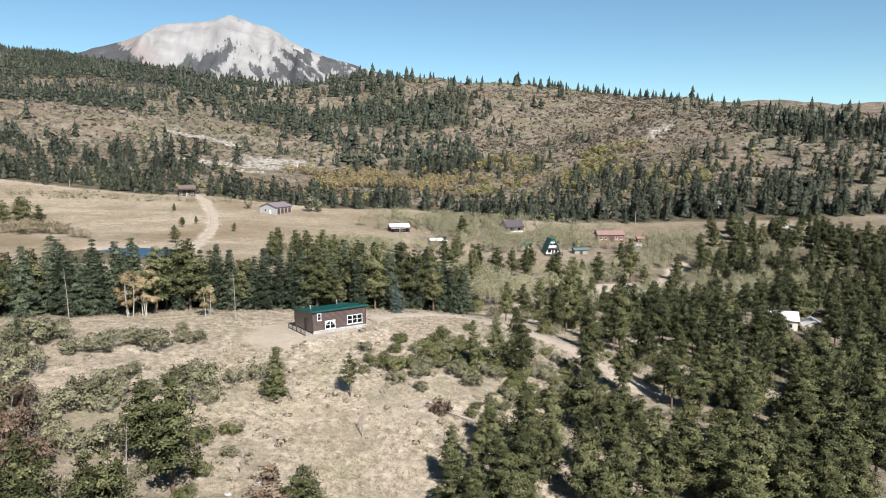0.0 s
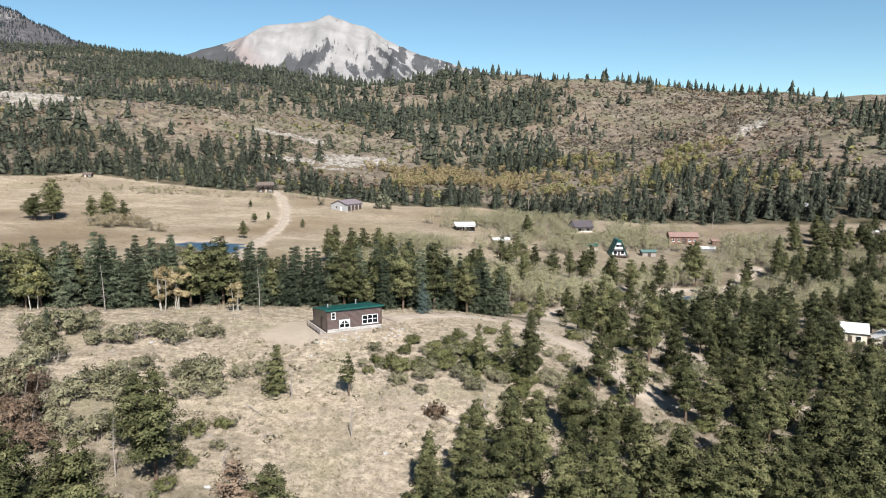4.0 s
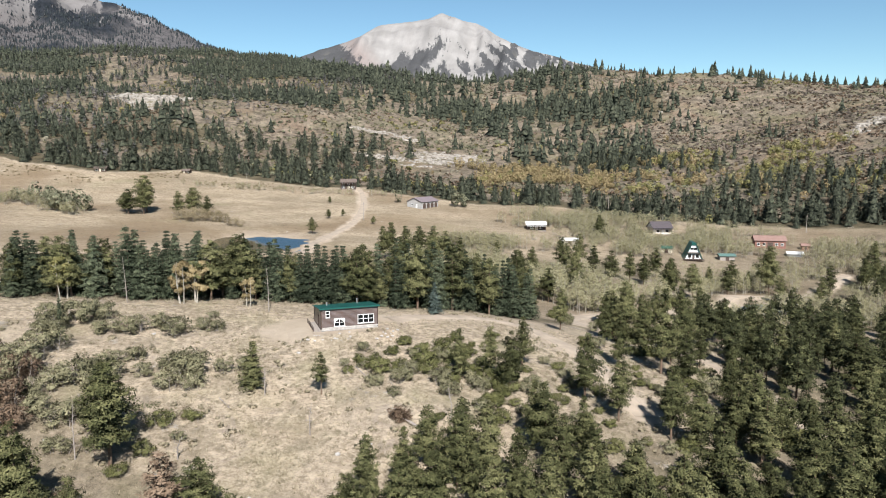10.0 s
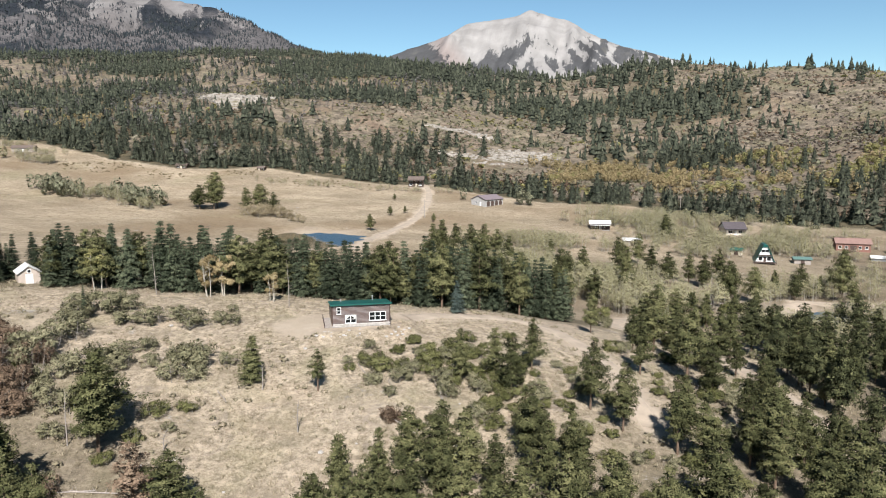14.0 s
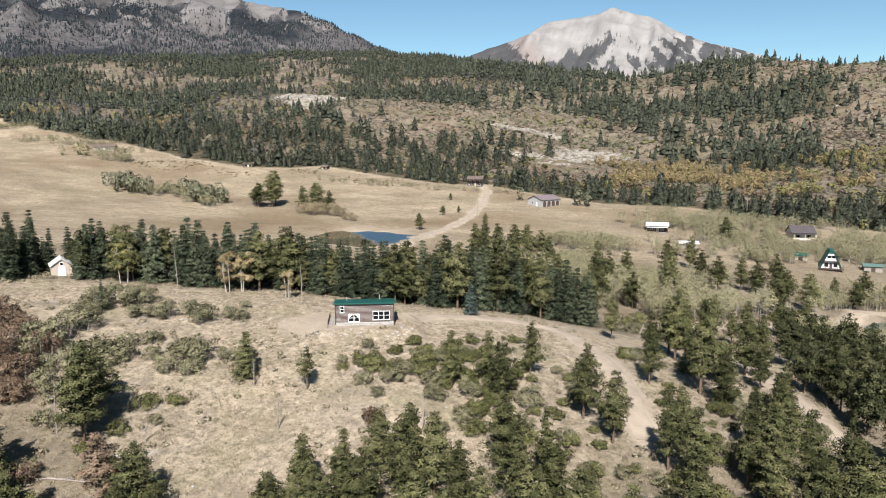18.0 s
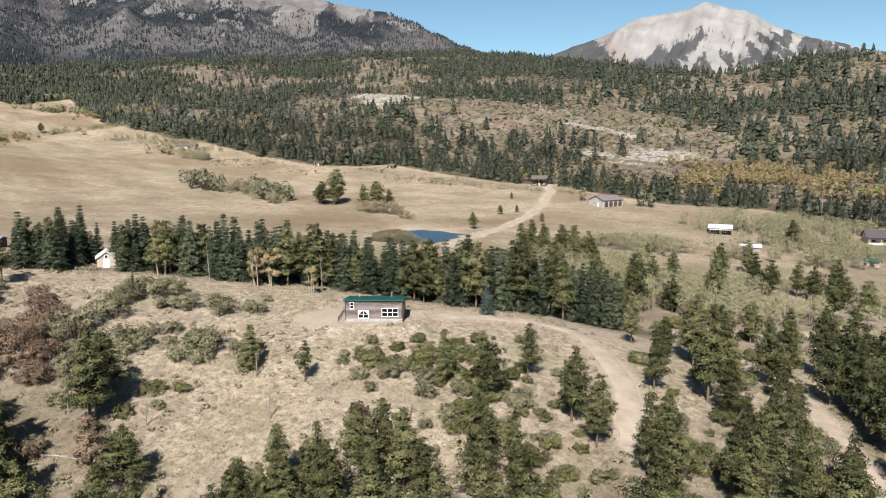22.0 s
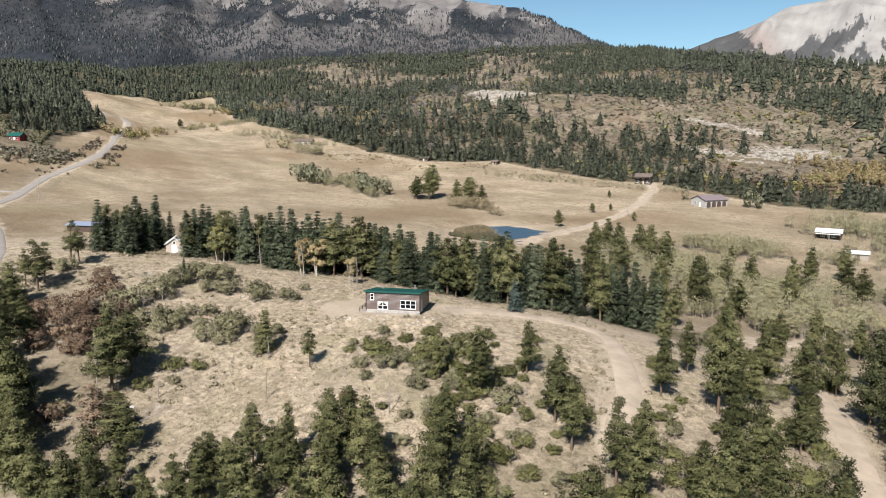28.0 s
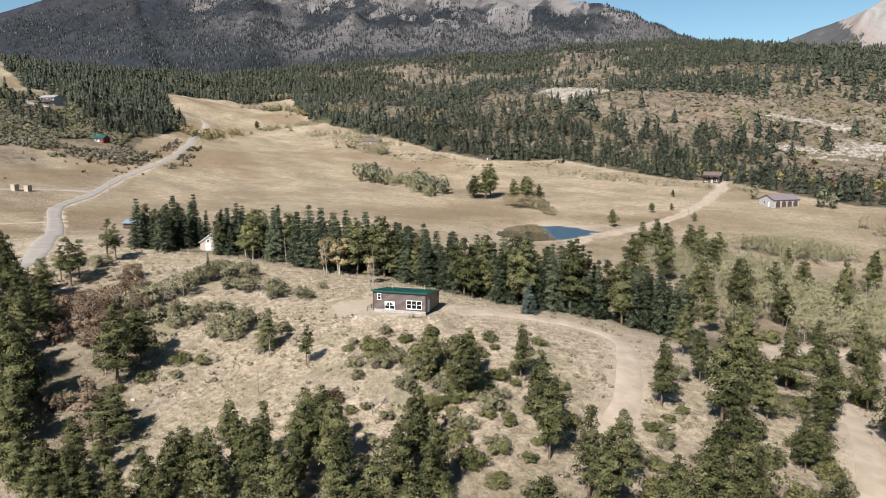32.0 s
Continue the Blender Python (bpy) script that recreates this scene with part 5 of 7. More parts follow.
x, y, rng = scatter(33, (-3600, 900, 1100, 3600), lambda x, y: 0.0085 * mountain_woods(x, y), 0.0085)
planted("mountain_forest", [fir_template(620 + k, 1, 4) for k in range(3)], x, y, rng.uniform(8, 15, len(x)), rng.uniform(0.7, 1.1, len(x)), [HAZY], "dense conifer forest on the mountain slopes", "trees", 34)
x, y, rng = scatter(73, (-3600, 900, 1100, 3600), lambda x, y: 0.0042 * mountain_woods(x, y) * np.clip(0.4 + 1.6 * lumps(x, y, 300, 64, 4), 0.05, 1), 0.0042)
planted("mountain_aspens", [fir_template(624 + k, 1, 4) for k in range(3)], x, y, rng.uniform(7, 13, len(x)), rng.uniform(0.6, 1.0, len(x)), [BARE_GREY], "leafless grey aspens among the mountain conifers", "trees", 74)
# leafless stems among the conifers of the western hills
bare_poles = [twig_template(628 + k, 26, 0.1, 0.16, 0.11) for k in range(4)]
x, y, rng = scatter(75, (-1250, 100, 420, 1500), lambda x, y: 0.016 * seen_sector(x, y) * (y > foot(x) + 8) * np.clip((-x - 180) / 200 + 0.5 * (y > 860), 0.0, 1) * np.clip(0.35 + 1.9 * lumps(x, y, 110, 76, 3), 0.02, 1) * (1 - open_rock(x, y)), 0.016)
planted("leafless_hill_aspens", bare_poles, x, y, rng.uniform(5, 10, len(x)), rng.uniform(0.8, 1.2, len(x)), [BARE_GREY], "leafless grey aspens among conifers on the western hills", "trees", 77)

# oak brush on the slopes
brush_shapes = [clump_template(640 + k, 8, 0.9, 0.7, 0.0, 0.4) for k in range(5)]
def brush_density(x, y):
    d = y - foot(x)
    k = np.clip((d - 8) / 20, 0, 1) * (np.hypot(x - 20, y - 10) < 1050) * (x > -430)
    k = np.maximum(k, 3.2 * np.clip(blob(x, y, -520, 245, 170, 60, 25) * 1.7, 0, 1) * (y < 0.62 * -x) * (np.hypot(x + 427, y - 238) > 20) * (np.hypot(x + 578, y - 260) > 24))
    return 0.044 * k * np.clip(0.75 + 1.3 * lumps(x, y, 45, 81, 3), 0.05, 1.3) * (1 - open_rock(x, y)) * seen_sector(x, y)


x, y, rng = scatter(35, (-720, 450, 120, 1060), brush_density, 0.19)
tone = lumps(x, y, 70, 82, 2) + rng.normal(0, 0.3, len(x))
warm = blob(x, y, 20, 620, 90, 60) + 0.7 * blob(x, y, 100, 640, 90, 60)
for name, keep, m, label in (("oak_brush", (np.abs(tone) < 0.25) & (x > -430), HILL_OAK, "grey-brown oak brush on the hillsides"), ("rust_brush", (tone >= 0.25) & (x > -430), RUST, "rust-brown oak brush on the hillsides"), ("olive_brush", (tone <= -0.25) & (x > -430), OAK, "olive-grey oak brush on the hillsides")):
    k = keep & (warm < 0.45)
    planted(name, brush_shapes, x[k], y[k], rng.uniform(0.8, 2.4, int(k.sum())), rng.uniform(0.8, 1.4, int(k.sum())), [m], label, "shrubs", 36)

x, y, rng = scatter(43, (60, 460, 480, 960), lambda x, y: 0.05 * np.clip(1.4 * blob(x, y, 260, 690, 190, 150, 20) - 0.2, 0, 1) * np.clip(0.7 + 1.5 * lumps(x, y, 30, 86, 3), 0.1, 1) * (1 - open_rock(x, y)), 0.05)
planted("mauve_brush", brush_shapes, x, y, rng.uniform(0.9, 2.2, len(x)), rng.uniform(1.0, 1.6, len(x)), [MAUVE], "mauve-brown leafless brush on the bare hillside", "shrubs", 44)

leafy = [clump_template(650 + k, 80, 1.0, 0.44, 0.0, 0.085) for k in range(4)]
def turning(x, y):
    k = 0.5 * blob(x, y, 10, 600, 50, 36, 8) + 0.5 * blob(x, y, 95, 630, 65, 42, 0) + 0.5 * blob(x, y, 150, 580, 40, 40) + 0.45 * blob(x, y, 60, 540, 60, 40) + 0.5 * blob(x, y, 205, 475, 30, 25) + 0.6 * blob(x, y, -440, 600, 25, 80, 40) + 0.3 * blob(x, y, 120, 510, 90, 60)
    k = k + 1.3 * blob(x, y, 18, 560, 34, 18) + 0.5 * blob(x, y, 68, 526, 36, 18) + 0.9 * blob(x, y, -610, 590, 24, 70, 35) + 0.5 * blob(x, y, -500, 370, 18, 30) + 0.5 * blob(x, y, 220, 600, 50, 40)
    return 0.12 * k * np.clip(0.25 + 2.2 * lumps(x, y, 32, 83, 3), 0.0, 1)


x, y, rng = scatter(37, (-720, 300, 320, 760), turning, 0.12)
tone = lumps(x, y, 40, 84, 2) + rng.normal(0, 0.25, len(x)) + np.where(x > 75, 0.4, 0.0)
for name, keep, m, label in (("tan_aspens", np.abs(tone - 0.045) < 0.195, TAN, "tan autumn aspens at the foot of the hills"), ("golden_aspens", tone <= -0.15, GOLD, "golden autumn aspens at the foot of the hills"), ("fading_aspens", tone >= 0.24, LIME, "yellow-green aspens at the foot of the hills")):
    planted(name, leafy, x[keep], y[keep], rng.uniform(3.2, 6.8, int(keep.sum())), rng.uniform(0.8, 1.3, int(keep.sum())), [m], label, "trees", 38)

# leafless aspen thickets on the valley floor
bare, marks = [], []
for k in range(5):
    a, b = stem_template(660 + k, 4, 0.12), twig_template(670 + k, 92, 0.12, 0.32, 0.06)
    bare.append(joined([a, b]))
    marks.append(np.concatenate([np.zeros(len(a[1]), int), np.ones(len(b[1]), int)]))
def thicket(x, y):
    k = 0.0
    for cx, cy, rx, ry, t in THICKETS:
        k = k + np.clip(blob(x, y, cx, cy, rx, ry, t) * 1.6 - 0.3, 0, 1)
    return 0.23 * np.clip(k, 0, 1) * np.clip(0.65 + 1.2 * lumps(x, y, 14, 85, 2), 0.05, 1) * (near_line(x, y, LANE) > 4) * (near_line(x, y, FARM_ROAD) > 5) * (np.hypot(x - 84, y - 312) > 9) * (np.hypot(x - 80, y - 358) > 12) * (np.hypot(x - 20, y - 347) > 9) * (np.hypot(x - 34, y - 318) > 8) * (np.hypot((x - 127) / 1.6, y - 338) > 9) * (np.hypot(x - 99, y - 314) > 6)


THICKETS = [(-236, 337, 30, 9, -10), (-198, 321, 16, 8, -20), (55, 384, 42, 13, -8), (30, 352, 22, 10, 0), (100, 338, 40, 14, 0), (72, 262, 46, 16, 20), (118, 238, 34, 16, 20),
            (34, 216, 26, 12, 15), (12, 236, 22, 14, 10), (150, 256, 40, 16, 10), (-395, 440, 24, 8, 30), (-352, 428, 22, 9, 30), (-330, 405, 16, 7, 20), (-640, 585, 50, 12, 40), (-120, 424, 60, 7, 5), (70, 205, 16, 10, 0), (165, 300, 30, 8, 0), (0, 300, 30, 12, 10), (75, 345, 40, 18, 0), (45, 318, 30, 12, 0), (-520, 498, 60, 10, 35), (-450, 462, 32, 9, 30), (130, 300, 34, 14, 10), (-14, 250, 26, 14, 30), (58, 366, 45, 12, 0), (105, 364, 26, 10, 0), (150, 335, 26, 10, 0)]
x, y, rng = scatter(39, (-720, 240, 190, 640), thicket, 0.23)
h = rng.uniform(4.4, 8.2, len(x)) * np.where(y > 410, 0.65, 1.0)
planted("bare_aspen_thicket", bare, x, y, h * 0.92, rng.uniform(0.75, 1.2, len(x)), [PALE_BARK, TWIG], "pale leafless aspen thickets on the valley floor", "trees", 40, marks)
x, y, rng = scatter(41, (-20, 110, 180, 260), lambda x, y: 0.085 * np.clip(blob(x, y, 33, 214, 26, 10, 15) + blob(x, y, 14, 230, 22, 9, -28) + blob(x, y, 62, 232, 18, 8, 30) - 0.2, 0, 1) * (near_line(x, y, LANE) > 3.5), 0.13)
gold_shapes, gold_marks = [], []
for k in range(4):
    a, b = stem_template(680 + k, 3, 0.12), twig_template(690 + k, 110, 0.35, 0.24, 0.055)
    gold_shapes.append(joined([a, b]))
    gold_marks.append(np.concatenate([np.zeros(len(a[1]), int), np.ones(len(b[1]), int)]))
planted("yellow_aspen_grove", gold_shapes, x, y, rng.uniform(5.5, 8.5, len(x)), rng.uniform(0.7, 1.1, len(x)), [PALE_BARK, TWIG], "pale straw-yellow aspen grove with pale trunks in the draw", "trees", 42, gold_marks)

# pine woods that close the view on the east side
far_pines, far_marks = [], []
for k, w in enumerate((2.9, 3.3, 2.6, 3.1)):
    a, b = conifer(540 + k, 10.0, w * 0.85, "pine", 0.5)
    v, f = joined([a, b[:2]])
    rim = np.concatenate([crown_normals(a[0], np.random.default_rng(k)), b[2]])
    far_pines.append((v / 10, f, rim))
    far_marks.append(np.concatenate([np.zeros(len(a[1]), int), np.ones(len(b[1]), int)]))
rng = np.random.default_rng(58)
taken = []
for k in range(3000):
    x, y = rng.uniform(56, 285), rng.uniform(84, 345)
    if y < 0.95 * x - 30 or (y > 215 and x < 135) or (y > 290 and (x < 185 or lumps(x, y, 40, 91, 2) < 0.0)) or len(taken) > 400 or math.hypot(x - 115, y - 188) < 9 or (x < 84 and y > 190):
        continue
    if float(near_line(np.float64(x), np.float64(y), LANE)) < 3.5 or float(near_line(np.float64(x), np.float64(y), [(115, 188), (97, 152)])) < 7 or any(math.hypot(x - a, y - b) < 4.3 for a, b in taken):
        continue
    taken.append((x, y))
x, y = np.array(taken).T
planted("east_pine_woods", far_pines, x, y, rng.uniform(7.5, 12.5, len(x)), rng.uniform(0.9, 1.2, len(x)), [BARK, SHADED_PINE], "pine woods east of the knoll, shade put into their colour", "trees", 59, far_marks)

# broken sandstone blocks on the outcrops
def block_template(seed):
    rng = np.random.default_rng(seed)
    v = np.array([(a, b, c) for a in (-1, 1) for b in (-1, 1) for c in (-0.6, 1)], float)
    v = v * np.array((0.55, 0.4, 0.5)) * rng.uniform(0.6, 1.15, v.shape)
    f = np.array([(0, 1, 3), (0, 3, 2), (4, 6, 7), (4, 7, 5), (0, 4, 5), (0, 5, 1), (2, 3, 7), (2, 7, 6), (1, 5, 7), (1, 7, 3)])
    return v, f


SANDSTONE = plain("pale_sandstone", (0.28, 0.252, 0.218), 0.95, 0.35, 0.6, relief=0.5)
x, y, rng = scatter(71, (-640, 380, 560, 900), lambda x, y: 0.06 * open_rock(x, y), 0.06)
planted("outcrop_blocks", [block_template(960 + k) for k in range(7)], x, y, rng.uniform(0.5, 2.4, len(x)), rng.uniform(1.0, 1.9, len(x)), [SANDSTONE], "broken pale sandstone blocks on the hillside outcrops", "rocks", 72)

# olive scrub round the red cabin, brown bushes below it and grey brush along the road's bend
full = [clump_template(700 + k, 36, 0.85, 0.62, 0.0, 0.16) for k in range(5)]
def scrub_density(x, y):
    k = np.clip(blob(x, y, -510, 245, 150, 56, 27) * 3.0 - 0.3, 0, 1) * (y < -0.62 * x - 4)
    k = np.maximum(k, 0.8 * np.clip(blob(x, y, -425, 212, 70, 26, 35) * 2.0 - 0.3, 0, 1))
    return 0.28 * k * np.clip(0.8 + 1.7 * lumps(x, y, 30, 87, 3), 0.05, 1) * (np.hypot(x + 425, y - 236) > 19) * (np.hypot(x + 570, y - 258) > 24) * (near_line(x, y, GRAVEL_ROAD) > 7)


x, y, rng = scatter(45, (-720, -340, 130, 340), scrub_density, 0.28)
tone = lumps(x, y, 40, 88, 2) + rng.normal(0, 0.25, len(x))
for name, keep, m, label in (("olive_scrub", tone < 0.2, OAK, "olive oak scrub round the red cabin"), ("brown_scrub", tone >= 0.2, HILL_OAK, "brown oak scrub round the red cabin")):
    planted(name, full, x[keep], y[keep], rng.uniform(1.6, 4.0, int(keep.sum())), rng.uniform(0.9, 1.4, int(keep.sum())), [m], label, "shrubs", 46)
def verge_density(x, y):
    d = near_line(x, y, GRAVEL_ROAD)
    return 0.16 * (d > 4) * (d < 13) * (x < -330) * (x > -470) * np.clip(0.4 + 1.6 * lumps(x, y, 22, 89, 2), 0, 1) + 0.05 * np.clip(blob(x, y, -400, 225, 26, 14, 40) - 0.3, 0, 1)


x, y, rng = scatter(47, (-480, -320, 180, 350), verge_density, 0.2)
planted("roadside_brush", full, x, y, rng.uniform(1.0, 2.2, len(x)), rng.uniform(0.8, 1.3, len(x)), [MAUVE], "grey-brown leafless brush along the gravel road", "shrubs", 48)
# pale leafy aspen clumps in the meadow
def clumps(x, y):
    k = blob(x, y, -250, 336, 30, 11, -10) + blob(x, y, -218, 331, 20, 10) + blob(x, y, -196, 319, 14, 8) + blob(x, y, -176, 308, 6, 5) + 0.8 * blob(x, y, -60, 404, 9, 5) + blob(x, y, -20, 402, 6, 4) + 0.6 * blob(x, y, -500, 352, 22, 9, 35)
    return 0.05 * np.clip(k * 1.6 - 0.4, 0, 1) * np.clip(0.6 + 1.5 * lumps(x, y, 12, 90, 2), 0.05, 1) * (near_line(x, y, GRAVEL_ROAD) > 5)


x, y, rng = scatter(49, (-540, 0, 320, 430), clumps, 0.06)
planted("pale_aspen_clumps", leafy, x, y, rng.uniform(6.5, 11.5, len(x)), rng.uniform(0.6, 0.9, len(x)), [SAGE_GREEN], "pale green-grey aspen clumps in the meadow", "trees", 50)

x, y, rng = scatter(55, (-900, -330, 380, 760), lambda x, y: 0.05 * np.clip(1.6 * blob(x, y, -662, 572, 66, 12, 35) + 1.3 * blob(x, y, -380, 408, 26, 7, 10) + 1.2 * blob(x, y, -838, 690, 40, 12, 45) - 0.35, 0, 1) * np.clip(0.7 + 1.5 * lumps(x, y, 14, 79, 2), 0.1, 1), 0.05)
planted("straw_aspens", leafy, x, y, rng.uniform(6, 11, len(x)), rng.uniform(0.7, 1.0, len(x)), [TWIG], "straw-coloured aspens at the far end of the meadow", "trees", 57)

# lime-yellow willows behind the belt at the hills' foot
x, y, rng = scatter(61, (-260, 40, 430, 620), lambda x, y: 0.16 * np.clip(1.5 - np.abs(y - foot(x) - 48) / 12, 0, 1) * np.clip(1.5 - np.abs(x + 85) / 90, 0, 1) * np.clip(0.75 + 1.2 * lumps(x, y, 16, 80, 2), 0, 1), 0.16)
planted("lime_willows", brush_shapes, x, y, rng.uniform(1.2, 2.6, len(x)), rng.uniform(0.9, 1.4, len(x)), [LIME], "lime-yellow willow scrub behind the conifer belt", "shrubs", 62)

# pale olive brush between the hillside trees
x, y, rng = scatter(51, (-620, 420, 440, 1000), lambda x, y: 0.012 * (y > foot(x) + 22) * np.clip(1.6 * lumps(x, y, 55, 98, 3) + 0.25, 0, 1) * (1 - open_rock(x, y)) * (1 - np.clip(blob(x, y, 270, 700, 150, 130) * 1.5, 0, 1)), 0.012)
tone = lumps(x, y, 60, 99, 2) + rng.normal(0, 0.2, len(x))
for name, keep, m, label in (("pale_hill_brush", tone < 0.1, SAGE_GREEN, "pale grey-green brush between hillside conifers"), ("yellow_hill_brush", tone >= 0.1, LIME, "yellow-green brush between hillside conifers")):
    planted(name, brush_shapes, x[keep], y[keep], rng.uniform(1.5, 3.6, int(keep.sum())), rng.uniform(0.9, 1.5, int(keep.sum())), [m], label, "shrubs", 52)
# low tan brush on the meadow's upper edge
x, y, rng = scatter(53, (-460, -120, 380, 470), lambda x, y: 0.12 * np.clip(1.5 - np.abs(foot(x) - y - 22) / 14, 0, 1) * np.clip(0.3 + 1.8 * lumps(x, y, 20, 100, 2), 0, 1), 0.12)
planted("tan_edge_brush", full, x, y, rng.uniform(0.5, 1.3, len(x)), rng.uniform(1.0, 1.7, len(x)), [BEIGE], "low tan brush along the meadow's upper edge", "shrubs", 54)


# ---------------------------------------------------------------- helpers for built things
def part(name, bm, mat, parent, label=""):
    me = bpy.data.meshes.new(name)
    bm.to_mesh(me)
    bm.free()
    me.materials.append(mat)
    ob = new(name, me)
    ob.parent = parent
    if label:
        tagged(ob, label)
    return ob


def add_box(bm, x0, x1, y0, y1, z0, z1, turn=None):
    m = Matrix.Translation(((x0 + x1) / 2, (y0 + y1) / 2, (z0 + z1) / 2)) @ Matrix.Diagonal((abs(x1 - x0), abs(y1 - y0), abs(z1 - z0), 1))
    bmesh.ops.create_cube(bm, size=1, matrix=(turn @ m) if turn else m)
    return bm


def box(x0, x1, y0, y1, z0, z1, bevel=0.0):
    bm = add_box(bmesh.new(), x0, x1, y0, y1, z0, z1)
    if bevel:
        bmesh.ops.bevel(bm, geom=bm.edges[:], offset=bevel, segments=1, affect="EDGES")
    return bm


def prism(outline, depth0, depth1, axis="y"):
    """An outline of (across, up) points drawn out along one axis."""
    bm = bmesh.new()
    ends = []
    for d in (depth0, depth1):
        ends.append([bm.verts.new((a, d, z) if axis == "y" else (d, a, z)) for a, z in outline])
    n = len(outline)
    bm.faces.new(ends[0])
    bm.faces.new(ends[1][::-1])
    for k in range(n):
        bm.faces.new((ends[0][k], ends[1][k], ends[1][(k + 1) % n], ends[0][(k + 1) % n]))
    bmesh.ops.recalc_face_normals(bm, faces=bm.faces[:])
    return bm


def courses(z0, z1, course, bulge):
    """Heights and depths of a wall of rounded log courses."""
    out = [(z0, 0.0)]
    z = z0
    while z < z1 - 0.02:
        top = min(z + course, z1)
        for f in (0.1, 0.3, 0.5, 0.7, 0.9, 1.0):
            out.append((z + (top - z) * f, bulge * math.sqrt(max(0.0, 1 - (2 * f - 1) ** 2))))
        z = top
    return out


def siding(length, zs, y, course, bulge):
    """A wall of rounded log courses along x."""
    bm = bmesh.new()
    rows = [[bm.verts.new((xx, y - out, zz)) for xx in (-length / 2, 0, length / 2)] for zz, out in courses(*zs, course, bulge)]
    for a, b in zip(rows, rows[1:]):
        for i in range(2):
            bm.faces.new((a[i], a[i + 1], b[i + 1], b[i])).smooth = True
    return bm


def window(parent, x0, x1, z0, z1, y, cols, rows, white, pane, facing=-1, curtain=None):
    """A window in a wall that faces along -y (or +y): frame bars and a pane for each light."""
    f = part("window", bmesh.new(), white, parent)
    t, o = 0.09, 0.05 * facing
    bm = bmesh.new()
    for a, b in ((x0 - t, x0), (x1, x1 + t)):
        add_box(bm, a, b, y, y + o * 1.6, z0 - t, z1 + t)
    for a, b in ((z0 - t, z0), (z1, z1 + t)):
        add_box(bm, x0 + 0.001, x1 - 0.001, y, y + o * 1.6, a, b)
    for k in range(1, cols):
        xx = x0 + (x1 - x0) * k / cols
        add_box(bm, xx - 0.06, xx + 0.06, y, y + o * 1.3, z0, z1)
    for k in range(1, rows):
        zz = z0 + (z1 - z0) * k / rows
        add_box(bm, x0, x1, y, y + o, zz - 0.035, zz + 0.035)
    part("frame", bm, white, f, "white painted frame")
    part("sill", box(x0 - 0.14, x1 + 0.14, y, y + o * 2.6, z0 - t - 0.06, z0 - t + 0.004), white, f)
    for i in range(cols):
        for j in range(rows):
            xa, xb = x0 + (x1 - x0) * i / cols, x0 + (x1 - x0) * (i + 1) / cols
            za, zb = z0 + (z1 - z0) * j / rows, z0 + (z1 - z0) * (j + 1) / rows
            part("pane", box(xa, xb, y + o * 0.2, y + o * 0.35, za, zb), pane, f)
    if curtain:
        h = z1 - z0
        mid = (x0 + x1) / 2
        for a, b in ((x0, mid), (mid, x1)):
            out = a if a == x0 else b
            pts = [(a + 0.05, z0 + h * 0.5 if a == x0 else z1), (mid - 0.08 if a == x0 else b - 0.05, z1 if a == x0 else z0 + h * 0.5), (out, z1)]
            bm = bmesh.new()
            bm.faces.new([bm.verts.new((px, y + o * 0.5, pz)) for px, pz in pts])
            part("curtain", bm, curtain, f, "pale tied-back curtain")
    return f


LOGS = plain("brown_log_siding", (0.08, 0.046, 0.037), 0.36, 0.35, 1.6, relief=0.25)
for key, value in (("Specular IOR Level", 0.8), ("Coat Weight", 0.7), ("Coat Roughness", 0.38)):
    LOGS.node_tree.nodes["Principled BSDF"].inputs[key].default_value = value
GREEN_METAL = plain("green_metal_roof", (0.012, 0.085, 0.068), 0.42, 0.15, 0.8, metal=0.1)
WHITE = plain("white_paint", (0.76, 0.75, 0.72), 0.6, 0.08, 3.0)
CREAM = plain("cream_board_wall", (0.62, 0.55, 0.44), 0.7, 0.15, 1.5)
GLASS = plain("dark_window_glass", (0.012, 0.014, 0.016), 0.05, 0.1, 1.0)
GLASS.node_tree.nodes["Principled BSDF"].inputs["Specular IOR Level"].default_value = 0.7
STONE = plain("grey_foundation_stone", (0.42, 0.39, 0.36), 0.9, 0.3, 2.5, relief=0.5)
STEEL = plain("weathered_galvanised_pipe", (0.45, 0.45, 0.45), 0.45, 0.2, 4.0, metal=0.7)
DARK_WOOD = plain("dark_stained_wood", (0.075, 0.05, 0.04), 0.7, 0.3, 2.0)
RED_WOOD = plain("faded_red_siding", (0.21, 0.105, 0.08), 0.75, 0.2, 1.0)
BRIGHT_RED = plain("barn_red_paint", (0.22, 0.034, 0.028), 0.7, 0.2, 1.0)
MAUVE_ROOF = plain("mauve_brown_shingle_roof", (0.175, 0.14, 0.148), 0.85, 0.2, 1.2)
PINK_ROOF = plain("faded_red_metal_roof", (0.24, 0.15, 0.125), 0.6, 0.15, 0.8)
BROWN_ROOF = plain("weathered_brown_roof", (0.13, 0.098, 0.082), 0.85, 0.25, 1.2)
GREY_WALL = plain("pale_grey_boards", (0.36, 0.345, 0.33), 0.8, 0.15, 1.0)
TAN_BLOCK = plain("tan_masonry", (0.4, 0.33, 0.25), 0.9, 0.2, 1.0)
DARK_ROOF = plain("dark_mauve_shingles", (0.075, 0.062, 0.066), 0.85, 0.2, 1.2)
PINK_WALL = plain("pinkish_cream_boards", (0.46, 0.38, 0.32), 0.8, 0.15, 1.0)
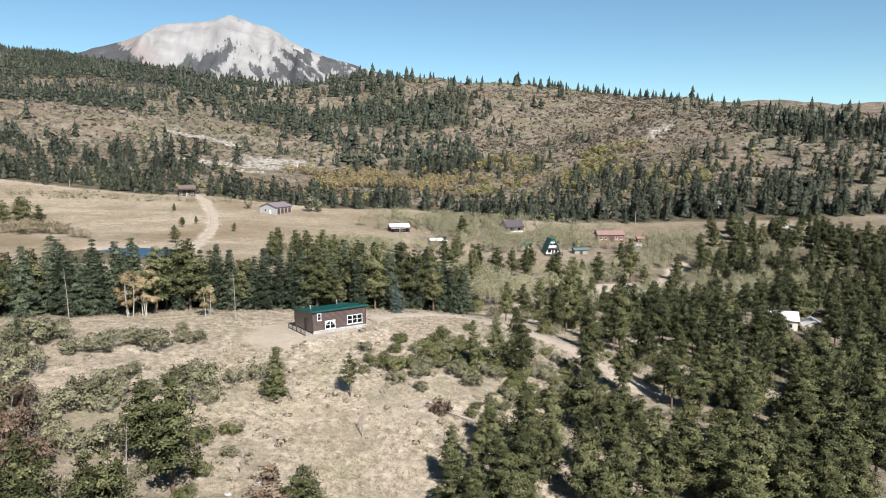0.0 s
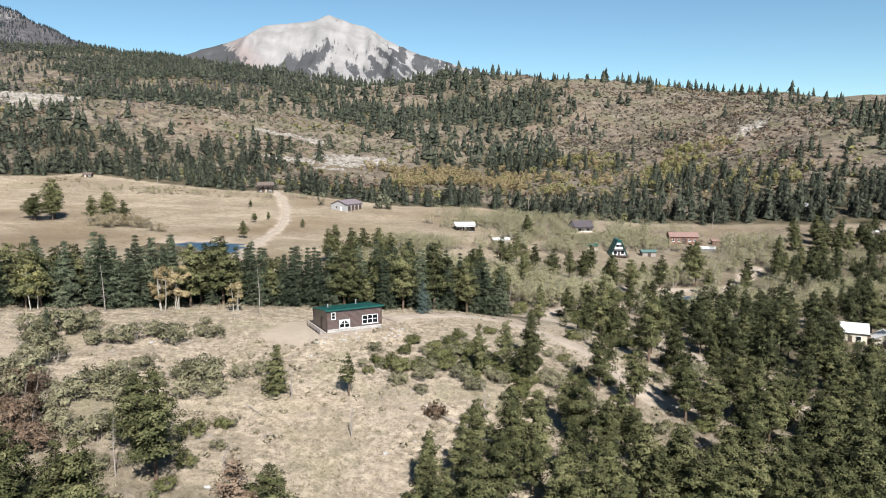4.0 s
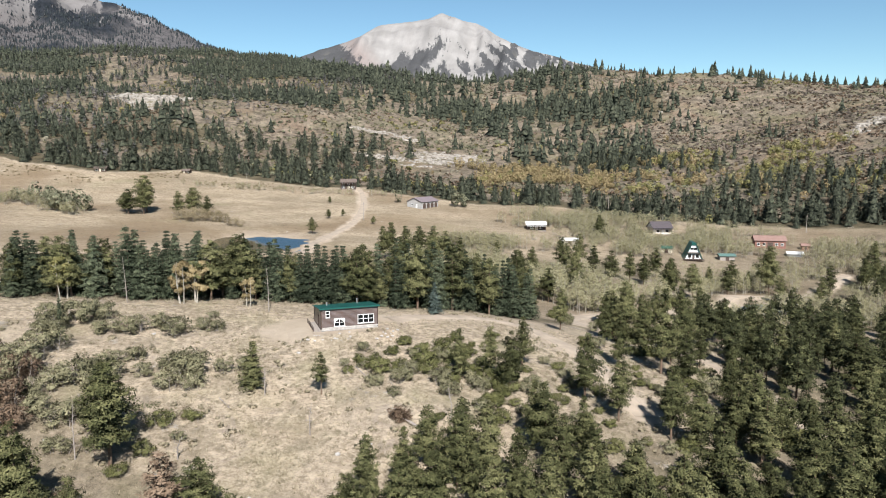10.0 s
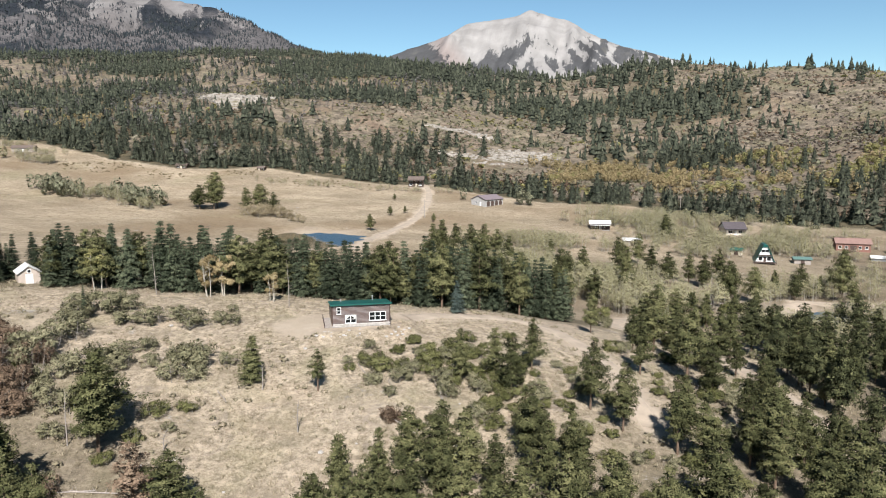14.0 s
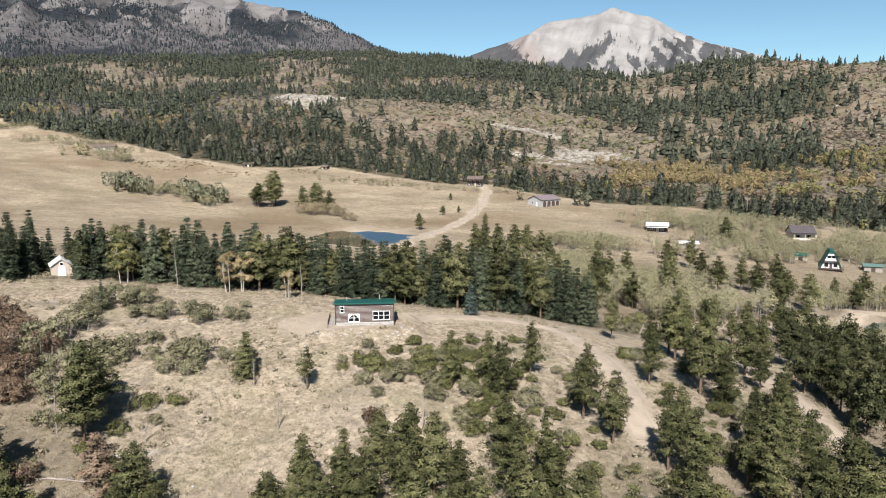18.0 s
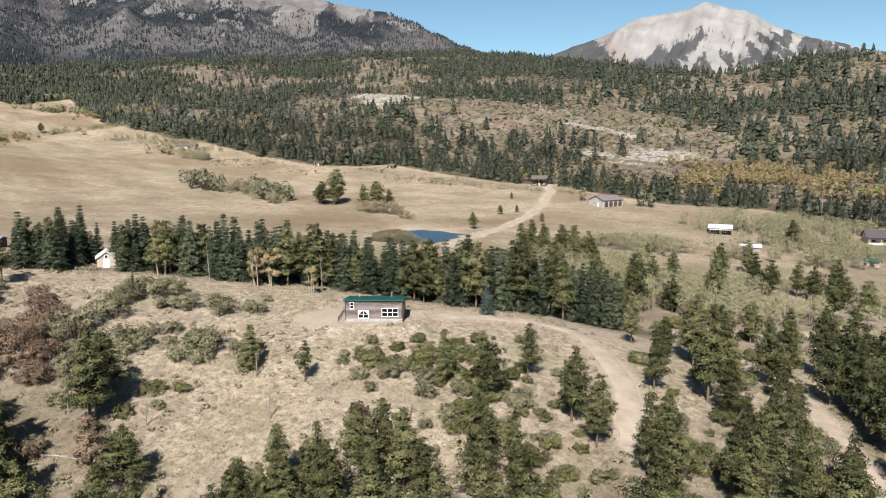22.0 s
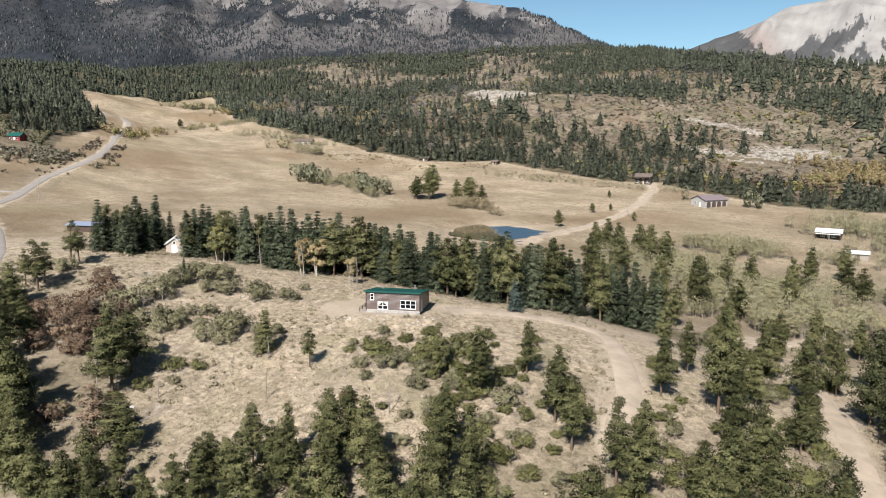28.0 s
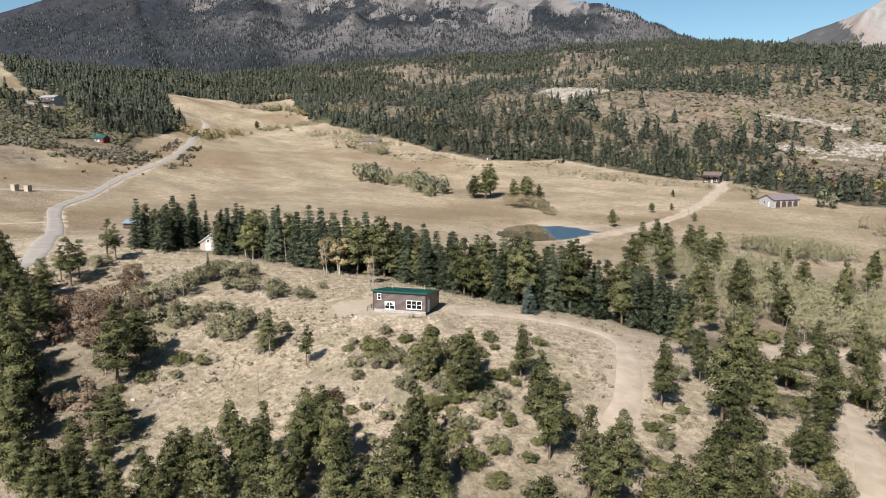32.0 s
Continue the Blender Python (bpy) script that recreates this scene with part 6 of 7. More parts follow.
GREY_ROOF = plain("grey_shingle_roof", (0.27, 0.26, 0.26), 0.85, 0.2, 1.2)
SLATE_ROOF = plain("blue_grey_sheet_roof", (0.2, 0.23, 0.3), 0.45, 0.12, 0.8)
WHITE_ROOF = plain("white_metal_roof", (0.6, 0.585, 0.56), 0.45, 0.08, 0.7)
BLUE_ROOF = plain("blue_grey_metal_roof", (0.1, 0.165, 0.145), 0.5, 0.12, 0.7)
CLOTH = plain("pale_curtain_cloth", (0.6, 0.58, 0.52), 0.9, 0.1, 3.0)
ROAD_DIRT = plain("pale_dirt_road", (0.345, 0.28, 0.215), 0.95, 0.22, 0.35, relief=0.4)
GRAVEL = plain("grey_gravel_road", (0.27, 0.24, 0.212), 0.95, 0.16, 0.3, relief=0.4)

# ---------------------------------------------------------------- roads and water
def smooth_line(line, step):
    pts = [Vector((*p, 0)) for p in line]
    pts = [pts[0] * 2 - pts[1]] + pts + [pts[-1] * 2 - pts[-2]]
    out = []
    for k in range(1, len(pts) - 2):
        a, b, c, d = pts[k - 1:k + 3]
        n = max(2, int((c - b).length / step))
        for i in range(n):
            t = i / n
            out.append(0.5 * ((2 * b) + (c - a) * t + (2 * a - 5 * b + 4 * c - d) * t * t + (3 * b - a - 3 * c + d) * t ** 3))
    return out + [pts[-2]]


def road(name, line, half, lift, mat, label, seed):
    """A strip that lies on the ground, with uneven edges and a slightly raised crown."""
    pts = smooth_line(line, 2.0)
    x, y = np.array([p.x for p in pts]), np.array([p.y for p in pts])
    dx, dy = np.gradient(x), np.gradient(y)
    d = np.hypot(dx, dy)
    nx, ny = -dy / d, dx / d
    wob = 1 + 0.16 * rough(np.arange(len(x)) * 2.0, np.zeros(len(x)), 9, seed)
    rows = []
    for k, f in enumerate((-1, -0.8, -0.4, 0, 0.4, 0.8, 1)):
        px, py = x + nx * f * half * wob, y + ny * f * half * wob
        edge = -0.25 if abs(f) == 1 else (0.03 if f == 0 else 0.0)
        rows.append(np.stack([px, py, height(px, py) + lift + edge], -1))
    grid = np.stack(rows, 1)
    n, w = grid.shape[:2]
    k = np.arange(n * w).reshape(n, w)
    q = np.stack([k[:-1, :-1], k[:-1, 1:], k[1:, 1:], k[1:, :-1]], -1).reshape(-1, 4)
    tri = np.concatenate([q[:, (0, 1, 2)], q[:, (0, 2, 3)]])
    me = mesh_from(name, grid.reshape(-1, 3), tri[:, ::-1], [mat])
    me.shade_smooth()
    return tagged(new(name, me), label, "road", kind="structure")


road("driveway", DRIVE, 2.0, 0.10, ROAD_DIRT, "pale dirt driveway curving over the knoll past the cabin", 1)
road("lane", LANE, 1.9, 0.12, ROAD_DIRT, "dirt lane winding down through the pines", 2)
road("farm_road", FARM_ROAD, 1.7, 0.22, ROAD_DIRT, "dirt farm road crossing the meadow past the pond", 3)
road("gravel_road", GRAVEL_ROAD, 2.4, 0.25, GRAVEL, "wide grey gravel road curving across the valley", 4)
road("side_road", SIDE_ROAD, 2.2, 0.25, GRAVEL, "narrow gravel side road branching from the valley road", 5)
road("field_track", [(-182, 130), (-183, 118), (-184, 108), (-186, 92)], 1.0, 0.22, ROAD_DIRT, "two-wheel track across the meadow", 6)
road("house_drive", [(-560, 262), (-580, 252), (-620, 262), (-660, 250)], 3.0, 0.4, GRAVEL, "gravel drive at the hilltop house", 8)


def water_material():
    """Calm murky water, ruffled by wind and coloured with reflected sky towards its eastern end."""
    m, nt, p = material("pond_water")
    p.inputs["Specular IOR Level"].default_value = 0.8
    along = node(nt, "VectorMath", operation="DOT_PRODUCT")
    nt.links.new(coords(nt), along.inputs[0])
    along.inputs[1].default_value = (0.75, 0.66, 0)
    edge = plus(nt, along.outputs["Value"], times(nt, noise_out(nt, 0.12, 3), 8.0))
    sky_ruffle = limits(nt, edge, 117.5, 120.0)
    ripple = times(nt, noise_out(nt, 1.3, 3), sky_ruffle)
    # blue base colour on the ruffled end stands for reflected sky
    nt.links.new(mix(nt, sky_ruffle, (0.1, 0.082, 0.052), (0.02, 0.05, 0.08)), p.inputs["Base Color"])
    nt.links.new(plus(nt, times(nt, sky_ruffle, 0.32), 0.05), p.inputs["Roughness"])
    bump(nt, p, ripple, 1.0, 0.3)
    return m


WATER = water_material()
for px, py, rx, ry, turn, level in PONDS:
    verts = [(px, py, level)]
    for k in range(48):
        a = 2 * math.pi * k / 48
        u, v = math.cos(a) * rx * 1.4, math.sin(a) * ry * 1.4
        verts.append((px + u * math.cos(turn) - v * math.sin(turn), py + u * math.sin(turn) + v * math.cos(turn), level))
    me = mesh_from("pond", verts, [(0, 1 + k, 1 + (k + 1) % 48) for k in range(48)], [WATER])
    tagged(new("pond", me), "still stock pond with bare sandy banks", "pond", kind="structure")

# ---------------------------------------------------------------- the cabin
cabin = tagged(new("cabin"), "dark brown log-sided cabin with green metal shed roof", "house")
cabin.matrix_basis = pose(CABIN[0], CABIN[1], FLOOR, 0, 0, 25)
HX, HY, FRONT, BACK = 4.9, 3.6, 3.75, 2.85
part("front_wall", siding(2 * HX, (0.55, FRONT), -HY, 0.2, 0.026), LOGS, cabin)
bm = siding(2 * HX, (0.2, BACK), -HY, 0.2, 0.035)
bm.transform(pose(0, 0, 0, 0, 0, 180))
part("back_wall", bm, LOGS, cabin)
for name, sx in (("west_wall", -1), ("east_wall", 1)):
    bm = bmesh.new()
    rows = []
    for zz, out in courses(0.3, FRONT, 0.2, 0.035):
        reach = HY if zz <= BACK else HY - 2 * HY * (zz - BACK) / (FRONT - BACK)
        rows.append((bm.verts.new((sx * (HX + out), -HY, zz)), bm.verts.new((sx * (HX + out), max(reach, -HY + 0.01), zz))))
    for a, b in zip(rows, rows[1:]):
        bm.faces.new((a[0], a[1], b[1], b[0]) if sx > 0 else (a[1], a[0], b[0], b[1])).smooth = True
    part(name, bm, LOGS, cabin)
part("core", prism([(-HY + 0.03, 0.0), (HY - 0.03, 0.0), (HY - 0.03, BACK), (-HY + 0.03, FRONT - 0.02)], -HX + 0.03, HX - 0.03, "x"), DARK_WOOD, cabin, "dark inner wall")
for sx in (-1, 1):
    for y in (-HY, HY):
        part("corner_board", box(sx * HX - 0.09, sx * HX + 0.09, y - 0.09, y + 0.09, 0.15, (FRONT if y < 0 else BACK) - 0.02, 0.02), DARK_WOOD, cabin)
# stone skirt along the front
stones = part("stone_skirt", box(-HX - 0.05, HX + 0.05, -HY - 0.02, -HY + 0.1, -0.6, 0.55), STONE, cabin, "grey stone foundation skirt")
rng = np.random.default_rng(5)
for row, z in enumerate((0.0, 0.28)):
    x = -HX - 0.05 + 0.2 * row
    while x < HX - 0.2:
        w = rng.uniform(0.35, 0.75)
        part("stone", box(x, min(x + w - 0.03, HX + 0.05), -HY - 0.1 - rng.uniform(0, 0.05), -HY - 0.02, z, z + 0.25, 0.03), STONE, stones)
        x += w
# roof: a slab with standing seams that falls to the back
fall = math.atan2(FRONT - BACK, 2 * HY)
tilt = Matrix.Translation((0, 0, (FRONT + BACK) / 2 + 0.08)) @ Matrix.Rotation(-fall, 4, "X")
bm = add_box(bmesh.new(), -HX - 0.35, HX + 0.35, -HY - 0.4, HY + 0.45, 0.0, 0.07, tilt)
roof = part("roof", bm, GREEN_METAL, cabin, "green metal roof")
for k in range(24):
    x = -HX - 0.33 + k * (2 * HX + 0.66) / 23
    part("seam", add_box(bmesh.new(), x - 0.02, x + 0.02, -HY - 0.4, HY + 0.45, 0.072, 0.105, tilt), GREEN_METAL, roof)
part("fascia", add_box(bmesh.new(), -HX - 0.36, HX + 0.36, -HY - 0.44, -HY - 0.402, -0.14, 0.065, tilt), GREEN_METAL, roof)
for x, y, top in ((-3.1, 1.2, 0.55), (2.6, 2.6, 0.8)):
    bm = bmesh.new()
    bmesh.ops.create_cone(bm, cap_ends=True, segments=10, radius1=0.09, radius2=0.09, depth=top, matrix=tilt @ Matrix.Translation((x, y, top / 2)))
    pipe = part("vent_pipe", bm, STEEL, roof, "galvanised vent pipe")
    bm = bmesh.new()
    bmesh.ops.create_cone(bm, cap_ends=True, segments=10, radius1=0.17, radius2=0.05, depth=0.14, matrix=tilt @ Matrix.Translation((x, y, top + 0.07)))
    part("cap", bm, STEEL, pipe)
window(cabin, -4.05, -3.5, 2.35, 3.35, -HY - 0.06, 1, 2, WHITE, GLASS)
window(cabin, -2.65, -0.95, 0.72, 1.95, -HY - 0.06, 2, 2, WHITE, GLASS, curtain=CLOTH)
window(cabin, 1.45, 4.15, 1.0, 2.35, -HY - 0.06, 3, 2, WHITE, GLASS)
# doors in both ends
for sx, y in ((-1, -0.9), (1, -2.2)):
    bm = box(min(sx * (HX + 0.03), sx * (HX + 0.1)), max(sx * (HX + 0.03), sx * (HX + 0.1)), y - 0.45, y + 0.45, 0.3, 2.35, 0.01)
    door = part("door", bm, WHITE if sx > 0 else DARK_WOOD, cabin)
    part("door_frame", box(min(sx * (HX + 0.02), sx * (HX + 0.075)), max(sx * (HX + 0.02), sx * (HX + 0.075)), y - 0.56, y + 0.56, 0.26, 2.46), WHITE if sx > 0 else LOGS, cabin)
    bm = bmesh.new()
    bmesh.ops.create_uvsphere(bm, u_segments=8, v_segments=6, radius=0.05, matrix=Matrix.Translation((sx * (HX + 0.14), y + 0.34, 1.3)))
    part("handle", bm, STEEL, door)
# ramp rail along the west end
rail = tagged(new("ramp_rail"), "dark wooden hand rail beside the cabin's end wall", "rail")
rail.matrix_basis = pose(CABIN[0], CABIN[1], FLOOR, 0, 0, 25)
for k in range(5):
    y = -3.4 + k * 1.7
    part("post", box(-HX - 1.35, -HX - 1.25, y - 0.05, y + 0.05, -0.4, 0.72, 0.01), DARK_WOOD, rail)
for z in (0.35, 0.68):
    part("rail", box(-HX - 1.34, -HX - 1.26, -3.45, 3.45, z, z + 0.08, 0.01), DARK_WOOD, rail)
part("ramp", box(-HX - 1.25, -HX - 0.06, -3.4, 3.4, -0.3, 0.1), GREY_WOOD, rail, "weathered plank ramp")

# ---------------------------------------------------------------- neighbours
def gable_house(name, x, y, turn, length, width, wall, rise, wall_mat, roof_mat, label, windows=(), doors=(), sink=0.3, eave=0.5, porch=0, gable_mat=None, chimney=False):
    """A house with its ridge along its own x. windows: (side, centre, sill, width, height), side s or n (long), w or e (ends)."""
    z = float(min(height(x + dx, y + dy) for dx in (-3, 3) for dy in (-3, 3)))
    ob = tagged(new(name), label, "house")
    ob.matrix_basis = pose(x, y, z, 0, 0, turn)
    hl, hw = length / 2, width / 2
    part("wall", box(-hl, hl, -hw, hw, -sink - 1.0, wall), wall_mat, ob)
    for sx in (-1, 1):
        a, b = sorted((sx * (hl - 0.2), sx * (hl + 0.003)))
        part("gable", prism([(-hw, wall), (hw, wall), (0, wall + rise)], a, b, "x"), gable_mat or wall_mat, ob)
    slope = math.atan2(rise, hw)
    run = math.hypot(rise, hw) + eave
    for sy in (-1, 1):
        m = Matrix.Translation((0, 0, wall + rise + 0.03)) @ Matrix.Rotation(-sy * slope, 4, "X")
        a, b = sorted((0.0, sy * run))
        roof_part = part("roof", add_box(bmesh.new(), -hl - eave, hl + eave, a, b, 0.0, 0.16, m), roof_mat, ob)
    part("ridge_cap", box(-hl - eave, hl + eave, -0.15, 0.15, wall + rise + 0.1, wall + rise + 0.24), roof_mat, ob)
    if chimney:
        part("chimney", box(hl * 0.3, hl * 0.3 + 0.8, -0.4, 0.4, wall, wall + rise + 0.9), STONE, ob)
    for side, c, sill, w, h in windows:
        if side in "sn":
            win = window(ob, c - w / 2, c + w / 2, sill, sill + h, -hw - 0.02 if side == "s" else hw + 0.02, max(1, round(w / 0.9)), 1, WHITE, GLASS, -1 if side == "s" else 1)
        else:
            win = part("window", bmesh.new(), WHITE, ob)
            sx = -1 if side == "w" else 1
            part("frame", box(min(sx * hl, sx * (hl + 0.06)), max(sx * hl, sx * (hl + 0.06)), c - w / 2 - 0.12, c + w / 2 + 0.12, sill - 0.12, sill + h + 0.12), WHITE, win)
            part("pane", box(min(sx * (hl + 0.06), sx * (hl + 0.08)), max(sx * (hl + 0.06), sx * (hl + 0.08)), c - w / 2, c + w / 2, sill, sill + h), GLASS, win)
    for side, c, w, h, m in doors:
        if side in "sn":
            yy = -hw if side == "s" else hw
            o = -0.06 if side == "s" else 0.06
            part("door", box(c - w / 2, c + w / 2, min(yy, yy + o), max(yy, yy + o), -0.4, h), m, ob)
        else:
            sx = -1 if side == "w" else 1
            part("door", box(min(sx * hl, sx * (hl + 0.06)), max(sx * hl, sx * (hl + 0.06)), c - w / 2, c + w / 2, -0.4, h), m, ob)
    if porch:
        part("porch_roof", box(-hl, hl, -hw - porch, -hw + 0.02, wall - 0.55, wall - 0.43), roof_mat, ob)
        n = max(3, int(length / 2.6))
        for k in range(n):
            xx = -hl + 0.2 + k * (length - 0.4) / (n - 1)
            part("porch_post", box(xx - 0.1, xx + 0.1, -hw - porch + 0.1, -hw - porch + 0.3, -0.6, wall - 0.55), wall_mat, ob)
        part("porch_floor", box(-hl, hl, -hw - porch, -hw, -0.8, -0.05), GREY_WOOD, ob)
    return ob


gable_house("farmhouse", -93.5, 447, 12, 9, 7.5, 4.4, 1.7, DARK_WOOD, BROWN_ROOF, "dark brown two-storey farmhouse among conifers",
            [("s", -3.2, 0.9, 1.6, 1.3), ("s", 2.6, 0.9, 1.6, 1.3), ("s", -3.0, 3.2, 1.3, 1.2), ("s", 0, 3.2, 1.3, 1.2), ("s", 3.0, 3.2, 1.3, 1.2)], [("s", 0, 1.1, 2.1, CREAM)], porch=2.2)
barn = gable_house("arched_barn", -40.4, 396.3, 57, 13.5, 10.5, 3.3, 2.0, GREY_WALL, MAUVE_ROOF, "pale grey stable with mauve roof and four dark arched bays", [("w", 1.6, 1.3, 0.9, 0.9)], [("w", -1.5, 1.0, 2.1, WHITE)])
# dark arched panels stand for the shade inside the open arches
for k in range(4):
    bm = bmesh.new()
    xx = -4.7 + k * 3.15
    pts = [(xx - 1.15, -0.2), (xx + 1.15, -0.2)] + [(xx + 1.15 * math.cos(a), 1.55 + 1.15 * math.sin(a)) for a in np.linspace(0, math.pi, 9)]
    bay_shade = part("bay_shade", prism(pts, -5.35, -5.2, "y"), DARK_WOOD, barn, "dark arched panel for the shade within an open stable arch")
gable_house("white_roof_house", 20, 354, 4, 9, 6.5, 2.7, 1.1, DARK_WOOD, WHITE_ROOF, "brown cottage with white metal roof in aspen scrub", [("s", -2, 0.9, 1.4, 1.1), ("s", 2, 0.9, 1.4, 1.1)], [("s", 0.1, 1, 2.0, WHITE)], porch=2.4)
gable_house("white_shed", 34, 323, 8, 7, 4.5, 2.4, 0.7, GREY_WOOD, WHITE_ROOF, "low shed with white metal roof beside pines", [], [("s", 0, 1.6, 2.0, DARK_WOOD)])
gable_house("dark_roof_house", 80, 367, 14, 9.5, 7.5, 3.0, 2.6, CREAM, DARK_ROOF, "cream house with steep dark mauve roof", [("s", -2.4, 0.9, 1.4, 1.2), ("s", 2.2, 0.9, 1.4, 1.2), ("e", 0, 3.3, 1.0, 1.2)], [("s", 0, 1, 2.1, WHITE)], porch=1.8, gable_mat=WHITE)
gable_house("green_shed", 99, 318, 0, 6, 4, 2.3, 0.6, GREY_WOOD, BLUE_ROOF, "small grey shed with blue-green metal roof", [], [("s", 0, 1.4, 1.9, DARK_WOOD)])
gable_house("woodshed", 76, 325, -20, 4, 3.2, 2.3, 0.7, CREAM, GREEN_METAL, "small cream woodshed with green roof beside the A-frame", [], [("s", 0, 1.6, 1.9, DARK_WOOD)])
gable_house("red_barn", 125, 347, -6, 13, 7, 3.4, 1.7, RED_WOOD, PINK_ROOF, "long faded red barn with pale red roof", [("s", -5, 1.2, 1, 1), ("s", -2.6, 1.2, 1, 1), ("s", 2.6, 1.2, 1, 1), ("s", 5, 1.2, 1, 1)], [("s", 0, 2.4, 2.6, DARK_WOOD)])
gable_house("red_shed", 139, 342, -6, 3, 3, 2.2, 0.7, RED_WOOD, PINK_ROOF, "small red shed beside the long barn", [], [("s", 0, 1, 1.9, DARK_WOOD)])
gable_house("greenhouse", 131, 331, -10, 6, 3.6, 1.3, 0.7, STEEL, WHITE_ROOF, "low white-roofed greenhouse below the red barn", [], [("e", 0, 1, 1.8, GREY_WOOD)])
gable_house("roadside_house", 205, 395, 0, 13, 8, 3, 1.6, CREAM, GREY_ROOF, "pale house with grey roof under dark conifers", [("s", -3, 0.9, 1.4, 1.1), ("s", 3, 0.9, 1.4, 1.1)], [("s", 0, 1, 2.1, DARK_WOOD)])
gable_house("meadow_shed", 214, 340, 10, 7, 5, 2.4, 0.9, GREY_WOOD, WHITE_ROOF, "shed with bright white roof at the meadow's edge", [], [("s", 0, 1.4, 2, DARK_WOOD)])
gable_house("woodland_house", 113, 189, -28, 8, 6.5, 3.0, 1.8, CREAM, WHITE_ROOF, "house with bright white metal roof deep in the pines", [("s", -2, 0.9, 1.2, 1.1), ("s", 2, 0.9, 1.2, 1.1)], [("s", 0, 1, 2.1, DARK_WOOD)])
gable_house("woodland_wing", 120, 185, 62, 6, 5, 2.6, 1.3, CREAM, WHITE_ROOF, "white-roofed wing beside the woodland house", [("s", 0, 0.9, 1.2, 1.0)], [("w", 0, 1, 2.0, DARK_WOOD)])
gable_house("garden_barn", -85.8, 127.0, -40, 4.6, 3.8, 2.4, 1.3, PINK_WALL, WHITE_ROOF, "small cream barn with white roof between spruces", [("e", 0, 2.5, 0.5, 0.5)], [("e", 0, 1.3, 2.2, WHITE)], eave=0.3)
gable_house("blue_roof_shed", -155, 143, 28, 11, 5, 2.3, 0.7, DARK_WOOD, SLATE_ROOF, "long dark shed with blue-grey metal roof in the meadow", [], [("s", -2, 2.2, 2, DARK_WOOD), ("s", 2, 2.2, 2, DARK_WOOD)])
gable_house("red_cabin", -437, 250, 25, 9, 6, 2.9, 2.0, BRIGHT_RED, GREEN_METAL, "bright red cabin with green metal roof in oak scrub", [("s", -2, 0.9, 1.6, 1.2), ("s", 2, 0.9, 1.2, 1.0)], [("s", 0.3, 1, 2.1, WHITE)])
hill_house = gable_house("hilltop_house", -580, 272, 28, 14, 10, 5.6, 1.8, GREY_WALL, GREY_ROOF, "pale grey two-storey house with grey roof and dark deck", [("s", -5, 3.6, 2, 1.4), ("s", -1.5, 3.6, 2, 1.4), ("s", 2, 3.6, 2, 1.4), ("s", 5.5, 3.6, 2, 1.4), ("s", -4, 0.9, 2, 1.4), ("s", 4, 0.9, 2, 1.4)], [("s", 0, 1.2, 2.1, DARK_WOOD)], eave=0.8)
part("deck", box(-7.5, 7.5, -8.2, -5.5, 2.7, 3.0), DARK_WOOD, hill_house, "dark wooden deck")
for k in range(5):
    part("deck_post", box(-7.4 + k * 3.65, -7.15 + k * 3.65, -8.1, -7.85, -1.0, 2.7), DARK_WOOD, hill_house)
part("deck_rail", box(-7.5, 7.5, -8.2, -8.12, 3.0, 3.9), DARK_WOOD, hill_house)
gable_house("grey_house", -367, 434, 30, 14, 7.5, 2.8, 1.5, GREY_WOOD, BROWN_ROOF, "weathered grey house at the forest edge", [("s", -3, 0.9, 1.4, 1.1), ("s", 3, 0.9, 1.4, 1.1)], [("s", 0, 1, 2.1, WHITE)])
gable_house("edge_cabin", -248, 436, 10, 7, 5, 2.3, 1.2, DARK_WOOD, BROWN_ROOF, "dark cabin half hidden by trees at the meadow's edge", [("s", -2, 0.9, 1.2, 1.0), ("s", 2, 0.9, 1.2, 1.0)], [("s", 0, 1, 2.0, CREAM)])
gable_house("small_cabin", -200, 452, 0, 4.4, 4, 2.1, 1.0, DARK_WOOD, BROWN_ROOF, "small dark cabin at the meadow's edge", [("s", 1.6, 0.9, 1.0, 0.9)], [("s", -1, 1, 2.0, CREAM)])

# the A-frame
a_frame = tagged(new("a_frame_house"), "white-fronted A-frame house with green roof and deck", "house")
a_frame.matrix_basis = pose(84.5, 315.5, float(height(84.5, 315.5)) + 0.5, 0, 0, -2) @ Matrix.Diagonal((0.88, 0.88, 0.88, 1))
part("wall", prism([(-3.7, 0), (3.7, 0), (0.9, 6.6), (-0.9, 6.6)], -3.6, 3.9, "y"), WHITE, a_frame)
for sx in (-1, 1):
    bm = prism([(sx * 4.4, -0.5), (sx * 4.15, -0.6), (sx * 0.95, 6.75), (sx * 1.1, 6.95)], -4.3, 4.3, "y")
    part("roof", bm, GREEN_METAL, a_frame)
part("roof_cap", prism([(-1.2, 6.65), (1.2, 6.65), (0.75, 7.6), (-0.75, 7.6)], -4.3, 4.3, "y"), GREEN_METAL, a_frame)
window(a_frame, -1.5, 1.5, 4.2, 5.3, -3.62, 2, 1, WHITE, GLASS)
window(a_frame, -2.5, -1.0, 0.5, 2.2, -3.62, 1, 1, WHITE, GLASS)
window(a_frame, 1.0, 2.5, 0.5, 2.2, -3.62, 1, 1, WHITE, GLASS)
part("door", box(-0.5, 0.5, -3.68, -3.6, 0.0, 2.1), DARK_WOOD, a_frame)
part("balcony", box(-3.0, 3.0, -4.9, -3.6, 2.9, 3.1), DARK_WOOD, a_frame)
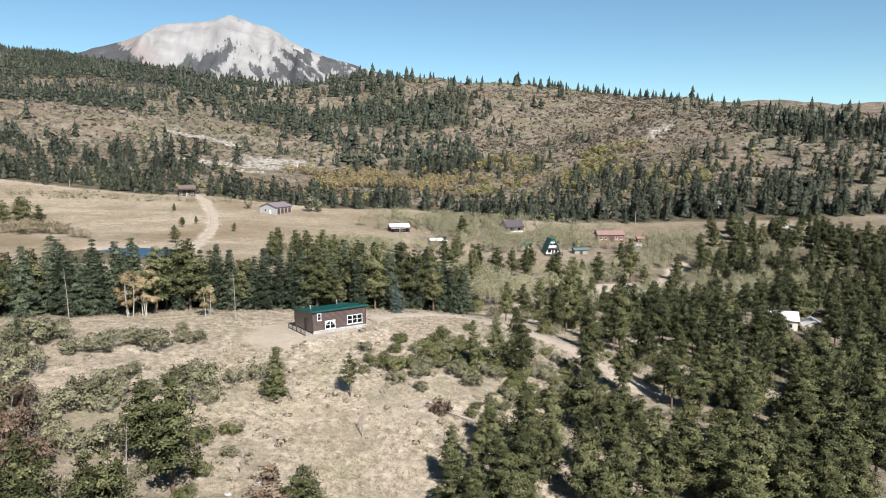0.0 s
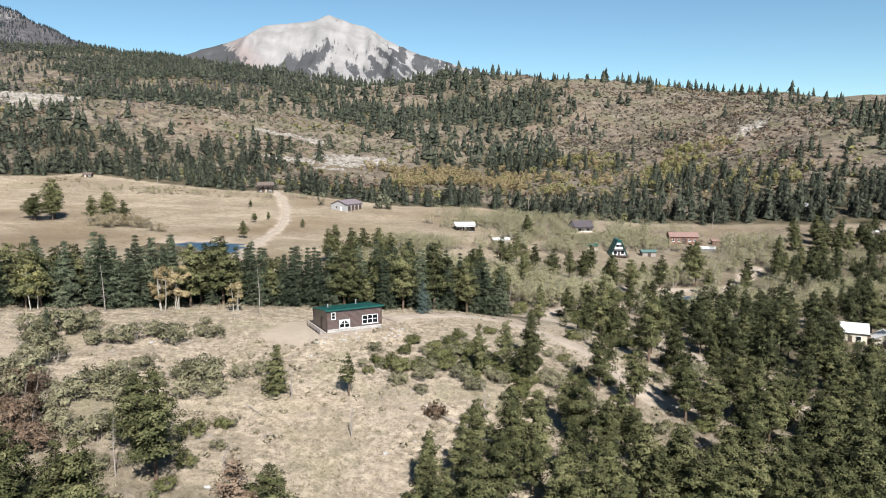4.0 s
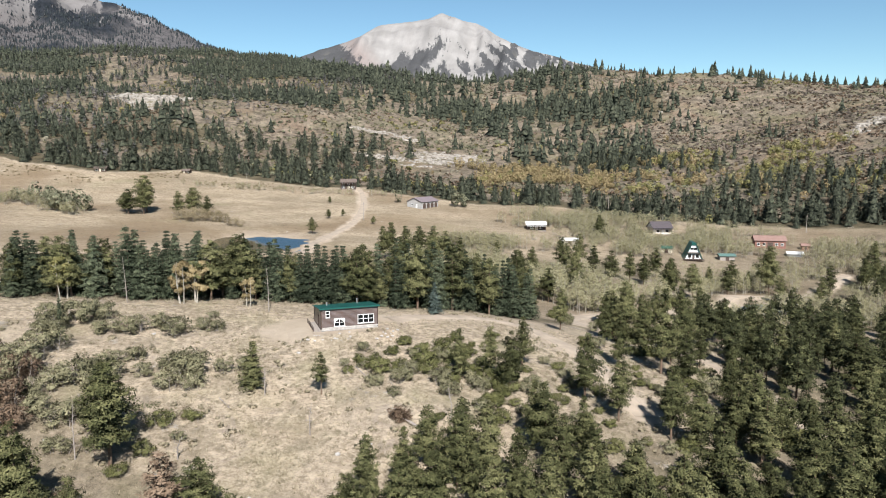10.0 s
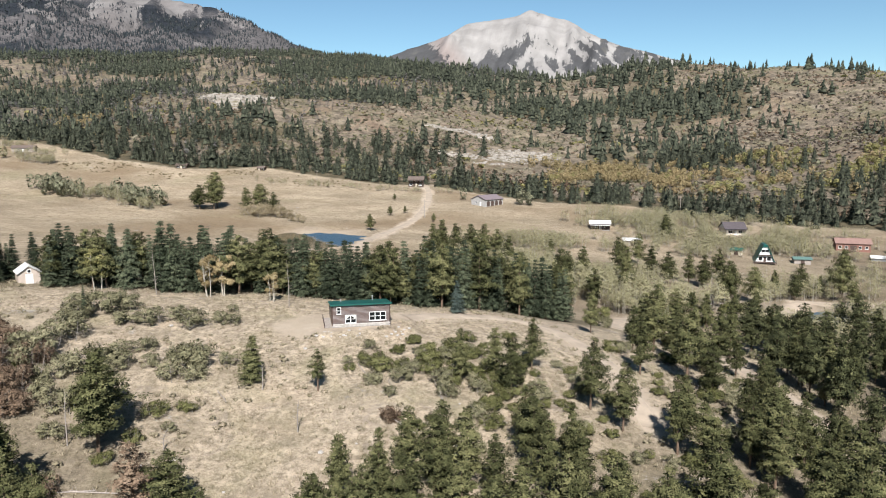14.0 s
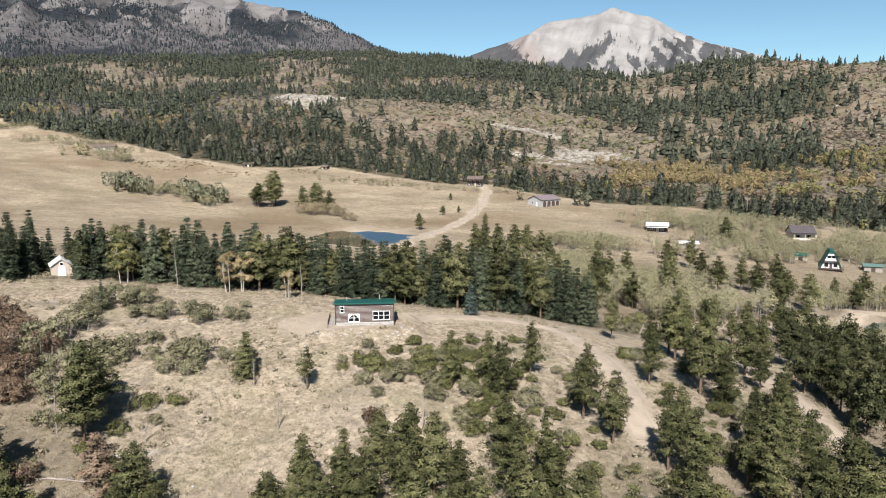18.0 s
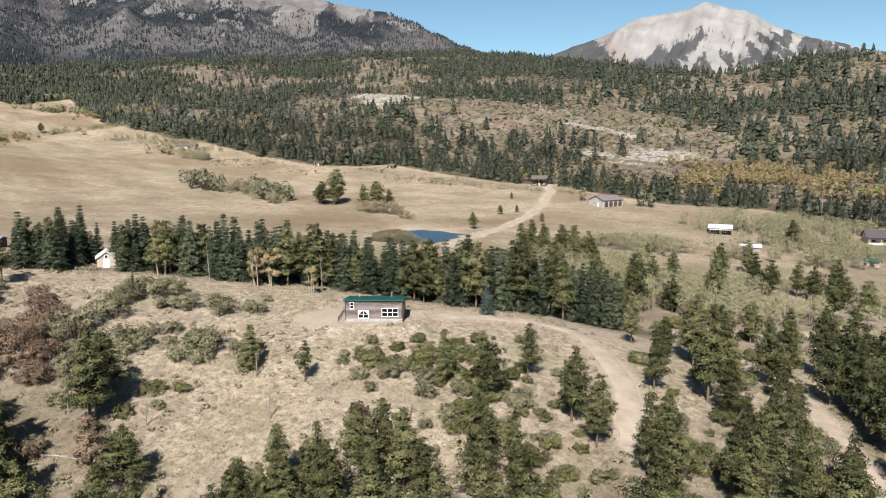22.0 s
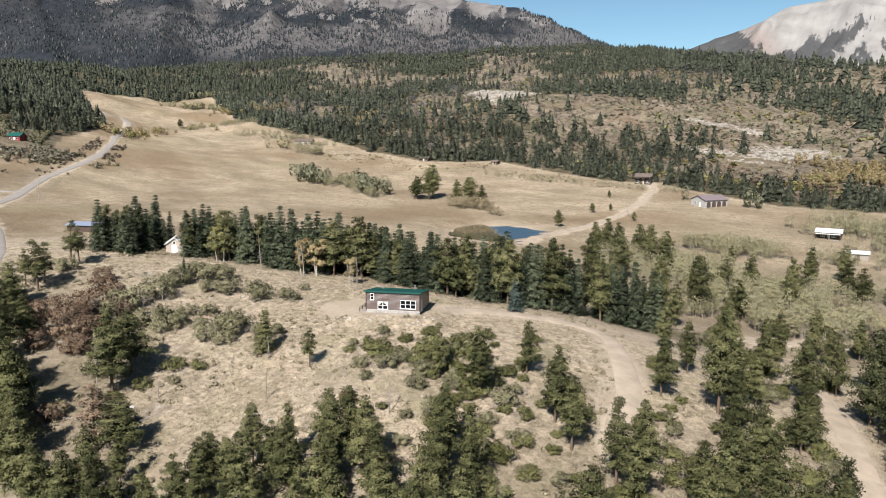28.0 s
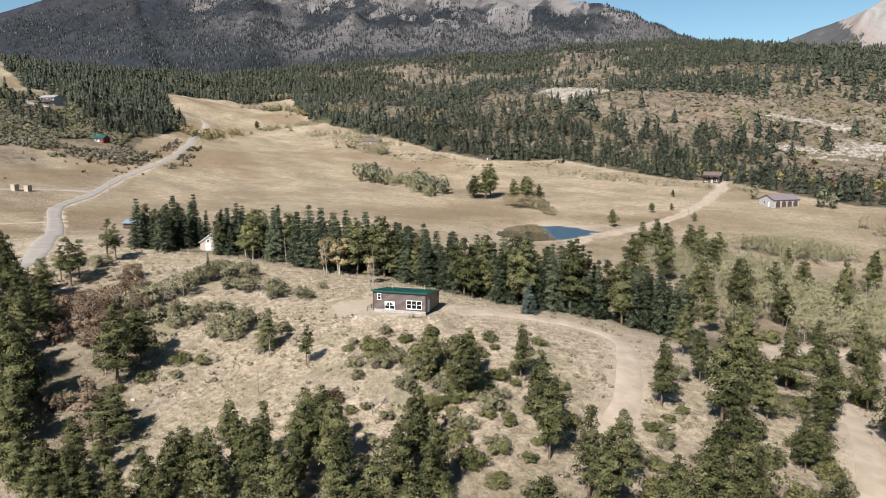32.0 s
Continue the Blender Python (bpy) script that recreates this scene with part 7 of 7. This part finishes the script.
part("deck", box(-4.6, 4.6, -6.2, -3.6, -0.3, 0.0), DARK_WOOD, a_frame)
for k in range(5):
    part("deck_post", box(-4.5 + k * 2.2, -4.35 + k * 2.2, -6.15, -6.0, -1.6, 1.0), DARK_WOOD, a_frame)
part("deck_rail", box(-4.6, 4.6, -6.18, -6.1, 0.9, 1.0), DARK_WOOD, a_frame)

# gate pillars at the side road
pillar = tagged(new("gate_pillar"), "square tan masonry block beside the side road", "pillar", group="roadside pillars")
pillar.matrix_basis = pose(-289, 148, float(height(-289, 148)), 0, 0, 25)
part("body", box(-1.2, 1.2, -1.2, 1.2, -0.6, 2.7, 0.08), TAN_BLOCK, pillar)
part("cap", box(-1.3, 1.3, -1.3, 1.3, 2.702, 2.9, 0.04), TAN_BLOCK, pillar)
copy_thing(pillar, pose(-286.5, 152.6, float(height(-286.5, 152.6)), 0, 0, 25))

# utility poles
pole = tagged(new("utility_pole"), "thin weathered wooden utility pole", "pole", group="utility poles")
bm = bmesh.new()
bmesh.ops.create_cone(bm, cap_ends=True, segments=8, radius1=0.16, radius2=0.11, depth=9, matrix=Matrix.Translation((0, 0, 4.2)))
part("post", bm, GREY_WOOD, pole)
part("crossarm", box(-0.9, 0.9, -0.06, 0.06, 7.9, 8.04), GREY_WOOD, pole)
for sx in (-0.75, 0.75):
    part("insulator", box(sx - 0.05, sx + 0.05, -0.05, 0.05, 8.04, 8.2), STONE, pole)
pole.matrix_basis = pose(-62, 346, float(height(-62, 346)), 0, 0, 30)
for x, y in ((-256, 176), (150, 372), (60, 410), (-150, 425)):
    copy_thing(pole, pose(x, y, float(height(x, y)), 0, 0, x % 90))

# ---------------------------------------------------------------- clutter on the knoll
def snag(seed, h, label):
    """A leafless dead tree."""
    rng = np.random.default_rng(seed)
    spine = np.array([(0, 0, -0.4), (rng.normal(0, 0.1), rng.normal(0, 0.1), h * 0.5), (rng.normal(0, 0.3), rng.normal(0, 0.3), h)])
    pieces = [tube(spine, (0.09, 0.06, 0.015), 6)]
    twigs = []
    for k in range(26):
        z = h * rng.uniform(0.2, 0.95)
        a, l = rng.uniform(0, 6.28), rng.uniform(0.4, 1.4) * (1.2 - z / h)
        p = np.array([np.interp(z, spine[:, 2], spine[:, i]) for i in range(3)])
        q = p + np.array((math.cos(a) * l, math.sin(a) * l, rng.uniform(-0.1, 0.6) * l))
        twigs.append(tube([p, (p + q) / 2 + rng.normal(0, 0.06, 3), q], (0.025, 0.016, 0.006), 4))
    ob = tagged(new("dead_tree"), label, "dead tree", group="dead trees")
    for name, piece in [("trunk", joined(pieces))] + [("branch", twig) for twig in twigs]:
        child = new(name, mesh_from(name, *piece, [GREY_WOOD]))
        child.parent = ob
    return ob


for seed, x, y, h in ((1, -13, 92, 4.5), (2, -27.5, 84, 3.0), (3, -22, 100, 4.0), (4, -37, 71, 6.5), (5, -39, 81, 7.5), (6, 5, 98, 5), (7, -33, 133, 9), (8, -60, 131, 9)):
    snag(seed, h, "leafless grey dead tree on dry grass").matrix_basis = at_ground(x, y, seed * 50, 1.0)


def log(seed, x, y, turn, length, radius):
    rng = np.random.default_rng(seed)
    ob = tagged(new("fallen_log"), "bleached fallen log lying in dry grass", "log", group="fallen logs")
    c, s = math.cos(radians(turn)), math.sin(radians(turn))
    pts = [(c * f * length, s * f * length, float(height(x + c * f * length, y + s * f * length)) - float(height(x, y)) + radius * 0.8) for f in np.linspace(0, 1, 6)]
    child = new("stem", mesh_from("stem", *tube(pts, np.linspace(radius, radius * 0.5, 6), 8), [GREY_WOOD]))
    child.parent = ob
    for k in range(5):
        f = rng.uniform(0.3, 1)
        p = np.array(pts[0]) * (1 - f) + np.array(pts[-1]) * f
        q = p + np.array((rng.normal(0, 0.6), rng.normal(0, 0.6), rng.uniform(0.2, 0.9)))
        child = new("branch", mesh_from("branch", *tube([p, q], (0.035, 0.01), 5), [GREY_WOOD]))
        child.parent = ob
    ob.matrix_basis = Matrix.Translation((x, y, float(height(x, y))))


for k, (x, y, t, l, r) in enumerate(((-2, 98, -35, 6.0, 0.16), (-33, 74, 15, 6, 0.13), (-35, 73, 25, 5, 0.1), (-24.5, 78, 80, 3.5, 0.12), (-11, 110, -50, 4, 0.1), (-53, 100, -10, 5, 0.1), (-49, 98, 8, 5, 0.09), (-28, 98, -40, 3.5, 0.08), (-4, 99, -20, 4, 0.1), (35, 96, 40, 5, 0.12))):
    log(k, x, y, t, l, r)

# felled pine with red-brown needles
pile = tagged(new("felled_pine"), "felled dead pine with red-brown needles on dry grass", "fallen tree")
stem, crown = conifer(985, 5.0, 1.1, "sparse")
for name, (v, f, *n), m in (("trunk", stem, GREY_WOOD), ("crown", crown, RUST)):
    child = new(name, mesh_from(name, v, f, [m], None, *n))
    child.parent = pile
pile.matrix_basis = pose(0.5, 95.6, float(height(0.5, 95.6)) + 0.45, 78, 0, 238)

# rocks
def rock_shape(seed):
    bm = bmesh.new()
    bmesh.ops.create_icosphere(bm, subdivisions=2, radius=1)
    for v in bm.verts:
        v.co *= 1 + 0.35 * noise.noise(v.co * 1.3 + Vector((seed * 7.1, 0, 0)))
        v.co.z *= 0.6
    me = bpy.data.meshes.new("rock")
    bm.to_mesh(me)
    bm.free()
    me.materials.append(STONE)
    return me


rock_meshes = [rock_shape(k) for k in range(4)]
rng = np.random.default_rng(77)
for k in range(46):
    if k < 26:
        u, v = rng.uniform(-9, 9), rng.uniform(-8.5, -5.2)
        x, y = CABIN[0] + u * 0.906 - v * 0.423, CABIN[1] + u * 0.423 + v * 0.906
        size = rng.uniform(0.12, 0.32)
    else:
        x, y = rng.uniform(-60, 40), rng.uniform(76, 122)
        size = rng.uniform(0.12, 0.4)
    ob = tagged(new("rock", rock_meshes[k % 4]), "rough grey stone half sunk in dry grass", "rock", group="loose rocks")
    ob.matrix_basis = pose(x, y, float(height(x, y)) + size * 0.15, 0, 0, rng.uniform(0, 360)) @ Matrix.Diagonal((size, size, size, 1))

# bunch grass and low brush on the knoll
STRAW = foliage("straw_grass", [(0.0, (0.2, 0.165, 0.11)), (0.4, (0.37, 0.31, 0.215)), (1.0, (0.56, 0.485, 0.36))], glow=0.25)
SAGE = foliage("grey_low_brush", [(0.0, (0.16, 0.135, 0.088)), (0.5, (0.27, 0.23, 0.15)), (1.0, (0.39, 0.34, 0.23))])
def tuft_shape(seed, wide=0.45, blades=5):
    rng = np.random.default_rng(seed)
    verts, faces = [], []
    for k in range(blades):
        a = 6.28 * k / blades + rng.uniform(-0.5, 0.5)
        r = wide * rng.uniform(0.5, 1.1)
        b = len(verts)
        verts += [(math.cos(a + 0.5) * 0.2 * wide, math.sin(a + 0.5) * 0.2 * wide, 0), (math.cos(a - 0.9) * 0.35 * wide, math.sin(a - 0.9) * 0.35 * wide, 0.02), (math.cos(a) * r, math.sin(a) * r, rng.uniform(0.6, 1.0))]
        faces.append((b, b + 1, b + 2))
    return np.array(verts), np.array(faces)


def grassy(x, y):
    u, v = on_pad(x, y)
    pad = np.clip(1 - np.hypot((u + 4.0) / 11.0, (v - 0.5) / 7.0), 0, 1) > 0
    k = np.clip(0.55 + 0.9 * lumps(x, y, 9, 91, 3), 0.05, 1)
    keep = (near_line(x, y, DRIVE) > 2.2) & (near_line(x, y, LANE) > 2.6) & ~pad
    return 2.4 * k * keep * seen_sector(x, y)


x, y, rng = scatter(92, (-100, 75, 58, 150), grassy, 2.4)
planted("bunch_grass", [tuft_shape(930 + k) for k in range(6)], x, y, rng.uniform(0.25, 0.6, len(x)), rng.uniform(1.2, 2.2, len(x)), [STRAW], "straw-coloured dry bunch grass on the knoll", "grass", 93)
x, y, rng = scatter(94, (-100, 90, 58, 160), lambda x, y: 0.17 * grassy(x, y) * np.clip(lumps(x, y, 22, 95, 3) * 2.4 + 0.45, 0, 1), 0.72)
planted("low_brush", [clump_template(940 + k, 30, 0.8, 0.6, 0.0, 0.14) for k in range(4)], x, y, rng.uniform(0.3, 1.0, len(x)), rng.uniform(0.9, 1.5, len(x)), [SAGE], "low grey-brown brush dotted over the dry grass", "shrubs", 96)
